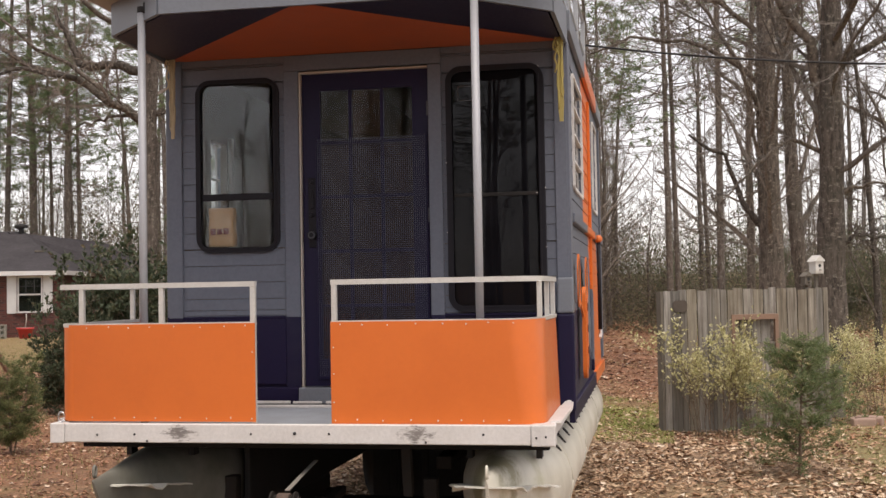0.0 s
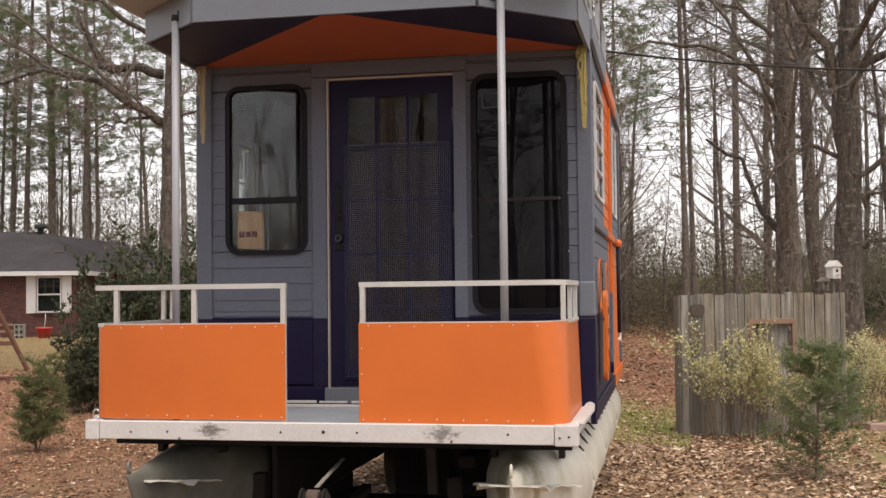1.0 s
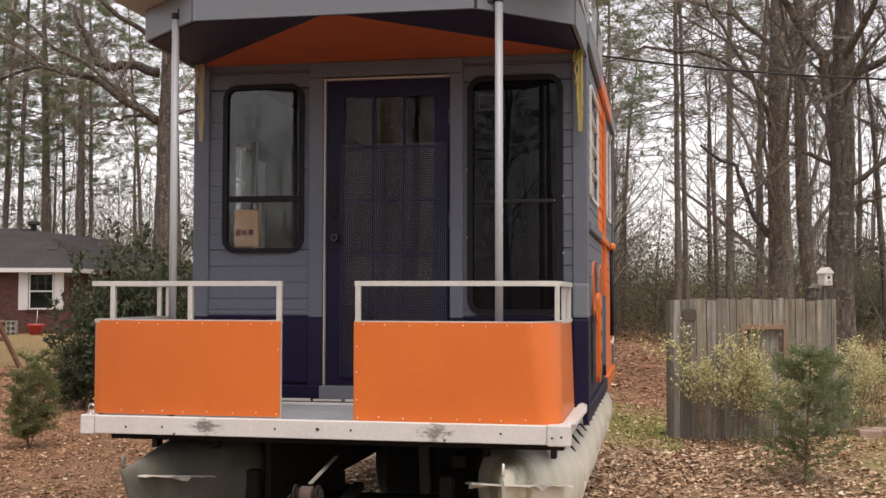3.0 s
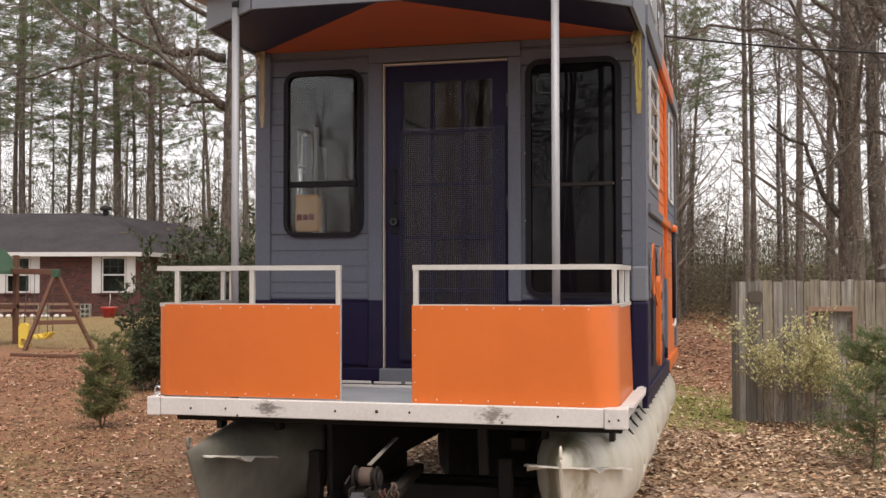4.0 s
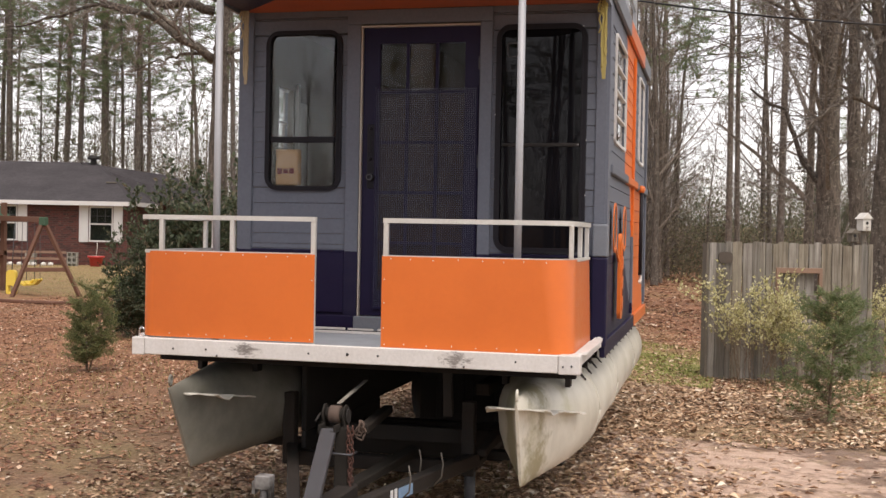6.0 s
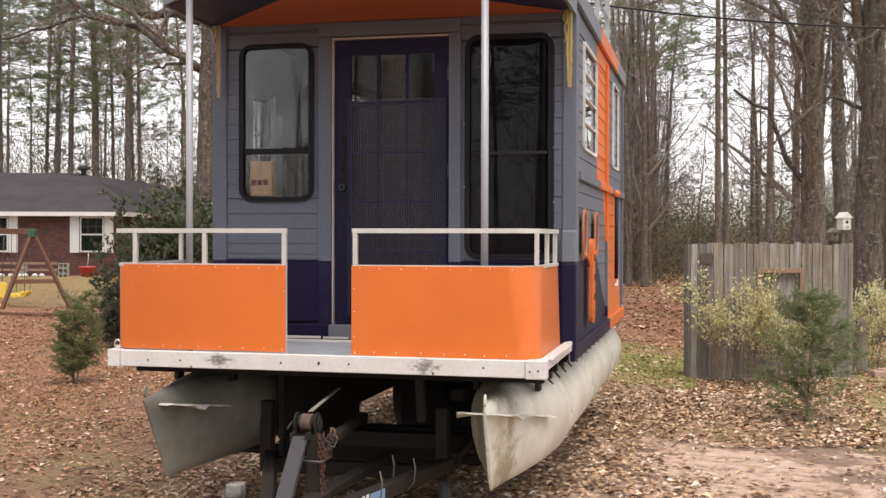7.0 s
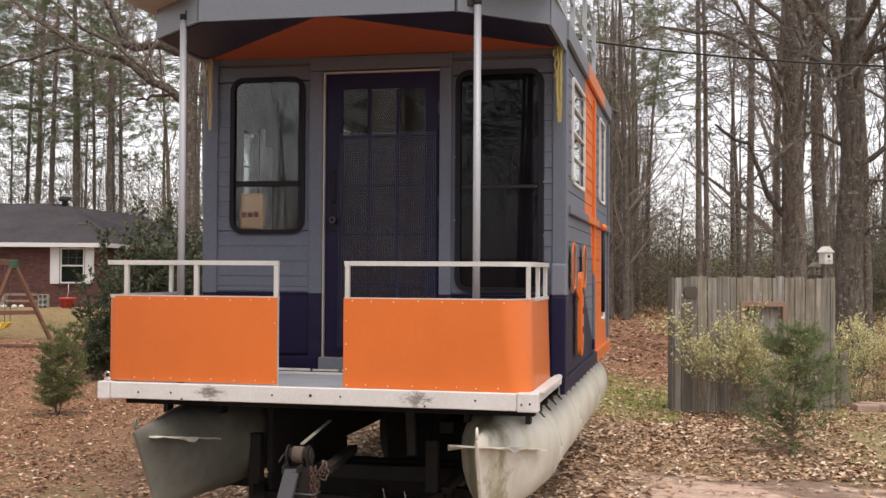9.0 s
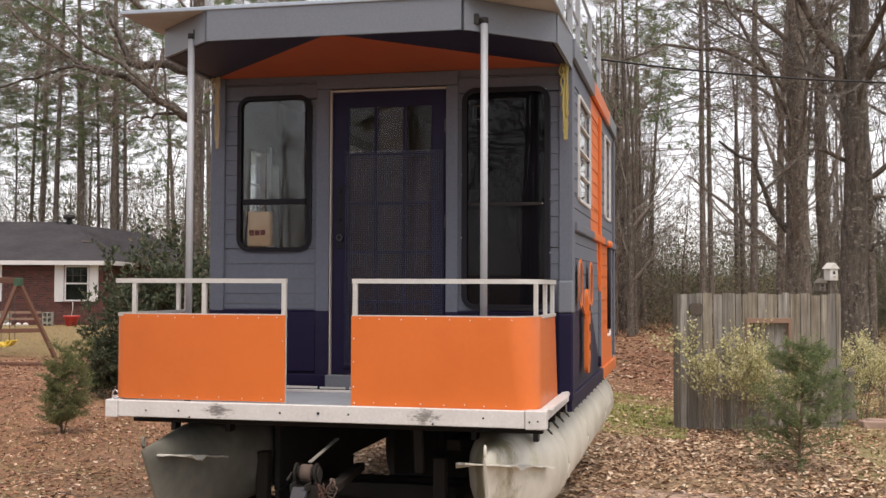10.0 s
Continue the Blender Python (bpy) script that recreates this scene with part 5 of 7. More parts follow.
for u0, u1 in zip(edges, edges[1:]):
    top = 1.803 + rf.uniform(-0.016, 0.012)
    low = -0.05 + rf.uniform(0, 0.03)
    y0 = rf.uniform(-0.006, 0.006)
    a, b = u0 + 0.005, u1 - 0.005
    spans = [(low, top)]
    if a > OPEN[0] - 0.05 and b < OPEN[1] + 0.05:
        spans = [(low, OPEN[2]), (OPEN[3], top)]
    for z0, z1 in spans:
        ear = 0.009
        loop = [(a, z0), (b, z0), (b, z1 - ear), (b - ear, z1), (a + ear, z1), (a, z1 - ear)] if z1 == top else [(a, z0), (b, z0), (b, z1), (a, z1)]
        bm = slab(loop, y0 - 0.009, y0 + 0.009)
        bm.transform(Matrix.Rotation(radians(rf.uniform(-0.4, 0.4)), 4, 'Y'))
        part("picket", bm, M_PICKET, fence)
for z in (0.40, 1.58):
    part("rail", boxes((0.0, flen, 0.022, 0.06, z - 0.045, z + 0.045)), M_PICKET, fence)
for u in (0.04, flen / 2, flen - 0.04):
    part("post", boxes((u - 0.045, u + 0.045, 0.062, 0.15, -0.05, 1.70)), M_PICKET, fence)
part("side_board", boxes((-0.036, -0.003, -0.02, 0.12, -0.05, 1.79)), M_OLDWOOD, fence, "dark edge board of the screen")
part("opening_frame", boxes((OPEN[0] - 0.05, OPEN[1] + 0.05, -0.03, 0.02, OPEN[3] - 0.005, OPEN[3] + 0.065), bevel=0.003), M_NEWWOOD, fence, "tan timber opening frame")
for u in (OPEN[0] - 0.05, OPEN[1]):
    part("opening_frame", boxes((u, u + 0.05, -0.028, 0.02, OPEN[2] - 0.27, OPEN[3] - 0.006), bevel=0.003), M_NEWWOOD, fence, "tan timber opening frame")
part("opening_bar", boxes((OPEN[0], OPEN[1], -0.016, 0.005, OPEN[2] + 0.005, OPEN[2] + 0.03)), M_PICKET, fence)
for k in range(4):
    u = OPEN[0] + 0.01 + k * 0.135
    part("picket", boxes((u, u + 0.125, 0.07, 0.085, OPEN[2] - 0.1, OPEN[3] + 0.05)), M_PICKET, fence)
part("mesh_patch", slab(rounded(0.130, 0.325, 1.525, 1.675, 0.05, 4), -0.03, -0.008), surface("dried_mud_nest", (0.085, 0.068, 0.055), 0.95, (0.05, 0.04, 0.03), 0.5, 0.6, 30), fence, "dark bird-nest pocket nailed to the fence")
M_WHITEWOOD = surface("chalky_white_wood", (0.62, 0.60, 0.56), 0.8, (0.3, 0.28, 0.25), 0.5, 0.3)


def bird_house(at, turn, w, h, mat_, label, pole):
    t = thing("bird_house", at, turn, label, "bird house", "bird houses")
    part("box", boxes((-w / 2, w / 2, -w / 2, w / 2, 0, h), bevel=0.004), mat_, t)
    gable = slab([(-w / 2 - 0.02, h), (w / 2 + 0.02, h), (0, h + w * 0.62)], -w / 2 - 0.02, w / 2 + 0.02)
    part("gable_roof", gable, mat_, t)
    part("entry_hole", slab(rounded(-0.022, 0.022, h * 0.52, h * 0.52 + 0.044, 0.0215, 5), -w / 2 - 0.004, -w / 2 - 0.001), M_RUBBER, t, "dark entry hole")
    part("perch", boxes((-0.012, 0.012, -w / 2 - 0.05, -w / 2, h * 0.25, h * 0.25 + 0.02)), mat_, t)
    part("pole", boxes((-0.02, 0.02, -0.0, 0.04, -pole, -0.001)), M_OLDWOOD, t)
    return t


bird_house((3.97, 10.5, 1.90), 32, 0.135, 0.165, M_WHITEWOOD, "white wooden bird house on a pole behind the fence", 1.95)
bird_house((3.80, 10.22, 1.745), 25, 0.10, 0.12, M_OLDWOOD, "small brown wooden bird box above the fence", 1.8)

cable = solid("overhead_cable", tube([(x, 6.35, 4.09 - 0.125 * (x - 2.5) + 0.0186 * (x - 2.5) ** 2) for x in [-5 + 0.75 * k for k in range(20)]], 0.0105, 6), M_RUBBER, "black overhead utility cable between the trees", "cable")


# brick house
def brickwork():
    m, n, l, b = shader("red_brick_wall")
    t = n.new("ShaderNodeTexBrick")
    t.inputs["Scale"].default_value = 1.0
    for k, val in (("Brick Width", 0.21), ("Row Height", 0.075), ("Mortar Size", 0.010)):
        t.inputs[k].default_value = val
    for k, c in (("Color1", (0.112, 0.029, 0.022)), ("Color2", (0.040, 0.015, 0.014)), ("Mortar", (0.08, 0.052, 0.043))):
        t.inputs[k].default_value = (*c, 1)
    xz = n.new("ShaderNodeCombineXYZ")
    sp = n.new("ShaderNodeSeparateXYZ")
    vec = coords(n)
    l.new(vec, sp.inputs[0])
    l.new(value(n, l, 'ADD', sp.outputs[0], sp.outputs[1]), xz.inputs[0])
    l.new(sp.outputs[2], xz.inputs[1])
    l.new(xz.outputs[0], t.inputs["Vector"])
    pale = steps(n, l, clouds(n, l, vec, 5.0, 5, 0.75), [(0.58, (0, 0, 0)), (0.70, (0.42, 0.42, 0.42))])
    l.new(blend(n, l, pale, t.outputs[0], (0.36, 0.25, 0.21)), b.inputs["Base Color"])
    b.inputs["Roughness"].default_value = 0.9
    return m


def shingles():
    m, n, l, b = shader("grey_brown_shingles")
    vec = coords(n)
    col = steps(n, l, clouds(n, l, vec, 0.8, 5, 0.6), [(0.3, (0.029, 0.0255, 0.029)), (0.7, (0.054, 0.048, 0.052))])
    tabs = steps(n, l, clouds(n, l, vec, 7, 3, 0.7), [(0.35, (0.82, 0.82, 0.82)), (0.65, (1.12, 1.12, 1.12))])
    l.new(blend(n, l, 1.0, col, tabs, 'MULTIPLY'), b.inputs["Base Color"])
    b.inputs["Roughness"].default_value = 0.9
    relief(n, l, b, clouds(n, l, vec, 12, 4), 0.5, 0.03)
    return m


M_BRICK, M_SHINGLE = brickwork(), shingles()
M_TRIMWHITE = surface("white_house_trim", (0.60, 0.595, 0.585), 0.6, (0.42, 0.40, 0.38), 0.3)
house = thing("brick_house", (-22.77, 34.35, 0.18), 14.5, "single-storey red brick house with a grey hipped roof", "house")
HX0, HX1, HD = -14.0, 1.92, 8.2
WINS = [(0.40, 1.35, 0.98, 2.40), (-3.40, -2.46, 0.98, 2.40), (-8.5, -7.5, 0.98, 2.40)]
part("wall", boxes(*[(a, b, 0, 0.24, c, d) for a, b, c, d in cut_rows(HX0, HX1, [-0.3, 2.50], WINS)]), M_BRICK, house, "red brick front wall")
part("wall", boxes((HX1 - 0.24, HX1, 0.241, HD, -0.3, 2.5)), M_BRICK, house, "red brick end wall")
part("wall", boxes((HX0, HX0 + 0.24, 0.241, HD, -0.3, 2.5)), M_BRICK, house)
part("wall", boxes((HX0 + 0.241, HX1 - 0.241, HD - 0.24, HD, -0.3, 2.5)), M_BRICK, house)
ov = 0.42
e0, e1, f0, f1, zt, zr = HX0 - ov, HX1 + ov, -ov, HD + ov, 2.56, 4.38
mid, run = (f0 + f1) / 2, 2.9
bm = bmesh.new()
vs = [bm.verts.new(c) for c in ((e0, f0, zt), (e1, f0, zt), (e1, f1, zt), (e0, f1, zt), (e0 + run, mid, zr), (e1 - run, mid, zr))]
for f in ((0, 1, 5, 4), (1, 2, 5), (2, 3, 4, 5), (3, 0, 4), (3, 2, 1, 0)):
    bm.faces.new([vs[i] for i in f])
roof_h = part("roof", bm, M_SHINGLE, house, "grey shingled hipped roof")
wing = bmesh.new()
wv = [wing.verts.new(c) for c in ((e1 - run - 0.6, mid - 0.3, zr - 0.02), (e1 - run + 3.1, mid + 1.2, 3.92), (e1 - 0.5, mid - 0.8, 2.58), (e1 + 2.3, mid - 0.2, 2.58), (e1 + 2.3, mid + 4.2, 2.58), (e1 - run - 0.6, mid + 4.4, 2.58))]
for f in ((0, 2, 3, 1), (1, 3, 4), (0, 1, 4, 5), (0, 5, 4, 3, 2)):
    wing.faces.new([wv[i] for i in f])
part("wing_roof", wing, M_SHINGLE, house, "grey shingled roof of the rear wing")
part("wing_wall", boxes((HX1 + 0.001, HX1 + 2.3, mid + 0.1, mid + 3.8, -0.3, 2.56)), M_BRICK, house, "red brick rear wing wall")
part("roof_vent", merge(tube([(e1 - run - 0.05, mid - 0.2, zr - 0.15), (e1 - run - 0.05, mid - 0.2, zr + 0.12)], 0.12, 12), tube([(e1 - run - 0.05, mid - 0.2, zr + 0.12), (e1 - run - 0.05, mid - 0.2, zr + 0.24), (e1 - run - 0.05, mid - 0.2, zr + 0.30)], [0.26, 0.26, 0.16], 14)), M_RUBBER, roof_h, "black mushroom roof vent")
part("roof_pipe", boxes((0.6, 1.0, 1.6, 1.72, 3.40, 3.46)), M_OLDWOOD, roof_h)
part("fascia", boxes((e0, e1, f0 - 0.03, f0, zt - 0.14, zt + 0.03)), M_TRIMWHITE, house, "white eaves board")
part("fascia", boxes((e1, e1 + 0.03, f0, f1, zt - 0.14, zt + 0.03)), M_TRIMWHITE, house, "white eaves board")
part("soffit", boxes((e0, e1, f0, 0.0, zt - 0.10, zt - 0.08)), M_TRIMWHITE, house)
M_DARKROOM = surface("dark_room_curtain", (0.032, 0.036, 0.036), 0.8)
for a, b, c, d in WINS:
    win = part("window", boxes((a, b, -0.02, 0.06, c, c + 0.06), (a, b, -0.02, 0.06, d - 0.06, d), (a, a + 0.05, -0.02, 0.06, c + 0.06, d - 0.06), (b - 0.05, b, -0.02, 0.06, c + 0.06, d - 0.06), (a + 0.05, b - 0.05, 0.0, 0.05, (c + d) / 2 - 0.03, (c + d) / 2 + 0.03)), M_TRIMWHITE, house, "white sash window")
    part("pane", boxes((a + 0.05, b - 0.05, 0.02, 0.025, c + 0.06, d - 0.06)), M_GLASS_HOUSE, win)
    part("curtain", boxes((a - 0.05, b + 0.05, 0.26, 0.28, c - 0.05, d + 0.05)), M_DARKROOM, win)
    for k in (1, 2):
        x = a + (b - a) * k / 3
        part("muntin", boxes((x - 0.012, x + 0.012, 0.0, 0.018, (c + d) / 2 + 0.03, d - 0.06)), M_STEEL_GREY, win)
    part("muntin", boxes((a + 0.05, b - 0.05, 0.0, 0.017, (c + d) / 2 + 0.31, (c + d) / 2 + 0.335)), M_STEEL_GREY, win)
    part("sill", boxes((a - 0.06, b + 0.06, -0.08, -0.021, c - 0.07, c)), M_BRICK, win)
    for u in (a - 0.39, b + 0.03):
        sh = part("shutter", boxes((u, u + 0.36, -0.045, -0.002, c - 0.02, d + 0.02), bevel=0.006), M_TRIMWHITE, house, "white louvred shutter")
        part("louvre_panel", boxes((u + 0.05, u + 0.31, -0.052, -0.046, c + 0.06, (c + d) / 2 - 0.04), (u + 0.05, u + 0.31, -0.052, -0.046, (c + d) / 2 + 0.04, d - 0.06)), M_TRIMWHITE, sh)

# block bench in front of the house
bench = thing("block_bench", (-22.0, 33.0, 0.15), 12, "concrete block and plank bench before the house", "bench")
M_BLOCK = surface("grey_concrete_block", (0.30, 0.29, 0.25), 0.95, (0.18, 0.17, 0.14), 0.5, 0.4)
for u in (-0.42, -2.05, -3.9):
    for k in range(3):
        z = k * 0.205
        part("concrete_block", boxes((u, u + 0.40, 0, 0.03, z, z + 0.195), (u, u + 0.40, 0.17, 0.20, z, z + 0.195), (u, u + 0.04, 0.03, 0.17, z, z + 0.195), (u + 0.18, u + 0.22, 0.03, 0.17, z, z + 0.195), (u + 0.36, u + 0.40, 0.03, 0.17, z, z + 0.195)) if u < -0.5 else
             boxes((u, u + 0.40, 0.03, 0.20, z, z + 0.03), (u, u + 0.40, 0.03, 0.20, z + 0.165, z + 0.195), (u, u + 0.04, 0.03, 0.20, z + 0.03, z + 0.165), (u + 0.18, u + 0.22, 0.03, 0.20, z + 0.03, z + 0.165), (u + 0.36, u + 0.40, 0.03, 0.20, z + 0.03, z + 0.165), (u + 0.04, u + 0.36, 0.17, 0.199, z + 0.03, z + 0.165)), M_BLOCK, bench)
for z in (0.30, 0.55):
    part("plank", boxes((-4.2, -0.43, -0.035, -0.002, z, z + 0.09)), M_NEWWOOD, bench)
for k in range(9):
    x = -22.9 - 0.30 * k + 0.05 * math.sin(k * 2.3)
    st = ball((0, 0, 0.06), 0.11, 8, 0.75)
    solid("white_stone", st, M_WHITEWOOD, "white edging stone beneath the block bench", "stone", "edging stones", at=pose(x, 32.6 - 0.06 * k, 0.22, 0, 0, 40 * k))
M_REDPOT = surface("red_plastic", (0.48, 0.03, 0.03), 0.4)
pot = thing("red_flower_pot", (-21.25, 33.1, 0.20), 0, "red plastic flower pot by the brick wall", "flower pot")
part("pot", tube([(0, 0, 0), (0, 0, 0.36), (0, 0, 0.37), (0, 0, 0.44)], [0.20, 0.28, 0.32, 0.32], 16), M_REDPOT, pot)
part("soil", tube([(0, 0, 0.44), (0, 0, 0.445)], 0.29, 14), M_OLDWOOD, pot)
part("dry_stem", tube([(0, 0, 0.445), (0.05, 0, 0.75), (0.02, 0.03, 0.95)], 0.015, 5), M_WHITEWOOD, pot)

# wooden play set
M_REDWOOD = surface("red_brown_playset_wood", (0.14, 0.065, 0.04), 0.75, (0.08, 0.045, 0.03), 0.4, 0.3)
M_YELLOW = surface("yellow_plastic", (0.75, 0.55, 0.08), 0.4, (0.6, 0.42, 0.08), 0.3)
M_GREENROOF = surface("green_plastic_roof", (0.030, 0.080, 0.042), 0.6, (0.06, 0.09, 0.06), 0.4)
play = thing("play_set", (-13.8, 18.2, 0.04), 0, "red-brown wooden swing set with yellow swings and a green roof", "play set")
part("leg", beam((0, 0, 1.86), (-0.50, -0.5, 0.0), 0.09, 0.09, 0.01, (1, 0, 0)), M_REDWOOD, play)
part("leg", beam((0, 0, 1.86), (0.70, 0.5, 0.0), 0.09, 0.09, 0.01, (1, 0, 0)), M_REDWOOD, play)
part("spreader", beam((-0.33, -0.33, 0.66), (0.45, 0.33, 0.66), 0.05, 0.10, 0.006), M_REDWOOD, play)
part("bracket", boxes((-0.09, 0.09, -0.08, 0.08, 1.72, 1.93), bevel=0.02), M_GREENROOF, play, "green corner bracket")
part("top_beam", beam((0.0, 0, 1.86), (-2.3, 1.2, 1.90), 0.09, 0.14, 0.01), M_REDWOOD, play)
for x, y in ((-2.0, 0.2), (-3.0, 0.2), (-2.0, 1.3), (-3.0, 1.3)):
    part("tower_post", boxes((x - 0.06, x + 0.06, y - 0.06, y + 0.06, 0.0, 2.3), bevel=0.006), M_REDWOOD, play)
part("tower_floor", boxes((-3.06, -1.94, 0.14, 1.36, 0.95, 1.05)), M_REDWOOD, play)
for z in (0.35, 0.62, 1.45):
    part("tower_board", boxes((-3.0, -2.0, 0.10, 0.135, z, z + 0.10)), M_REDWOOD, play)
part("tower_canopy", merge(slab([(-3.25, 1.86), (-1.84, 1.82), (-1.88, 1.90), (-2.14, 2.10), (-2.5, 2.46), (-2.86, 2.10)], -0.02, 1.52)), M_GREENROOF, play, "green moulded tower roof")
for x, y, z in ((-0.40, 0.21, 0.30), (-0.62, 0.32, 0.28)):
    sw = part("swing_seat", slab([(x - 0.20, z + 0.02), (x - 0.05, z - 0.05), (x + 0.08, z - 0.02), (x + 0.20, z + 0.10), (x + 0.18, z + 0.13), (x + 0.05, z + 0.02), (x - 0.06, z - 0.01), (x - 0.18, z + 0.07)], y - 0.1, y + 0.1), M_YELLOW, play, "yellow swing seat")
    for u in (-0.19, 0.19):
        part("swing_chain", tube([(x + u, y, z + 0.08), (x + u * 0.9, y, 1.82)], 0.008, 4), M_STEEL_GREY, sw)
rider = part("glider", ring(rounded(-1.22, -0.96, -0.02, 0.62, 0.11, 5), rounded(-1.16, -1.02, 0.05, 0.24, 0.05, 5), 0.30, 0.40), M_YELLOW, play, "yellow plastic glider swing")
part("glider_back", merge(boxes((-1.17, -1.01, 0.32, 0.38, 0.23, 0.33)), boxes((-1.115, -1.065, 0.32, 0.38, 0.33, 0.59))), M_YELLOW, rider)
part("glider_rod", tube([(-1.09, 0.35, 0.62), (-1.09, 0.45, 1.80)], 0.012, 5), M_STEEL_GREY, rider)
for k, (x, y, l_, a) in enumerate(((-11.3, 16.3, 2.6, 8), (-12.9, 16.2, 1.5, -6), (-10.4, 16.1, 0.5, 3))):
    log = beam((0, -l_ / 2, 0), (0, l_ / 2, 0.02), 0.10, 0.07, 0.012)
    solid("border_timber", log, M_REDWOOD if k < 2 else M_OLDWOOD, "old timber edging lying on the leaf litter", "timber", "edging timbers", at=pose(x, y, 0.05, 0, 0, 90 + a))

# old stump and a few broken stones by the fence
stump = thing("tree_stump", (4.22, 10.75, 0), 0, "dark weathered stump standing in the verge", "stump")
V, F = [], []
tube_data(V, F, [Vector((0, 0, -0.05)), Vector((0.005, 0, 0.15)), Vector((0.0, 0.01, 0.4)), Vector((0.012, 0, 0.62)), Vector((0.012, 0, 0.66))], [0.12, 0.085, 0.078, 0.07, 0.05], 12)
link_mesh("stump_wood", mesh_from("stump_wood", V, F), M_OLDWOOD, stump)
M_PINKSTONE = surface("pinkish_broken_stone", (0.36, 0.25, 0.20), 0.9, (0.2, 0.15, 0.11), 0.5, 0.5, 30)
for k, (x, y, w, d, h, a) in enumerate(((4.50, 10.45, 0.30, 0.16, 0.10, 12), (4.62, 10.62, 0.34, 0.18, 0.12, -20), (4.42, 10.70, 0.20, 0.14, 0.09, 40))):
    bm = boxes((-w / 2, w / 2, -d / 2, d / 2, -0.02, h), bevel=0.02, seg=2)
    for p in bm.verts:
        p.co += noise.noise_vector(p.co * 9 + Vector((k, 0, 0))) * 0.018
    solid("broken_stone", bm, M_PINKSTONE, "broken pinkish stone lying in the grass", "stone", "verge stones", at=pose(x, y, ground_z(x, y), 0, 0, a))

# ---- trees ----
M_BARK = bark("grey_brown_bark", (0.036, 0.029, 0.024), (0.180, 0.150, 0.126), 1.3)
M_PINEBARK = bark("pine_bark", (0.066, 0.054, 0.046), (0.225, 0.185, 0.157), 1.6)
M_TWIG = bark("bare_twig_bark", (0.105, 0.087, 0.074), (0.290, 0.248, 0.212), 2.0)
M_NEEDLE = by_piece("pine_needles", [(0.0, (0.105, 0.145, 0.075)), (0.5, (0.180, 0.238, 0.120)), (0.85, (0.245, 0.300, 0.155)), (1.0, (0.30, 0.275, 0.17))], 0.7, through_light=0.6)


def curve_path(p, d, length, segs, rng, wander, lift):
    pts = [p.copy()]
    d = d.normalized()
    for _ in range(segs):
        d = (d + Vector((rng.uniform(-1, 1), rng.uniform(-1, 1), rng.uniform(-1, 1))) * wander + Vector((0, 0, lift))).normalized()
        pts.append(pts[-1] + d * (length / segs))
    return pts


def along(pts, t):
    f = t * (len(pts) - 1)
    i = min(int(f), len(pts) - 2)
    return pts[i].lerp(pts[i + 1], f - i), (pts[i + 1] - pts[i]).normalized()


def twig_cone(V, F, p, tip, r):
    """A last fine twig: a three-sided spike."""
    o = (tip - p).orthogonal().normalized() * r
    u = (tip - p).normalized().cross(o)
    b = len(V)
    V.extend((p + o, p - o * 0.5 + u * 0.87, p - o * 0.5 - u * 0.87, tip))
    F.extend(((b, b + 1, b + 3), (b + 1, b + 2, b + 3), (b + 2, b, b + 3)))


def sprout(V, F, pts, r0, level, rng, plan):
    """Side branches of a path, level by level."""
    count, start, ratio, segs, sides, wander, lift = plan[level]
    length = sum((b - a).length for a, b in zip(pts, pts[1:]))
    for k in range(count):
        t = start + (1 - start) * (k + rng.random()) / count
        p, d = along(pts, min(t, 0.99))
        turn = rng.uniform(0, 2 * math.pi)
        o = d.orthogonal().normalized()
        o = Matrix.Rotation(turn, 3, d) @ o
        tilt = rng.uniform(0.45, 1.15)
        way = (d * math.cos(tilt) + o * math.sin(tilt)).normalized()
        size = length * ratio * rng.uniform(0.55, 1.15) * (1.15 - 0.6 * t)
        r = max(0.006, r0 * (1 - 0.75 * t) * rng.uniform(0.22, 0.42))
        if segs == 0:
            twig_cone(V, F, p, p + way * size, r)
            continue
        path = curve_path(p, way, size, segs, rng, wander, lift)
        tube_data(V, F, path, [r * (1 - 0.8 * i / segs) + 0.003 for i in range(segs + 1)], sides)
        if level + 1 < len(plan):
            sprout(V, F, path, r, level + 1, rng, plan)


TWIGGY = [(7, 0.14, 0.45, 4, 3, 0.26, 0.03), (7, 0.12, 0.52, 2, 3, 0.34, 0.01), (4, 0.2, 0.6, 0, 3, 0.3, 0.0)]
MIDDLE = [(6, 0.14, 0.45, 2, 3, 0.26, 0.03), (6, 0.12, 0.55, 1, 3, 0.3, 0.01), (2, 0.2, 0.7, 0, 3, 0.3, 0.0)]
DENSE = [(9, 0.12, 0.46, 4, 3, 0.28, 0.02), (8, 0.12, 0.52, 2, 3, 0.36, 0.0), (5, 0.2, 0.6, 0, 3, 0.3, 0.0)]
PLAIN = [(6, 0.15, 0.48, 1, 3, 0.24, 0.03), (6, 0.1, 0.6, 0, 3, 0.3, 0.02)]


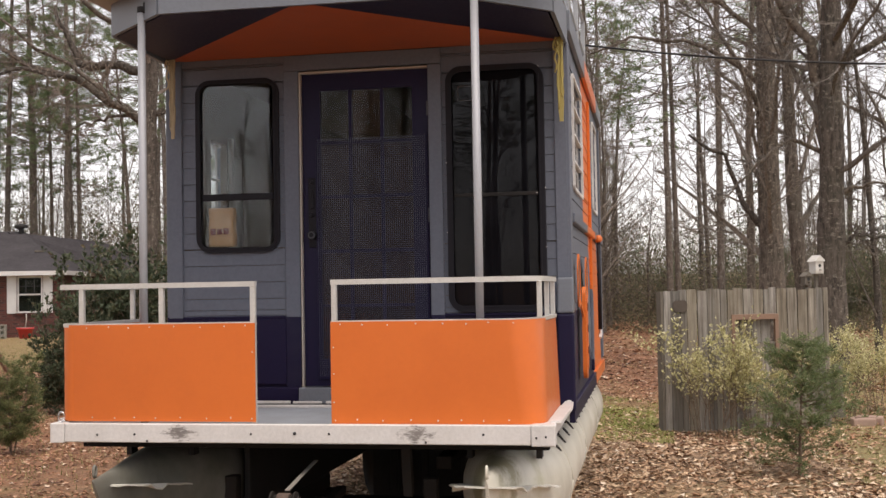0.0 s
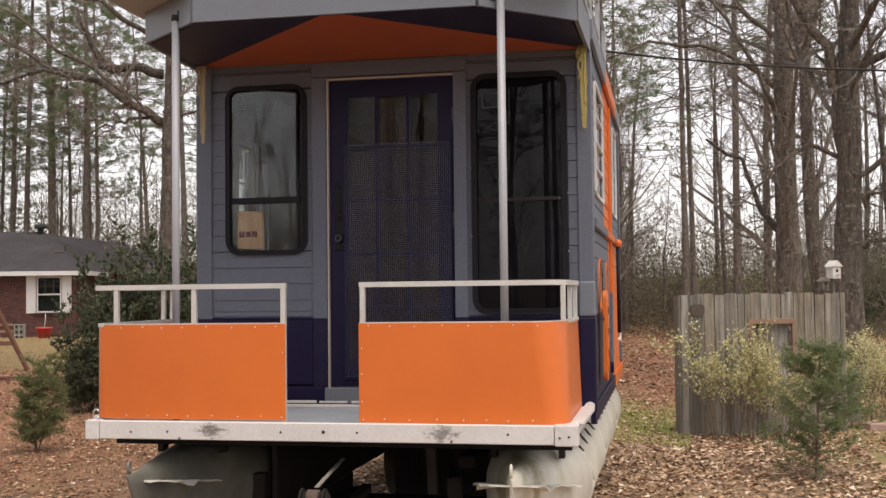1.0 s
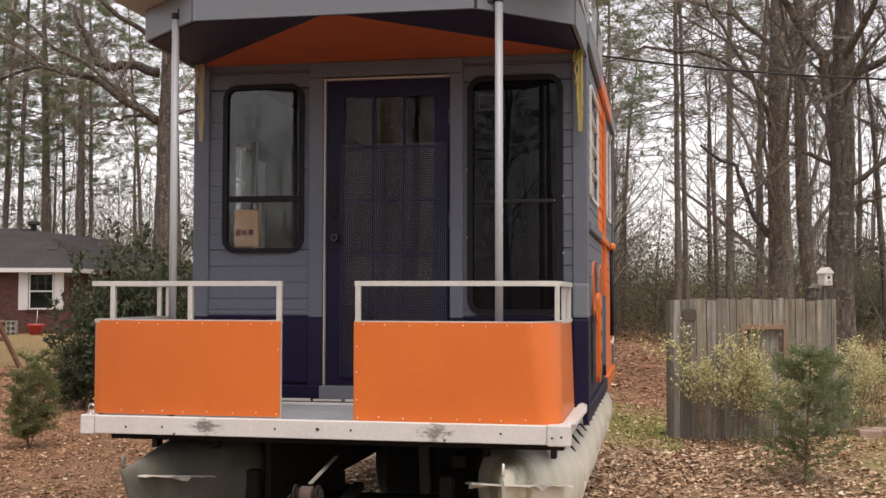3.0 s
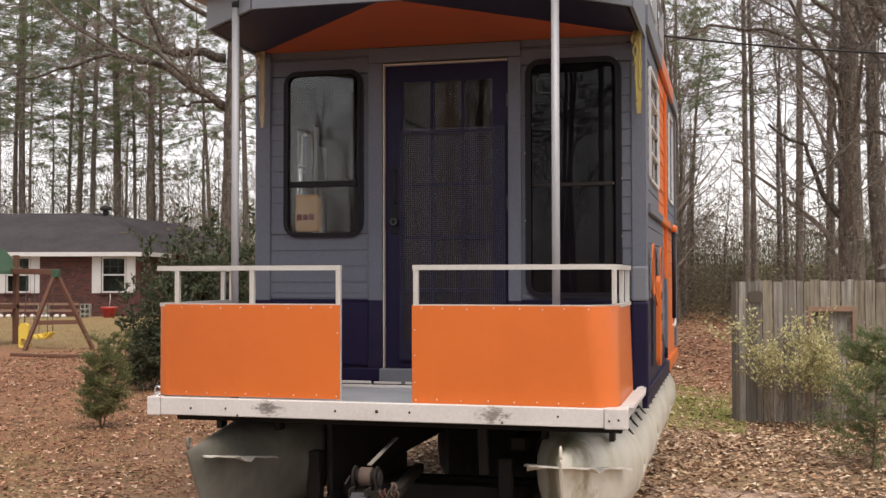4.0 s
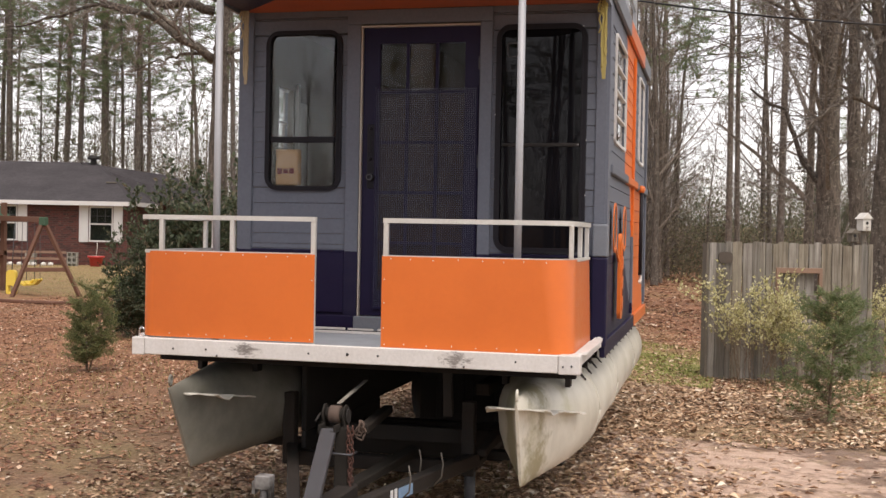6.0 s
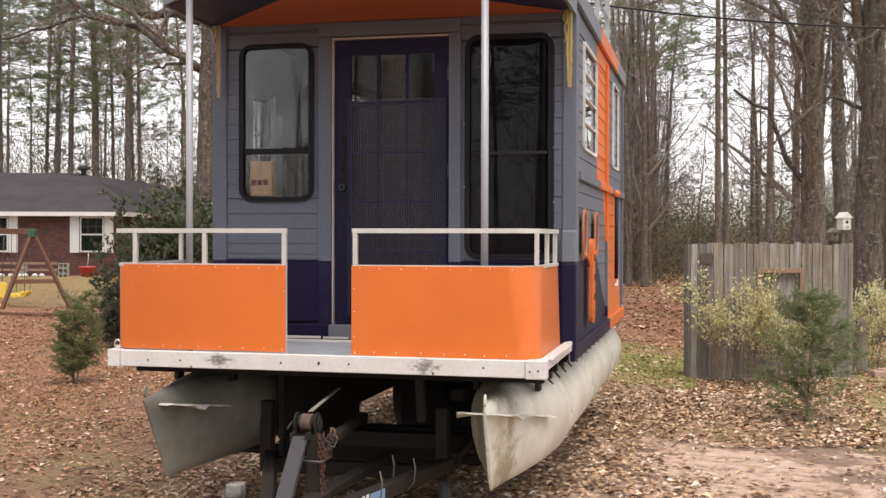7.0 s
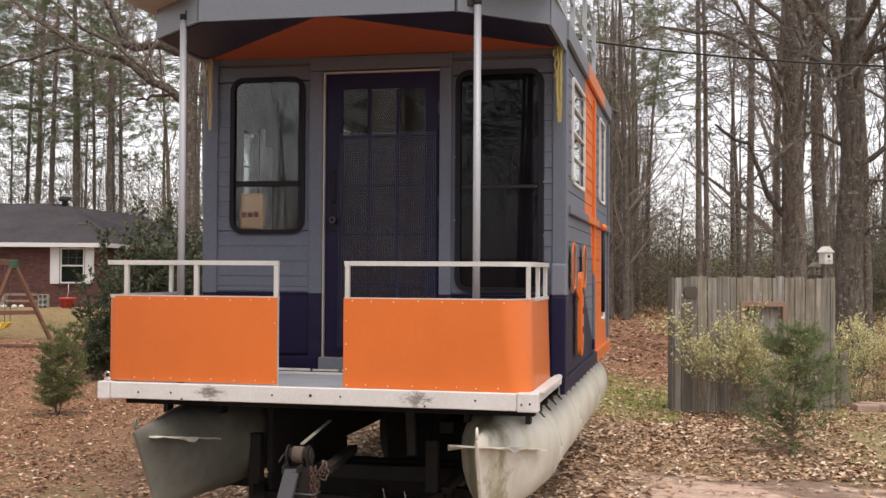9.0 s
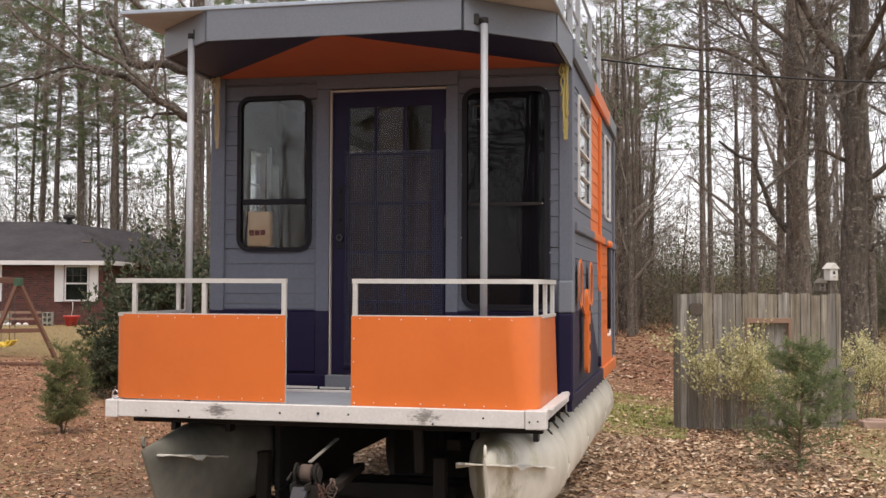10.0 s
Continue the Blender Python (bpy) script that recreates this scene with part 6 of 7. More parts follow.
def hardwood(seed, height, r, lean=0.02, first=0.16, limbs=15, label="bare grey-barked hardwood tree in the winter yard", extra=(), detail=TWIGGY):
    rng = random.Random(seed)
    tree = thing("bare_tree", (0, 0, 0), 0, label, "tree", "bare woodland trees")
    V, F = [], []
    path = curve_path(Vector((0, 0, -0.25)), Vector((rng.uniform(-lean, lean), rng.uniform(-lean, lean), 1)), height, 14, rng, 0.045, 0.05)
    fine = [along(path, i / 42)[0] for i in range(43)]
    rad = [r * (1 - 0.86 * (i / 42) ** 1.1) * (1 + 0.45 * math.exp(-i * 0.8)) * rng.uniform(0.93, 1.08) for i in range(43)]
    tube_data(V, F, fine, rad, 11)
    trunk = link_mesh("trunk", mesh_from("trunk", V, F), M_BARK, tree)
    trunk.data.polygons.foreach_set("use_smooth", [True] * len(trunk.data.polygons))
    V, F = [], []
    sprout(V, F, path, r, 0, rng, [(limbs, first, 0.30, 6, 4, 0.22, 0.06)] + detail)
    for line, rr in extra:
        pts = [Vector(q) for q in line]
        fine = [along(pts, i / 12)[0] + Vector((rng.uniform(-1, 1), rng.uniform(-1, 1), rng.uniform(-1, 1))) * 0.05 for i in range(13)]
        LV, LF = [], []
        tube_data(LV, LF, fine, [rr * (1 - 0.7 * i / 12) for i in range(13)], 8)
        limb = link_mesh("limb", mesh_from("limb", LV, LF), M_BARK, tree)
        limb.data.polygons.foreach_set("use_smooth", [True] * len(limb.data.polygons))
        sprout(V, F, fine, rr, 0, rng, [(11, 0.15, 0.34, 5, 4, 0.26, -0.01), (7, 0.15, 0.45, 3, 3, 0.34, 0.0), (5, 0.15, 0.5, 2, 3, 0.34, 0.0), (3, 0.2, 0.6, 0, 3, 0.3, 0.0)])
    link_mesh("crown", mesh_from("crown", V, F), M_TWIG, tree, kind="stuff")
    return tree


def pine(seed, height, r, crown=0.28, boughs=34, label="tall pine with a sparse green crown", tuft=17, thin=1.15):
    rng = random.Random(seed)
    tree = thing("pine_tree", (0, 0, 0), 0, label, "tree", "tall pines")
    V, F = [], []
    path = curve_path(Vector((0, 0, -0.25)), Vector((rng.uniform(-0.03, 0.03), rng.uniform(-0.03, 0.03), 1)), height, 12, rng, 0.018, 0.05)
    tube_data(V, F, path, [r * (1.2 if i == 0 else 1.0) * (1 - 0.75 * i / 12) for i in range(13)], 10)
    trunk = link_mesh("trunk", mesh_from("trunk", V, F), M_PINEBARK, tree)
    trunk.data.polygons.foreach_set("use_smooth", [True] * len(trunk.data.polygons))
    V, F, NV, NF = [], [], [], []
    for k in range(boughs):
        t = crown + (0.98 - crown) * ((k + rng.random()) / boughs) ** 1.25
        p, d = along(path, t)
        a = rng.uniform(0, 2 * math.pi)
        bare = t < crown + 0.10 and rng.random() < 0.5
        size = (0.9 + 3.1 * math.sin(math.pi * min(1, 0.25 + 0.85 * (t - crown) / (1 - crown)))) * rng.uniform(0.55, 1.25)
        line = curve_path(p, Vector((math.cos(a), math.sin(a), rng.uniform(-0.2, 0.3))), size, 5, rng, 0.13, 0.02)
        tube_data(V, F, line, [0.030 * (1 - 0.8 * i / 5) * (1.1 - t * 0.5) + 0.004 for i in range(6)], 3)
        for j in range(5):
            q, dd = along(line, rng.uniform(0.35, 0.98))
            w = (dd + Vector((rng.uniform(-1, 1), rng.uniform(-1, 1), rng.uniform(-0.25, 0.45))) * 0.9).normalized()
            tip = q + w * size * rng.uniform(0.2, 0.45)
            twig_cone(V, F, q, tip, 0.009)
            if bare:
                if j < 3:
                    twig_cone(V, F, q.lerp(tip, 0.5), tip + Vector((rng.uniform(-1, 1), rng.uniform(-1, 1), rng.uniform(-1, 1))) * 0.35, 0.006)
                continue
            for s in range(2):
                c = q.lerp(tip, rng.uniform(0.55, 1.05))
                for _ in range(round(tuft * 1.55)):
                    nd = (w * 0.7 + Vector((rng.uniform(-1, 1), rng.uniform(-1, 1), rng.uniform(-0.6, 0.8)))).normalized()
                    side = nd.orthogonal().normalized() * rng.uniform(0.006, 0.012) * thin
                    c2 = c + Vector((rng.uniform(-1, 1), rng.uniform(-1, 1), rng.uniform(-0.7, 0.7))) * 0.13
                    end = c2 + nd * rng.uniform(0.16, 0.36)
                    b0 = len(NV)
                    NV.extend((c2 - side, c2 + side, end))
                    NF.append((b0, b0 + 1, b0 + 2))
    link_mesh("branching", mesh_from("branching", V, F), M_TWIG, tree, kind="stuff")
    link_mesh("foliage", mesh_from("foliage", NV, NF), M_NEEDLE, tree, "green needle tufts", "stuff")
    return tree


def stand(proto, x, y, turn, size=1.0):
    z = ground_z(x, y)
    return copy_thing(proto, pose(x, y, z, 0, 0, turn) @ Matrix.Diagonal((size, size, size, 1)))


def put(proto, x, y, turn, size=1.0):
    proto.scale = (size, size, size)
    proto.matrix_basis = pose(x, y, ground_z(x, y), 0, 0, turn) @ Matrix.Diagonal((size, size, size, 1))


# prototypes stand at their own places in the wood
LIMB_L = [([(0, 0, 5.9), (-0.12, -0.3, 6.05), (-0.51, -0.5, 6.27), (-0.95, -0.5, 6.61), (-1.46, -0.5, 6.89), (-2.42, -0.5, 7.15), (-3.23, -0.5, 7.61), (-4.31, -0.5, 8.34), (-5.06, -0.5, 9.12)], 0.12),
          ([(0, 0, 7.1), (-0.6, -0.2, 7.22), (-1.45, -0.2, 7.25), (-1.74, -0.2, 7.8), (-1.98, -0.2, 8.24), (-2.14, -0.2, 8.75)], 0.13),
          ([(0, 0, 5.9), (-0.37, -0.8, 6.22), (-0.81, -0.8, 6.72), (-1.57, -0.8, 7.2), (-2.34, -0.8, 7.63), (-3.44, -0.8, 8.53), (-4.24, -0.8, 9.0)], 0.075),
          ([(0, 0, 6.0), (-0.64, -0.5, 5.93), (-0.94, -0.5, 5.82), (-1.4, -0.5, 5.78), (-1.78, -0.5, 5.54)], 0.045),
          ([(-1.46, -0.5, 6.89), (-2.14, -0.8, 7.04), (-2.84, -1.0, 7.11), (-3.3, -1.0, 6.99), (-4.23, -1.0, 6.74), (-5.18, -1.0, 6.63)], 0.06),
          ([(0, 0, 7.8), (-1.0, -1.2, 8.6), (-2.6, -2.0, 8.9), (-4.4, -2.4, 8.8), (-6.0, -2.6, 8.4)], 0.07),
          ([(0, 0, 6.2), (0.5, -0.2, 6.0), (1.2, -0.2, 6.2)], 0.06)]
big_left = hardwood(11, 17, 0.24, 0.01, 0.36, 12, "large bare tree with long low limbs behind the boat", LIMB_L)
put(big_left, -10.12, 19.7, 0)
LIMB_R = [([(0, 0, 4.6), (-0.1, -0.1, 5.6), (-0.3, -0.2, 6.6), (-0.9, -0.3, 7.5), (-1.6, -0.4, 8.4)], 0.15),
          ([(0, 0, 5.6), (0.35, -0.1, 6.2), (0.9, -0.2, 6.45), (1.8, -0.2, 6.9)], 0.12),
          ([(0, 0, 3.6), (0.5, -0.1, 3.75), (1.3, -0.2, 3.9)], 0.05), ([(0, 0, 2.7), (0.6, -0.1, 2.85), (1.4, -0.2, 2.9)], 0.045),
          ([(0, 0, 4.4), (-0.7, -0.5, 4.7), (-1.4, -0.9, 4.2), (-2.0, -1.2, 3.5)], 0.05)]
big_right = hardwood(12, 16, 0.29, 0.01, 0.26, 20, "large rough-barked tree behind the fence screen", LIMB_R, DENSE)
put(big_right, 5.10, 16.9, 0)
oak = hardwood(13, 16, 0.32, 0.03, 0.14, 20, extra=[([(0, 0, 2.9), (-0.3, 0, 3.4), (-0.7, 0, 4.0), (-1.0, 0, 4.9), (-1.8, 0, 5.4)], 0.09),
                                                   ([(0, 0, 6.2), (-0.8, -0.2, 7.0), (-1.8, -0.3, 7.5), (-3.0, -0.3, 7.6), (-3.9, -0.4, 7.3)], 0.065),
                                                   ([(0, 0, 7.4), (-1.0, 0.3, 8.4), (-2.2, 0.4, 8.9), (-3.8, 0.5, 9.3)], 0.065), ([(0, 0, 5.4), (-0.5, -0.6, 6.4), (-1.3, -0.8, 7.9), (-2.0, -0.8, 9.2)], 0.07)], detail=DENSE)
put(oak, 4.45, 20.5, 0)
oak_b = hardwood(14, 15, 0.22, 0.05, 0.16, 16, detail=MIDDLE)
put(oak_b, 5.62, 23.5, 40)
slim = hardwood(15, 15, 0.13, 0.03, 0.2, 14, "slim bare tree in the winter wood", detail=MIDDLE)
put(slim, 4.36, 26.0, 10)
slim_b = hardwood(16, 13, 0.11, 0.06, 0.10, 15, "slim bare tree in the winter wood", detail=MIDDLE)
put(slim_b, 5.3, 30.0, 200)
whip = hardwood(17, 9, 0.055, 0.08, 0.12, 14, "thin bare sapling in the undergrowth", detail=MIDDLE)
put(whip, 1.57, 50.0, 0)
pole_pine = pine(21, 24, 0.135, 0.38, 62, "straight pine trunk rising out of view", 9, 1.8)
put(pole_pine, 2.52, 38.0, 0)
pine_a = pine(22, 23, 0.175, 0.36, 66)
put(pine_a, -26.47, 45.62, 30, 1.1)
pine_b = pine(23, 22, 0.15, 0.36, 60)
put(pine_b, -29.39, 45.07, 90, 1.1)
pine_c = pine(24, 24, 0.16, 0.38, 66)
put(pine_c, -28.75, 46.62, 200, 1.05)

for proto, x, y, turn, size in ((pole_pine, 2.87, 40, 80, 0.95), (pole_pine, 4.26, 36.9, 200, 1.12), (slim, 4.24, 45, 100, 1.0),
                                (slim, 7.46, 30, 160, 1.0), (slim_b, 7.3, 24, 20, 0.9), (oak, 9.9, 34, 130, 1.0), (slim_b, -0.72, 36, 60, 1.0), (slim, -0.83, 42, 30, 0.9),
                                (slim_b, -0.98, 50, 130, 1.1), (slim, -0.04, 38, 220, 0.85), (slim_b, -0.05, 45, 300, 1.0), (slim, -0.11, 55, 10, 1.1), 
                                (slim, 4.11, 50, 50, 1.1), 
                                (whip, -9.6, 22.5, 0, 1.2), (pine_a, -26.44, 46.77, 140, 0.72), (pine_b, -33.7, 49.4, 20, 0.8), (slim_b, -21.13, 41.63, 70, 1.15),
                                (pine_c, -31.12, 46.34, 310, 1.0), (pine_a, -37.5, 51, 250, 1.1), (pine_b, -31.8, 43, 160, 1.1), (pine_c, -38, 51, 40, 1.0), (pine_a, -32.1, 41, 80, 0.9),
                                (pine_b, -37.9, 47, 0, 1.1), (pine_c, -28.4, 47.9, 120, 0.72), (pine_b, -19.0, 41, 210, 0.9), (pine_c, -17.3, 44, 20, 0.9), (slim_b, -13.0, 33, 190, 1.0)):
    stand(proto, x, y, turn, size)

# plainer trees for the wood further off
far_slim = hardwood(61, 15, 0.13, 0.03, 0.14, 16, "slim bare tree deep in the wood", (), PLAIN)
put(far_slim, -6.0, 58, 0)
far_oak = hardwood(62, 16, 0.19, 0.04, 0.12, 17, "bare tree deep in the wood", (), PLAIN)
put(far_oak, 12.0, 58, 0)
far_pine = pine(63, 22, 0.15, 0.40, 54, "tall pine deep in the wood", 6, 2.8)
put(far_pine, -24.0, 66, 0)

# the wood all round, thicker to the back
rw = random.Random(77)
kinds = [far_oak, far_slim, far_slim, far_slim, far_oak, whip, whip, pole_pine, far_pine]
left_kinds = [far_pine, far_pine, far_pine, far_slim, far_oak, pole_pine]
placed = 0
while placed < 76:
    ang, dist = rw.uniform(-52, 24), rw.uniform(40, 92)
    x, y = 2 + dist * math.sin(radians(ang)), -6 + dist * math.cos(radians(ang))
    if -33 < x < -17 and 30 < y < 47:
        continue
    if -26 < ang < -8 and dist < 62 and rw.random() < 0.5:
        continue
    if -2.0 < ang < 0.6 or 1.75 < ang < 2.2 or (0.6 < ang < 5.4 and rw.random() < 0.75):
        continue
    if ang < -12 and rw.random() < 0.55:
        continue
    if ang > -4 and dist < 80 and rw.random() < 0.82:
        continue
    kind, turn, size = rw.choice(left_kinds if ang < -14 else kinds), rw.uniform(0, 360), rw.uniform(0.75, 1.15)
    placed += 1
    if not (x < -12 and y < 43):        # the house and its yard stay clear
        stand(kind, x, y, turn, size)
rs = random.Random(33)
for k in range(16):                     # the close-grown stand beside the boat's far end
    ang, dist = rs.uniform(-4.9, -2.0), rs.uniform(38, 66)
    stand(rs.choice([far_slim, far_slim, whip, slim_b, pole_pine]), 2 + dist * math.sin(radians(ang)), -6 + dist * math.cos(radians(ang)), rs.uniform(0, 360), rs.uniform(0.7, 1.05))
for ang, dist, turn, size in ((-4.5, 52, 10, 0.9), (-3.8, 57, 120, 1.0), (-3.0, 50, 220, 0.85), (-2.5, 60, 300, 1.0), (-4.1, 64, 70, 1.05)):
    stand(far_pine if dist > 58 else far_oak, 2 + dist * math.sin(radians(ang)), -6 + dist * math.cos(radians(ang)), turn, size)
# the trees across the drive, which the porch windows mirror
for proto, x, y, turn, size in ((whip, -18.9, -42, 20, 1.2), (whip, -17.2, -44, 90, 1.3), (whip, -15.4, -45, 160, 1.1), (slim_b, -14.2, -39, 10, 0.7), (whip, -20.3, -50, 250, 1.4), (whip, -18.4, -54, 300, 1.4),
                                (slim, -12.2, -36, 40, 0.95), (slim_b, -10.6, -41, 130, 1.1), (pole_pine, -8.4, -33, 0, 0.8), (oak_b, -6.9, -30, 220, 0.85), (far_pine, -5.2, -40, 60, 0.85), (slim, -4.1, -34, 310, 1.0),
                                (far_pine, -8.0, -46, 200, 0.9), (pole_pine, -2.6, -38, 100, 0.9), (far_oak, -12.5, -52, 0, 0.9), (far_oak, -23.5, -46, 0, 0.7)):
    stand(proto, x, y, turn, size)
placed = 0
while placed < 12:                      # unseen, behind and beside the viewer: added to block light and be mirrored
    ang, dist = rw.uniform(60, 300), rw.uniform(24, 55)
    x, y = 2 + dist * math.sin(radians(ang)), -6 + dist * math.cos(radians(ang))
    if abs(x) < 4 and abs(y) < 9:
        continue
    stand(rw.choice([far_oak, far_slim, far_slim]), x, y, rw.uniform(0, 360), rw.uniform(0.7, 1.05))
    placed += 1

# the far wood, too dense to count: trunks and twigs in one mesh
V, F = [], []
rv = random.Random(5)
for k in range(210):
    ang, dist = rv.uniform(-56, 30), rv.uniform(70, 150)
    if -40 < ang < -13 and k % 2:
        continue
    x, y = 2 + dist * math.sin(radians(ang)), -6 + dist * math.cos(radians(ang))
    h, r = rv.uniform(9, 19) * (0.3 if -2.0 < ang < 0.8 else 0.6 if 0.8 < ang < 5.2 else 1), rv.uniform(0.05, 0.14)
    line = curve_path(Vector((x, y, ground_z(x, y) - 0.3)), Vector((rv.uniform(-0.05, 0.05), 0, 1)), h, 5, rv, 0.03, 0.03)
    tube_data(V, F, line, [r * (1 - 0.15 * i) for i in range(6)], 5)
    sprout(V, F, line, r, 0, rv, [(12, 0.10, 0.28, 2, 3, 0.2, 0.06), (5, 0.2, 0.5, 1, 3, 0.25, 0.02)])
far_wood = link_mesh("far_wood", mesh_from("far_wood", V, F), M_TWIG)
tagged(far_wood, "dense bare winter wood in the distance", "woods", kind="stuff")


def thicket(name, label, count, angles, depth, tall, size, material, seed):
    """A distant mass of brush and young pines: loose leaf shapes in clumps with an uneven top."""
    g = np.random.default_rng(seed)
    ang = np.radians(g.uniform(angles[0], angles[1], count))
    dist = g.uniform(depth[0], depth[1], count)
    clump = np.sin(np.degrees(ang) * 1.9 + dist * 0.31) * np.cos(np.degrees(ang) * 0.83 - dist * 0.17) * 0.5 + 0.5
    top = tall[0] + (tall[1] - tall[0]) * (clump ** 1.5 + 0.25 * np.sin(np.degrees(ang) * 7.3 + dist))
    up = top * g.uniform(0, 1, count) ** 1.25
    keep = (up > 0) & (g.uniform(0, 1, count) < 0.35 + 0.65 * clump)
    ang, dist, up = ang[keep], dist[keep], up[keep]
    x, y = 2 + dist * np.sin(ang), -6 + dist * np.cos(ang)
    base = np.array([ground_z(a, b) for a, b in zip(x, y)])
    c = np.stack([x, y, base + up], 1)
    n = len(c)
    d = g.normal(size=(n, 3))
    d[:, 2] = np.abs(d[:, 2]) * 0.8 + 0.2
    d /= np.linalg.norm(d, axis=1)[:, None]
    e = np.cross(d, g.normal(size=(n, 3)))
    e /= np.linalg.norm(e, axis=1)[:, None]
    s = g.uniform(size[0], size[1], n)[:, None]
    w = s * g.uniform(0.12, 0.32, n)[:, None]
    V = np.stack([c - d * s / 2, c + e * w, c + d * s / 2, c - e * w], 1).reshape(-1, 3)
    F = np.arange(4 * n).reshape(-1, 4)
    ob = link_mesh(name, mesh_from(name, V.tolist(), F.tolist()), material)
    return tagged(ob, label, "woods", kind="stuff")


def twig_haze(name, label, count, angles, depth, tall, length, width, seed):
    """Bare saplings and briars too fine and many to count: slender spikes, thinner towards the top."""
    g = np.random.default_rng(seed)
    ang = np.radians(g.uniform(angles[0], angles[1], count))
    dist = g.uniform(depth[0], depth[1], count)
    clump = np.sin(np.degrees(ang) * 2.3 + dist * 0.4) * np.cos(np.degrees(ang) * 1.1 - dist * 0.23) * 0.5 + 0.5
    up = tall * (0.45 + 0.55 * clump) * g.uniform(0, 1, count) ** 1.35
    x, y = 2 + dist * np.sin(ang), -6 + dist * np.cos(ang)
    c = np.stack([x, y, np.array([ground_z(a, b) for a, b in zip(x, y)]) + up], 1)
    d = g.normal(size=(count, 3)) * 0.42
    d[:, 2] = np.abs(d[:, 2]) + 0.55
    d /= np.linalg.norm(d, axis=1)[:, None]
    e = np.cross(d, g.normal(size=(count, 3)))
    e /= np.linalg.norm(e, axis=1)[:, None]
    s = g.uniform(length[0], length[1], count)[:, None]
    w = g.uniform(width[0], width[1], count)[:, None]
    V = np.stack([c - e * w, c + e * w, c + d * s], 1).reshape(-1, 3)
    ob = link_mesh(name, mesh_from(name, V.tolist(), np.arange(3 * count).reshape(-1, 3).tolist()), M_FARTWIG)
    return tagged(ob, label, "woods", kind="stuff")


M_FARTWIG = by_piece("far_bare_twigs", [(0.0, (0.07, 0.057, 0.047)), (0.5, (0.135, 0.112, 0.09)), (1.0, (0.22, 0.18, 0.142))], 0.95)
M_FARBROWN = by_piece("far_brown_brush", [(0.0, (0.12, 0.10, 0.075)), (0.5, (0.20, 0.168, 0.12)), (0.8, (0.19, 0.19, 0.108)), (1.0, (0.29, 0.235, 0.17))], 0.9, through_light=0.5)
M_FARGREEN = by_piece("far_pine_green", [(0.0, (0.078, 0.094, 0.056)), (0.6, (0.128, 0.147, 0.088)), (1.0, (0.215, 0.205, 0.132))], 0.9, through_light=0.5)
thicket("far_brush", "tangled brown winter brush far behind the yard", 130000, (-40, 26), (60, 100), (2.4, 6.0), (0.06, 0.20), M_FARBROWN, 61)
thicket("wood_edge_brush", "low tangled brown brush at the wood's edge", 42000, (-4, 14), (46, 66), (1.5, 4.2), (0.05, 0.20), M_FARBROWN, 73)
thicket("far_young_pines", "young green pines far behind the yard", 120000, (-2, 20), (56, 95), (3.8, 6.6), (0.06, 0.20), M_FARGREEN, 62)
thicket("far_left_pines", "young green pines behind the brick house", 70000, (-40, -12), (56, 95), (3.0, 7.0), (0.07, 0.20), M_FARGREEN, 63)
twig_haze("bare_thicket", "bare brown saplings and briars standing in the wood", 16000, (-8, 20), (56, 95), 8.0, (0.5, 2.2), (0.007, 0.018), 64)
twig_haze("bare_thicket", "bare saplings and briars behind the brick house", 26000, (-44, -14), (56, 92), 11.0, (0.5, 2.2), (0.007, 0.018), 65)
twig_haze("dense_sapling_stand", "dense dark stand of saplings behind the boat", 4500, (-7, -2.5), (42, 66), 8.0, (0.6, 2.4), (0.010, 0.022), 66)
# out of view, added to block low light; the second sector also shows mirrored
thicket("wood_across_drive", "unseen winter wood added behind the viewer to cut low light", 9000, (95, 183), (40, 62), (8.0, 13.0), (0.3, 0.8), M_FARBROWN, 67)
thicket("wood_across_drive", "unseen winter wood added behind the viewer to cut low light", 110000, (184, 203.5), (44, 66), (8.0, 13.0), (0.05, 0.15), M_FARBROWN, 70)
# also out of view, added to block low light from the left
thicket("wood_beyond_lawn", "unseen winter wood added beside the viewer to cut low light", 7000, (216, 265), (40, 62), (7.0, 12.0), (0.3, 0.8), M_FARBROWN, 68)
thicket("low_brush", "low brown brush across the drive", 22000, (203, 217), (50, 66), (4.0, 7.0), (0.09, 0.26), M_FARBROWN, 69)
twig_haze("bare_thicket", "bare saplings across the drive", 6000, (202, 217), (44, 62), 8.0, (0.5, 1.8), (0.006, 0.014), 71)
thicket("far_left_brush", "tall brown brush and saplings behind the brick house", 150000, (-42, -14), (56, 80), (4.2, 9.0), (0.06, 0.17), M_FARBROWN, 72)

# ---- shrubs and undergrowth ----
def leaf(V, F, c, way, size, rng, width=0.5, fold=0.25):
    """A pointed leaf of two faces, folded along its rib."""
    way = way.normalized()
    side = way.orthogonal().normalized()
    side = Matrix.Rotation(rng.uniform(0, 2 * math.pi), 3, way) @ side
    up = way.cross(side)
    b = len(V)
    V.extend((c, c + way * size * 0.5 + side * size * width * 0.5 + up * size * fold * 0.5, c + way * size, c + way * size * 0.5 - side * size * width * 0.5 + up * size * fold * 0.5))
    F.extend(((b, b + 1, b + 2), (b, b + 2, b + 3)))


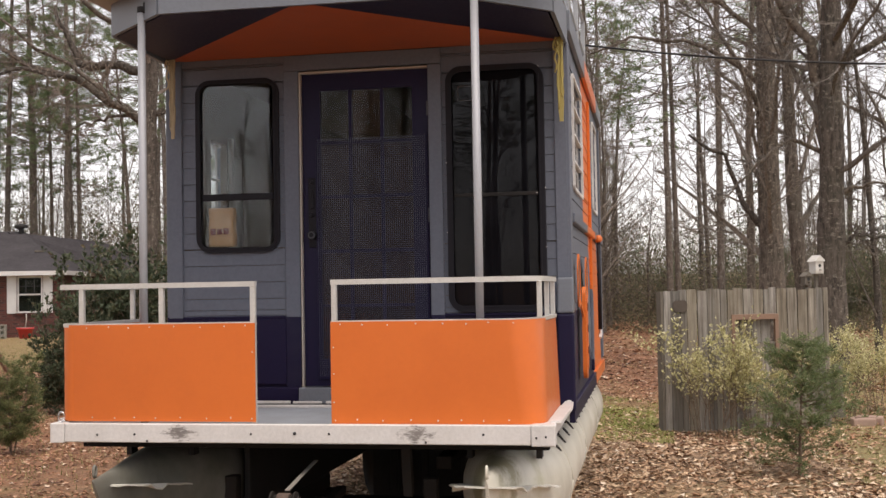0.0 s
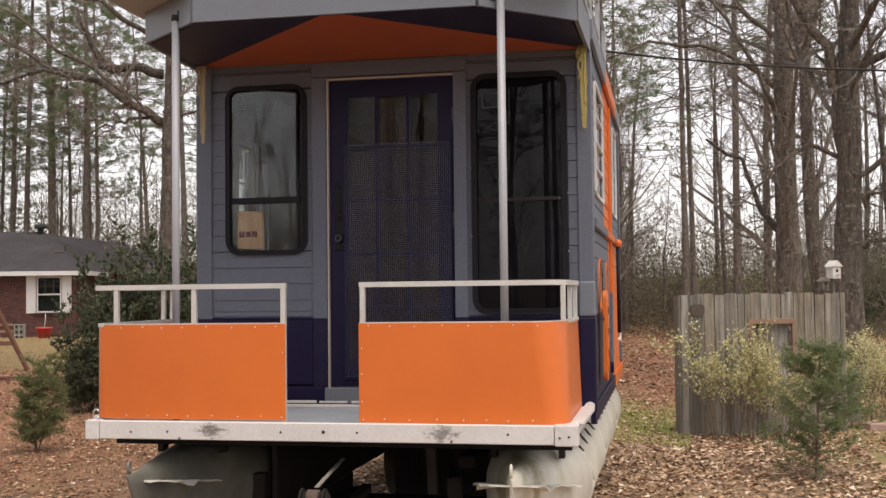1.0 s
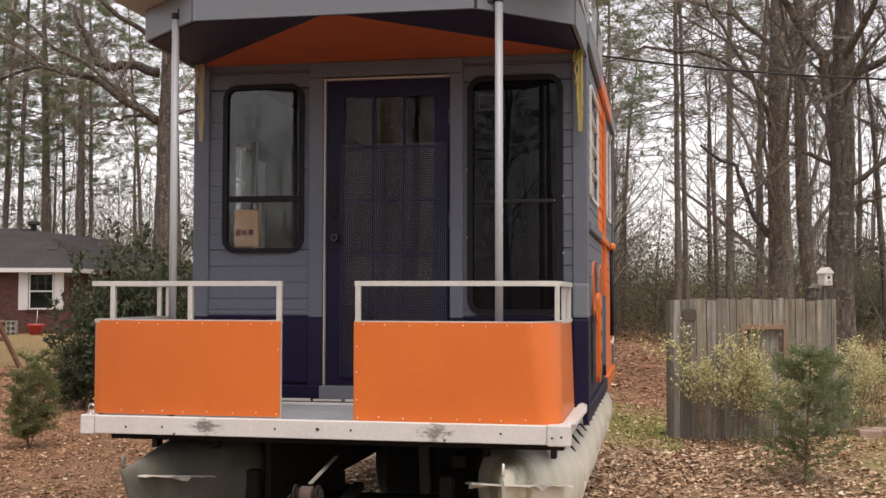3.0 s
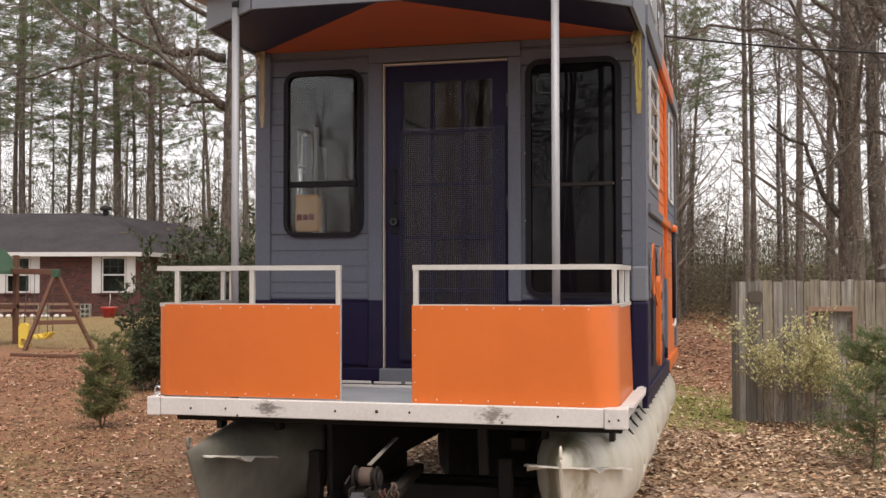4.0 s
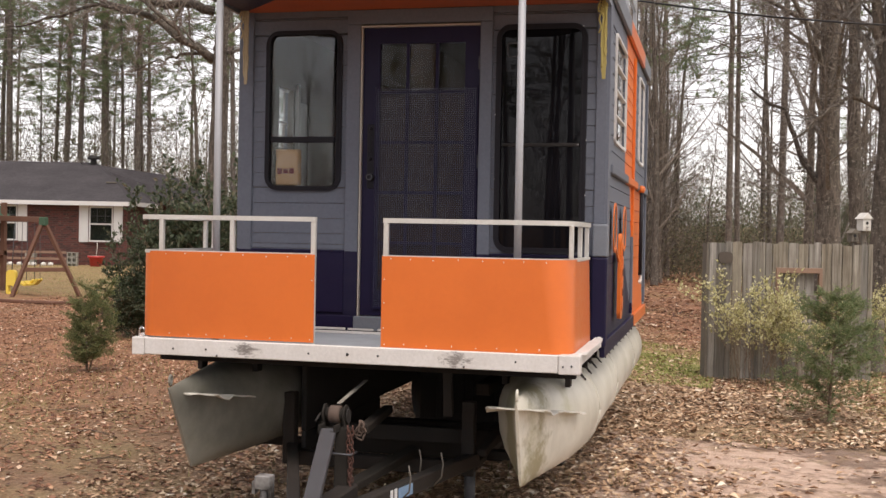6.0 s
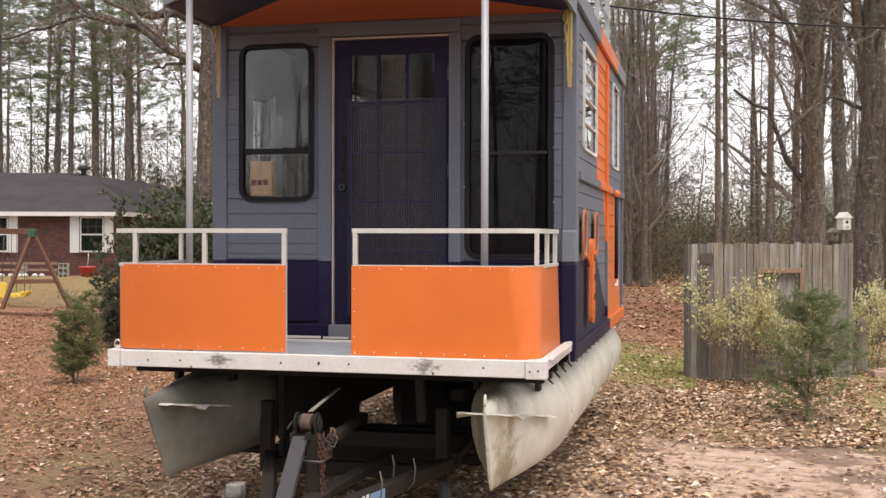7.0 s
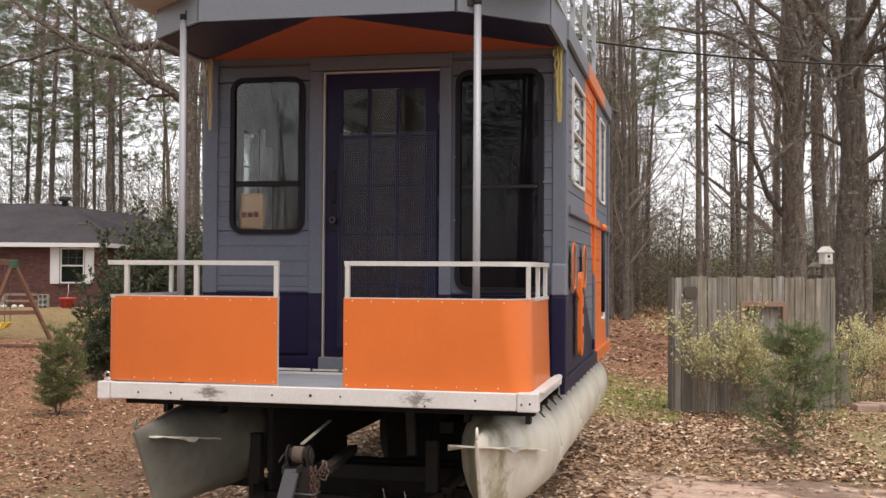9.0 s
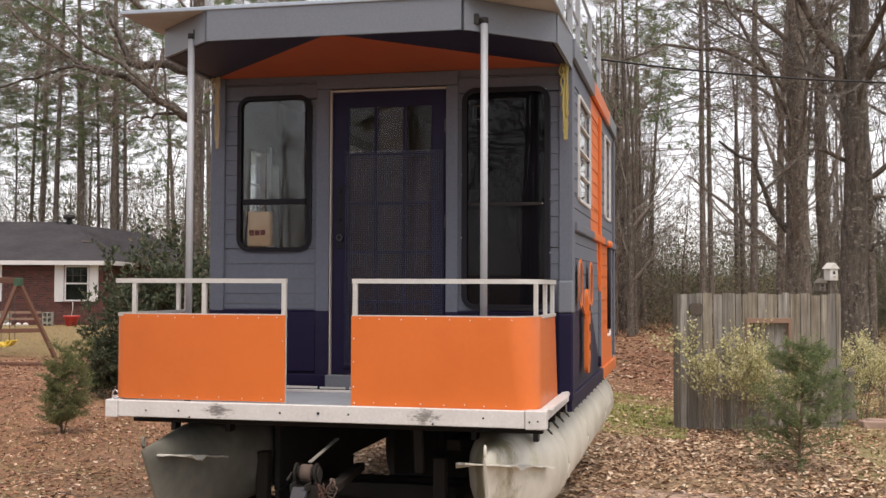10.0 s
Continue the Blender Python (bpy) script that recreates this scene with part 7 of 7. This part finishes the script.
def shrub(name, label, seed, height, width, stems, leaf_mat, leaf_size, per_tip, twig_mat, shape, group="", leaf_w=0.5, levels=2, up=0.5, stem_r=0.012, foot=0.04, bare=0.0):
    rng = random.Random(seed)
    t = thing(name, (0, 0, 0), 0, label, "shrub", group)
    V, F, LV, LF = [], [], [], []

    def tips(path, r, level, spread):
        for k in range(7 if level else 8):
            s = rng.uniform(0.15, 1.0)
            p, d = along(path, min(0.99, s))
            w = (d * up + Vector((rng.uniform(-1, 1), rng.uniform(-1, 1), rng.uniform(-0.35, 0.7)))).normalized()
            n = 3 if level else 1
            sub = curve_path(p, w, spread * rng.uniform(0.5, 1.1), n, rng, 0.2, 0.05)
            if level:
                tube_data(V, F, sub, [r * (0.6 - 0.45 * i / n) for i in range(n + 1)], 3)
            else:
                twig_cone(V, F, p, sub[-1], r * 0.6)
            if level:
                tips(sub, r * 0.6, level - 1, spread * 0.55)
            else:
                for _ in range(per_tip):
                    q, dd = along(sub, rng.uniform(0.15, 0.99))
                    if q.z < bare * height * rng.uniform(0.6, 1.4):     # the lower twigs have lost their leaves
                        continue
                    leaf(LV, LF, q, dd * 0.6 + Vector((rng.uniform(-1, 1), rng.uniform(-1, 1), rng.uniform(-0.6, 0.9))), leaf_size * rng.uniform(0.6, 1.3), rng, leaf_w)

    for k in range(stems):
        a = 2 * math.pi * (k + rng.random()) / stems
        reach = width / 2 * rng.uniform(0.3, 0.8)
        end = Vector((math.cos(a) * reach, math.sin(a) * reach, height * rng.uniform(0.6, 0.92) * shape(reach / (width / 2))))
        path = [Vector((math.cos(a) * foot, math.sin(a) * foot, -0.05))]
        for i in range(1, 6):
            s = i / 5
            path.append(Vector((math.cos(a) * foot * (1 - s) + end.x * s ** 1.3, math.sin(a) * foot * (1 - s) + end.y * s ** 1.3, end.z * s)) + Vector((rng.uniform(-1, 1), rng.uniform(-1, 1), 0)) * 0.03 * height)
        tube_data(V, F, path, [stem_r * (1 - 0.13 * i) for i in range(6)], 5)
        tips(path, stem_r * 0.7, levels - 1, width * 0.27)
    link_mesh("branching", mesh_from("branching", V, F), twig_mat, t, kind="stuff")
    link_mesh("foliage", mesh_from("foliage", LV, LF), leaf_mat, t, kind="stuff")
    return t


M_EVERGREEN = by_piece("dark_evergreen_leaves", [(0.0, (0.030, 0.045, 0.022)), (0.55, (0.062, 0.085, 0.042)), (0.85, (0.105, 0.125, 0.065)), (1.0, (0.17, 0.14, 0.085))], 0.5, through_light=0.3)
M_OLIVE = by_piece("olive_shrub_leaves", [(0.0, (0.095, 0.125, 0.05)), (0.5, (0.205, 0.240, 0.10)), (0.85, (0.30, 0.31, 0.145)), (1.0, (0.32, 0.23, 0.13))], 0.7, through_light=0.4)
M_CEDAR = by_piece("cedar_sprays", [(0.0, (0.10, 0.155, 0.058)), (0.5, (0.205, 0.265, 0.126)), (0.85, (0.31, 0.348, 0.182)), (1.0, (0.38, 0.36, 0.20))], 0.7, through_light=0.5)
M_CREAMLEAF = by_piece("cream_green_leaves", [(0.0, (0.31, 0.295, 0.12)), (0.4, (0.54, 0.505, 0.25)), (0.75, (0.68, 0.64, 0.36)), (1.0, (0.77, 0.73, 0.48))], 0.7, through_light=0.35)
M_STEM = bark("shrub_stem", (0.11, 0.078, 0.054), (0.27, 0.205, 0.15), 3.0)

dome = lambda s: 1 - 0.35 * s * s
holly = shrub("evergreen_bush", "large dark evergreen bush beside the boat", 31, 2.35, 2.5, 13, M_EVERGREEN, 0.085, 12, M_STEM, dome, "dark evergreen bushes", 0.55, 2)
holly.matrix_basis = pose(-6.62, 11.0, 0) @ Matrix.Diagonal((0.86, 0.95, 1.06, 1))
for x, y, a, s, h in ((-7.02, 10.55, 30, 0.62, 0.70), (-6.55, 10.6, 140, 0.60, 0.46), (-7.15, 10.35, 250, 0.50, 0.38)):     # low growth round its foot
    tagged(copy_thing(holly, pose(x, y, ground_z(x, y) - 0.03, 0, 0, a) @ Matrix.Diagonal((s, s, h, 1))), "dark evergreen growth round the bush's foot", "shrub", "dark evergreen bushes")
for x, y, a, s in ((-5.95, 11.5, 70, 1.12), (-4.3, 13.2, 220, 1.0), (-3.0, 16.0, 30, 1.0)):
    copy_thing(holly, pose(x, y, ground_z(x, y), 0, 0, a) @ Matrix.Diagonal((s, s, s, 1)))
gold = shrub("variegated_shrub", "straggly shrub with cream-yellow leaves before the fence", 33, 1.22, 1.85, 15, M_CREAMLEAF, 0.044, 6, M_STEM, lambda s: 1.0, "cream-leaved shrubs", 0.62, 2, 1.3, 0.006, 0.24, 0.52)
gold.matrix_basis = pose(2.52, 8.95, ground_z(2.52, 8.95))
for x, y, a, s in ((4.32, 11.2, 120, 0.85), (5.1, 12.2, 20, 0.9), (3.05, 9.0, 200, 0.8)):
    copy_thing(gold, pose(x, y, ground_z(x, y), 0, 0, a) @ Matrix.Diagonal((s, s, s, 1)))


def cedar_sapling(seed, height, width, label, leaves, stems=1, boughs=100, low=0.10):
    """A young conifer: a thin trunk, rising boughs, feathery sprays."""
    rng = random.Random(seed)
    t = thing("cedar_sapling", (0, 0, 0), 0, label, "tree", "young cedars")
    V, F, LV, LF = [], [], [], []
    lines = []
    for k in range(stems):
        a = 2 * math.pi * k / stems
        off = 0.0 if stems == 1 else 0.28
        line = curve_path(Vector((0, 0, -0.05)), Vector((0.02 + off * math.cos(a), off * math.sin(a), 1)), height * (1 if k == 0 else rng.uniform(0.7, 0.95)), 8, rng, 0.04, 0.06)
        tube_data(V, F, line, [0.020 / stems ** 0.5 * (1 - 0.11 * i) for i in range(9)], 6)
        lines.append(line)
    for k in range(boughs):
        s = low + (0.99 - low) * (k + rng.random()) / boughs
        p, d = along(lines[k % stems], s)
        a = rng.uniform(0, 2 * math.pi)
        size = width * 0.5 / (1 + 0.35 * (stems > 1)) * (0.95 + 0.9 * s - 1.62 * s * s) * rng.uniform(0.65, 1.25)
        bough = curve_path(p, Vector((math.cos(a), math.sin(a), rng.uniform(0.0, 0.55))), size, 4, rng, 0.14, 0.05)
        tube_data(V, F, bough, [0.005, 0.004, 0.003, 0.002, 0.0015], 3)
        for j in range(12):
            q, dd = along(bough, rng.uniform(0.15, 0.99))
            w = (dd * 0.8 + Vector((rng.uniform(-1, 1), rng.uniform(-1, 1), rng.uniform(-0.5, 0.7)))).normalized()
            tip = q + w * rng.uniform(0.05, 0.13)
            for _ in range(20):
                c = q.lerp(tip, rng.random()) + Vector((rng.uniform(-1, 1), rng.uniform(-1, 1), rng.uniform(-1, 1))) * 0.012
                leaf(LV, LF, c, w * 0.8 + Vector((rng.uniform(-1, 1), rng.uniform(-1, 1), rng.uniform(-0.6, 0.8))), rng.uniform(0.016, 0.040), rng, 0.24)
    link_mesh("trunk", mesh_from("trunk", V, F), M_STEM, t)
    link_mesh("foliage", mesh_from("foliage", LV, LF), leaves, t, kind="stuff")
    return t


sapling = cedar_sapling(41, 1.30, 1.12, "young green cedar sapling growing out of fallen leaves", M_CEDAR)
sapling.matrix_basis = pose(3.115, 5.83, ground_z(3.115, 5.83))
low = cedar_sapling(43, 1.20, 0.64, "small many-stemmed olive-green cedar on the leaf litter", M_OLIVE, 5, 110, 0.16)
low.matrix_basis = pose(-5.36, 6.28, 0.0)

# undergrowth at the wood's edge
M_BRUSHLEAF = by_piece("brown_brush_leaves", [(0.0, (0.12, 0.095, 0.065)), (0.4, (0.19, 0.15, 0.10)), (0.75, (0.16, 0.17, 0.085)), (1.0, (0.25, 0.20, 0.14))], 0.8, through_light=0.5)
M_PINESCRUB = by_piece("young_pine_green", [(0.0, (0.075, 0.09, 0.05)), (0.6, (0.125, 0.142, 0.08)), (1.0, (0.19, 0.19, 0.11))], 0.8, through_light=0.5)
brush = shrub("brush", "tangled brown brush at the wood's edge", 51, 3.6, 3.6, 14, M_BRUSHLEAF, 0.055, 5, M_TWIG, dome, "woodland brush", 0.5, 2, 0.9, 0.02)
brush.matrix_basis = pose(-1.5, 44, 0.2)
scrub = shrub("young_pine_scrub", "young green pine scrub at the wood's edge", 52, 3.8, 3.0, 12, M_PINESCRUB, 0.10, 11, M_TWIG, dome, "woodland scrub", 0.16, 2, 0.8, 0.02)
scrub.matrix_basis = pose(7.5, 46, 0.2)
ru = random.Random(19)
for k in range(26):
    ang = ru.uniform(-50, 22)
    dist = ru.uniform(50, 80) if ang > -16 else ru.uniform(56, 85)
    x, y = 2 + dist * math.sin(radians(ang)), -6 + dist * math.cos(radians(ang))
    s = ru.uniform(0.7, 1.35)
    green = (ang > 2 and ru.random() < 0.6) or ru.random() < 0.25
    copy_thing(scrub if green else brush, pose(x, y, ground_z(x, y), 0, 0, ru.uniform(0, 360)) @ Matrix.Diagonal((s, s, s, 1)))
for x, y, s, green in ((5.5, 33, 0.6, 1), (7.2, 36, 0.75, 1), (3.4, 44, 0.7, 0), (8.9, 40, 0.9, 1), (10.5, 44, 1.0, 1), (-3.5, 42, 0.9, 0), (2.2, 54, 0.9, 1), (-14, 40, 1.0, 0), (-11, 42, 1.1, 1), (-16.5, 37, 0.9, 0), (-17, 33, 0.8, 1), (-13.5, 30, 0.75, 0), (-8.5, 34, 0.9, 0)):
    copy_thing(scrub if green else brush, pose(x, y, ground_z(x, y), 0, 0, 77 * s * x) @ Matrix.Diagonal((s, s, s, 1)))

# ---- fallen leaves, grass, twigs ----
M_LEAFLITTER = by_piece("fallen_leaves", [(0.0, (0.13, 0.075, 0.044)), (0.3, (0.33, 0.195, 0.115)), (0.6, (0.49, 0.325, 0.20)), (0.85, (0.63, 0.46, 0.305)), (0.95, (0.73, 0.59, 0.44)), (1.0, (0.78, 0.70, 0.59))], 0.75)
M_STRAWLITTER = by_piece("russet_litter", [(0.0, (0.08, 0.036, 0.024)), (0.25, (0.20, 0.088, 0.051)), (0.6, (0.40, 0.203, 0.12)), (0.88, (0.56, 0.335, 0.205)), (1.0, (0.74, 0.61, 0.47))], 0.8)
M_GRASS = by_piece("thin_winter_grass", [(0.0, (0.12, 0.13, 0.04)), (0.4, (0.26, 0.245, 0.09)), (0.8, (0.42, 0.37, 0.17)), (1.0, (0.55, 0.48, 0.28))], 0.8, through_light=0.3)


def scatter(name, label, category, count, place, size, curl, material, seed):
    """Many small curled leaves lying on the ground, as one mesh."""
    g = np.random.default_rng(seed)
    xy = place(g, count)
    n = len(xy)
    z = np.array([ground_z(x, y) for x, y in xy]) + g.uniform(0.004, 0.025, n)
    a = g.uniform(0, 2 * np.pi, n)
    s = g.uniform(size[0], size[1], n)
    w = s * g.uniform(0.45, 0.95, n)
    tilt = g.uniform(-0.6, 0.6, n)
    c = g.uniform(0.1, 1.0, n) * curl
    ux, uy = np.cos(a), np.sin(a)
    verts = np.empty((n, 4, 3))
    bend = g.uniform(-0.32, 0.32, n)
    outline = ((-0.5, 0.0, 0.3), (0.0, 0.5, 1.0), (0.5, 0.0, 0.5), (0.05, -0.42, 0.8))
    for k, (u, v, h) in enumerate(outline):
        lu, lv = (u + (bend if v else 0)) * s, v * w
        verts[:, k, 0] = xy[:, 0] + ux * lu - uy * lv
        verts[:, k, 1] = xy[:, 1] + uy * lu + ux * lv
        verts[:, k, 2] = z + np.abs(v) * 2 * c * s * h + tilt * lu * 0.5
    base = (np.arange(n) * 4)[:, None]
    faces = np.concatenate([base + np.array([[0, 2, 1]]), base + np.array([[0, 3, 2]])], 1).reshape(-1, 3)
    me = bpy.data.meshes.new(name)
    me.from_pydata(verts.reshape(-1, 3).tolist(), [], faces.tolist())
    ob = link_mesh(name, me, material)
    return tagged(ob, label, category, kind="stuff")


def field(x0, x1, y0, y1, keep=None):
    def place(g, count):
        xy = np.stack([g.uniform(x0, x1, count), y0 + (y1 - y0) * g.uniform(0, 1, count) ** 1.15], 1)
        if keep is not None:
            xy = xy[keep(xy[:, 0], xy[:, 1], g.uniform(0, 1, count))]
        return xy
    return place


def heaped(x, y):
    """Where the wind has left the leaves thick (1) or thin (0)."""
    return np.clip(0.5 * patchy(x, y, 0.9) + 0.3 * patchy(x + 3.1, y - 1.7, 2.3) + 0.3 * patchy(x - 0.6, y + 2.2, 5.2), 0, 1)


def patchy(x, y, s):
    return 0.5 + 0.5 * np.sin(x * s + 1.3 * np.sin(y * s * 0.7)) * np.cos(y * s * 0.9 + 0.8 * np.sin(x * s * 1.3))


def on_dirt(x, y):
    return (np.abs(y + 0.10 * x - 2.35) < 2.15 + 0.3 * np.sin(x * 2.1)) & (x > 1.45 + 0.35 * np.sin(y * 3))


scatter("fallen_leaves", "brown fallen oak leaves strewn over the yard", "leaves", 150000,
        field(-1.5, 8.5, -1.5, 17, lambda x, y, u: (u < (0.12 + 0.95 * heaped(x, y) ** 1.3) * np.clip(1.9 - 0.12 * y, 0.1, 1)) & ~(on_dirt(x, y) & (u > 0.04 + 0.75 * patchy(x + 0.5, y, 1.9) ** 2 * patchy(x, y, 4.4))) & ~((x > 3.9) & (y > 5) & (u > 0.10)) & ~((np.abs(x - 1.2) < 0.8) & (np.abs(y - 10.4) < 2.6) & (u > 0.16))),
        (0.020, 0.092), 0.36, M_LEAFLITTER, 1)
scatter("fallen_leaves_under_boat", "damp brown leaves beneath the boat", "leaves", 20000, field(-2.2, 1.8, -0.5, 9), (0.016, 0.055), 0.25, M_LEAFLITTER, 2)
scatter("russet_litter", "russet leaves and pine straw on the yard", "leaves", 90000,
        field(-13.5, -1.0, -0.5, 19, lambda x, y, u: u < 0.15 + 0.95 * heaped(x, y)), (0.018, 0.072), 0.28, M_STRAWLITTER, 3)
scatter("russet_litter_by_fence", "russet fallen leaves on the path beside the fence", "leaves", 26000,
        field(-0.5, 9, 8, 24, lambda x, y, u: (u < 0.2 + 0.8 * heaped(x, y)) & ~((np.abs(x - 1.2) < 0.8) & (np.abs(y - 10.4) < 2.6) & (u > 0.16))), (0.03, 0.085), 0.28, M_STRAWLITTER, 5)
scatter("woodland_litter", "pale leaf litter running back into the wood", "leaves", 28000, field(-9, 15, 16, 60), (0.07, 0.16), 0.3, M_STRAWLITTER, 4)


def tufts(name, label, count, place, height, seed, material=M_GRASS):
    g = np.random.default_rng(seed)
    xy = place(g, count)
    n = len(xy)
    z = np.array([ground_z(x, y) for x, y in xy])
    a, lean, h = g.uniform(0, 2 * np.pi, n), g.uniform(0.1, 0.9, n), g.uniform(height[0], height[1], n)
    wdt = g.uniform(0.003, 0.006, n)
    verts = np.empty((n, 3, 3))
    px, py = -np.sin(a), np.cos(a)
    verts[:, 0] = np.stack([xy[:, 0] - px * wdt, xy[:, 1] - py * wdt, z], 1)
    verts[:, 1] = np.stack([xy[:, 0] + px * wdt, xy[:, 1] + py * wdt, z], 1)
    verts[:, 2] = np.stack([xy[:, 0] + np.cos(a) * lean * h, xy[:, 1] + np.sin(a) * lean * h, z + h * (1 - 0.4 * lean)], 1)
    me = bpy.data.meshes.new(name)
    me.from_pydata(verts.reshape(-1, 3).tolist(), [], np.arange(3 * n).reshape(-1, 3).tolist())
    ob = link_mesh(name, me, material)
    return tagged(ob, label, "grass", kind="stuff")


tufts("grass", "thin yellow-green winter grass among the leaves", 60000, field(-8, 10, 0, 22, lambda x, y, u: ((u < 0.9 * patchy(x, y, 0.55) ** 1.5) | ((x > 4.0) & (y > 4.6))) & ~on_dirt(x, y)), (0.03, 0.09), 7)
tufts("lawn_grass", "dry pale grass before the brick house", 20000, field(-26, -8, 18.5, 33, lambda x, y, u: u < 0.25 + 0.8 * patchy(x, y, 0.6)), (0.04, 0.10), 8)
tufts("mossy_grass", "bright mossy grass beside the boat", 24000, field(0.55, 2.0, 8.0, 13.2, lambda x, y, u: u < patchy(x, y, 2.0)), (0.02, 0.06), 9, by_piece("bright_moss_grass", [(0.0, (0.12, 0.15, 0.035)), (0.5, (0.28, 0.31, 0.08)), (1.0, (0.45, 0.44, 0.17))], 0.8))


def fallen_twig(x, y, turn, length, seed):
    """A thin crooked stick lying on the leaves."""
    r = random.Random(seed)
    pts = [(length * (i / 6 - 0.5), r.uniform(-0.03, 0.03) * length, 0.02 + r.uniform(0, 0.03)) for i in range(7)]
    fork = [pts[3], (pts[3][0] + 0.16 * length, pts[3][1] + 0.14 * length, 0.045), (pts[3][0] + 0.30 * length, pts[3][1] + 0.20 * length, 0.03)]
    bm = merge(tube(pts, [0.0065 - 0.0006 * i for i in range(7)], 5), tube(fork, [0.004, 0.003, 0.002], 5))
    return solid("fallen_twig", bm, M_STEM, "brown crooked twig fallen on the leaf litter", "twig", "fallen twigs", at=pose(x, y, ground_z(x, y), 0, 0, turn))


for k, (x, y, turn, length) in enumerate(((-3.9, 3.6, 12, 0.5), (-3.1, 2.6, 160, 0.4), (-5.0, 5.2, 75, 0.45), (-2.4, 1.6, 30, 0.35), (-6.3, 6.1, 140, 0.6), (-4.6, 8.2, 20, 0.5), (-8.4, 9.5, 100, 0.7), (-2.9, 4.9, 60, 0.4),
                                           (2.3, 5.2, 15, 0.35), (3.7, 6.6, 100, 0.4), (1.7, 6.3, 145, 0.3), (2.9, 7.6, 50, 0.4), (4.6, 7.9, 170, 0.45), (-3.4, 1.9, 100, 0.3))):
    fallen_twig(x, y, turn, length, 200 + k)
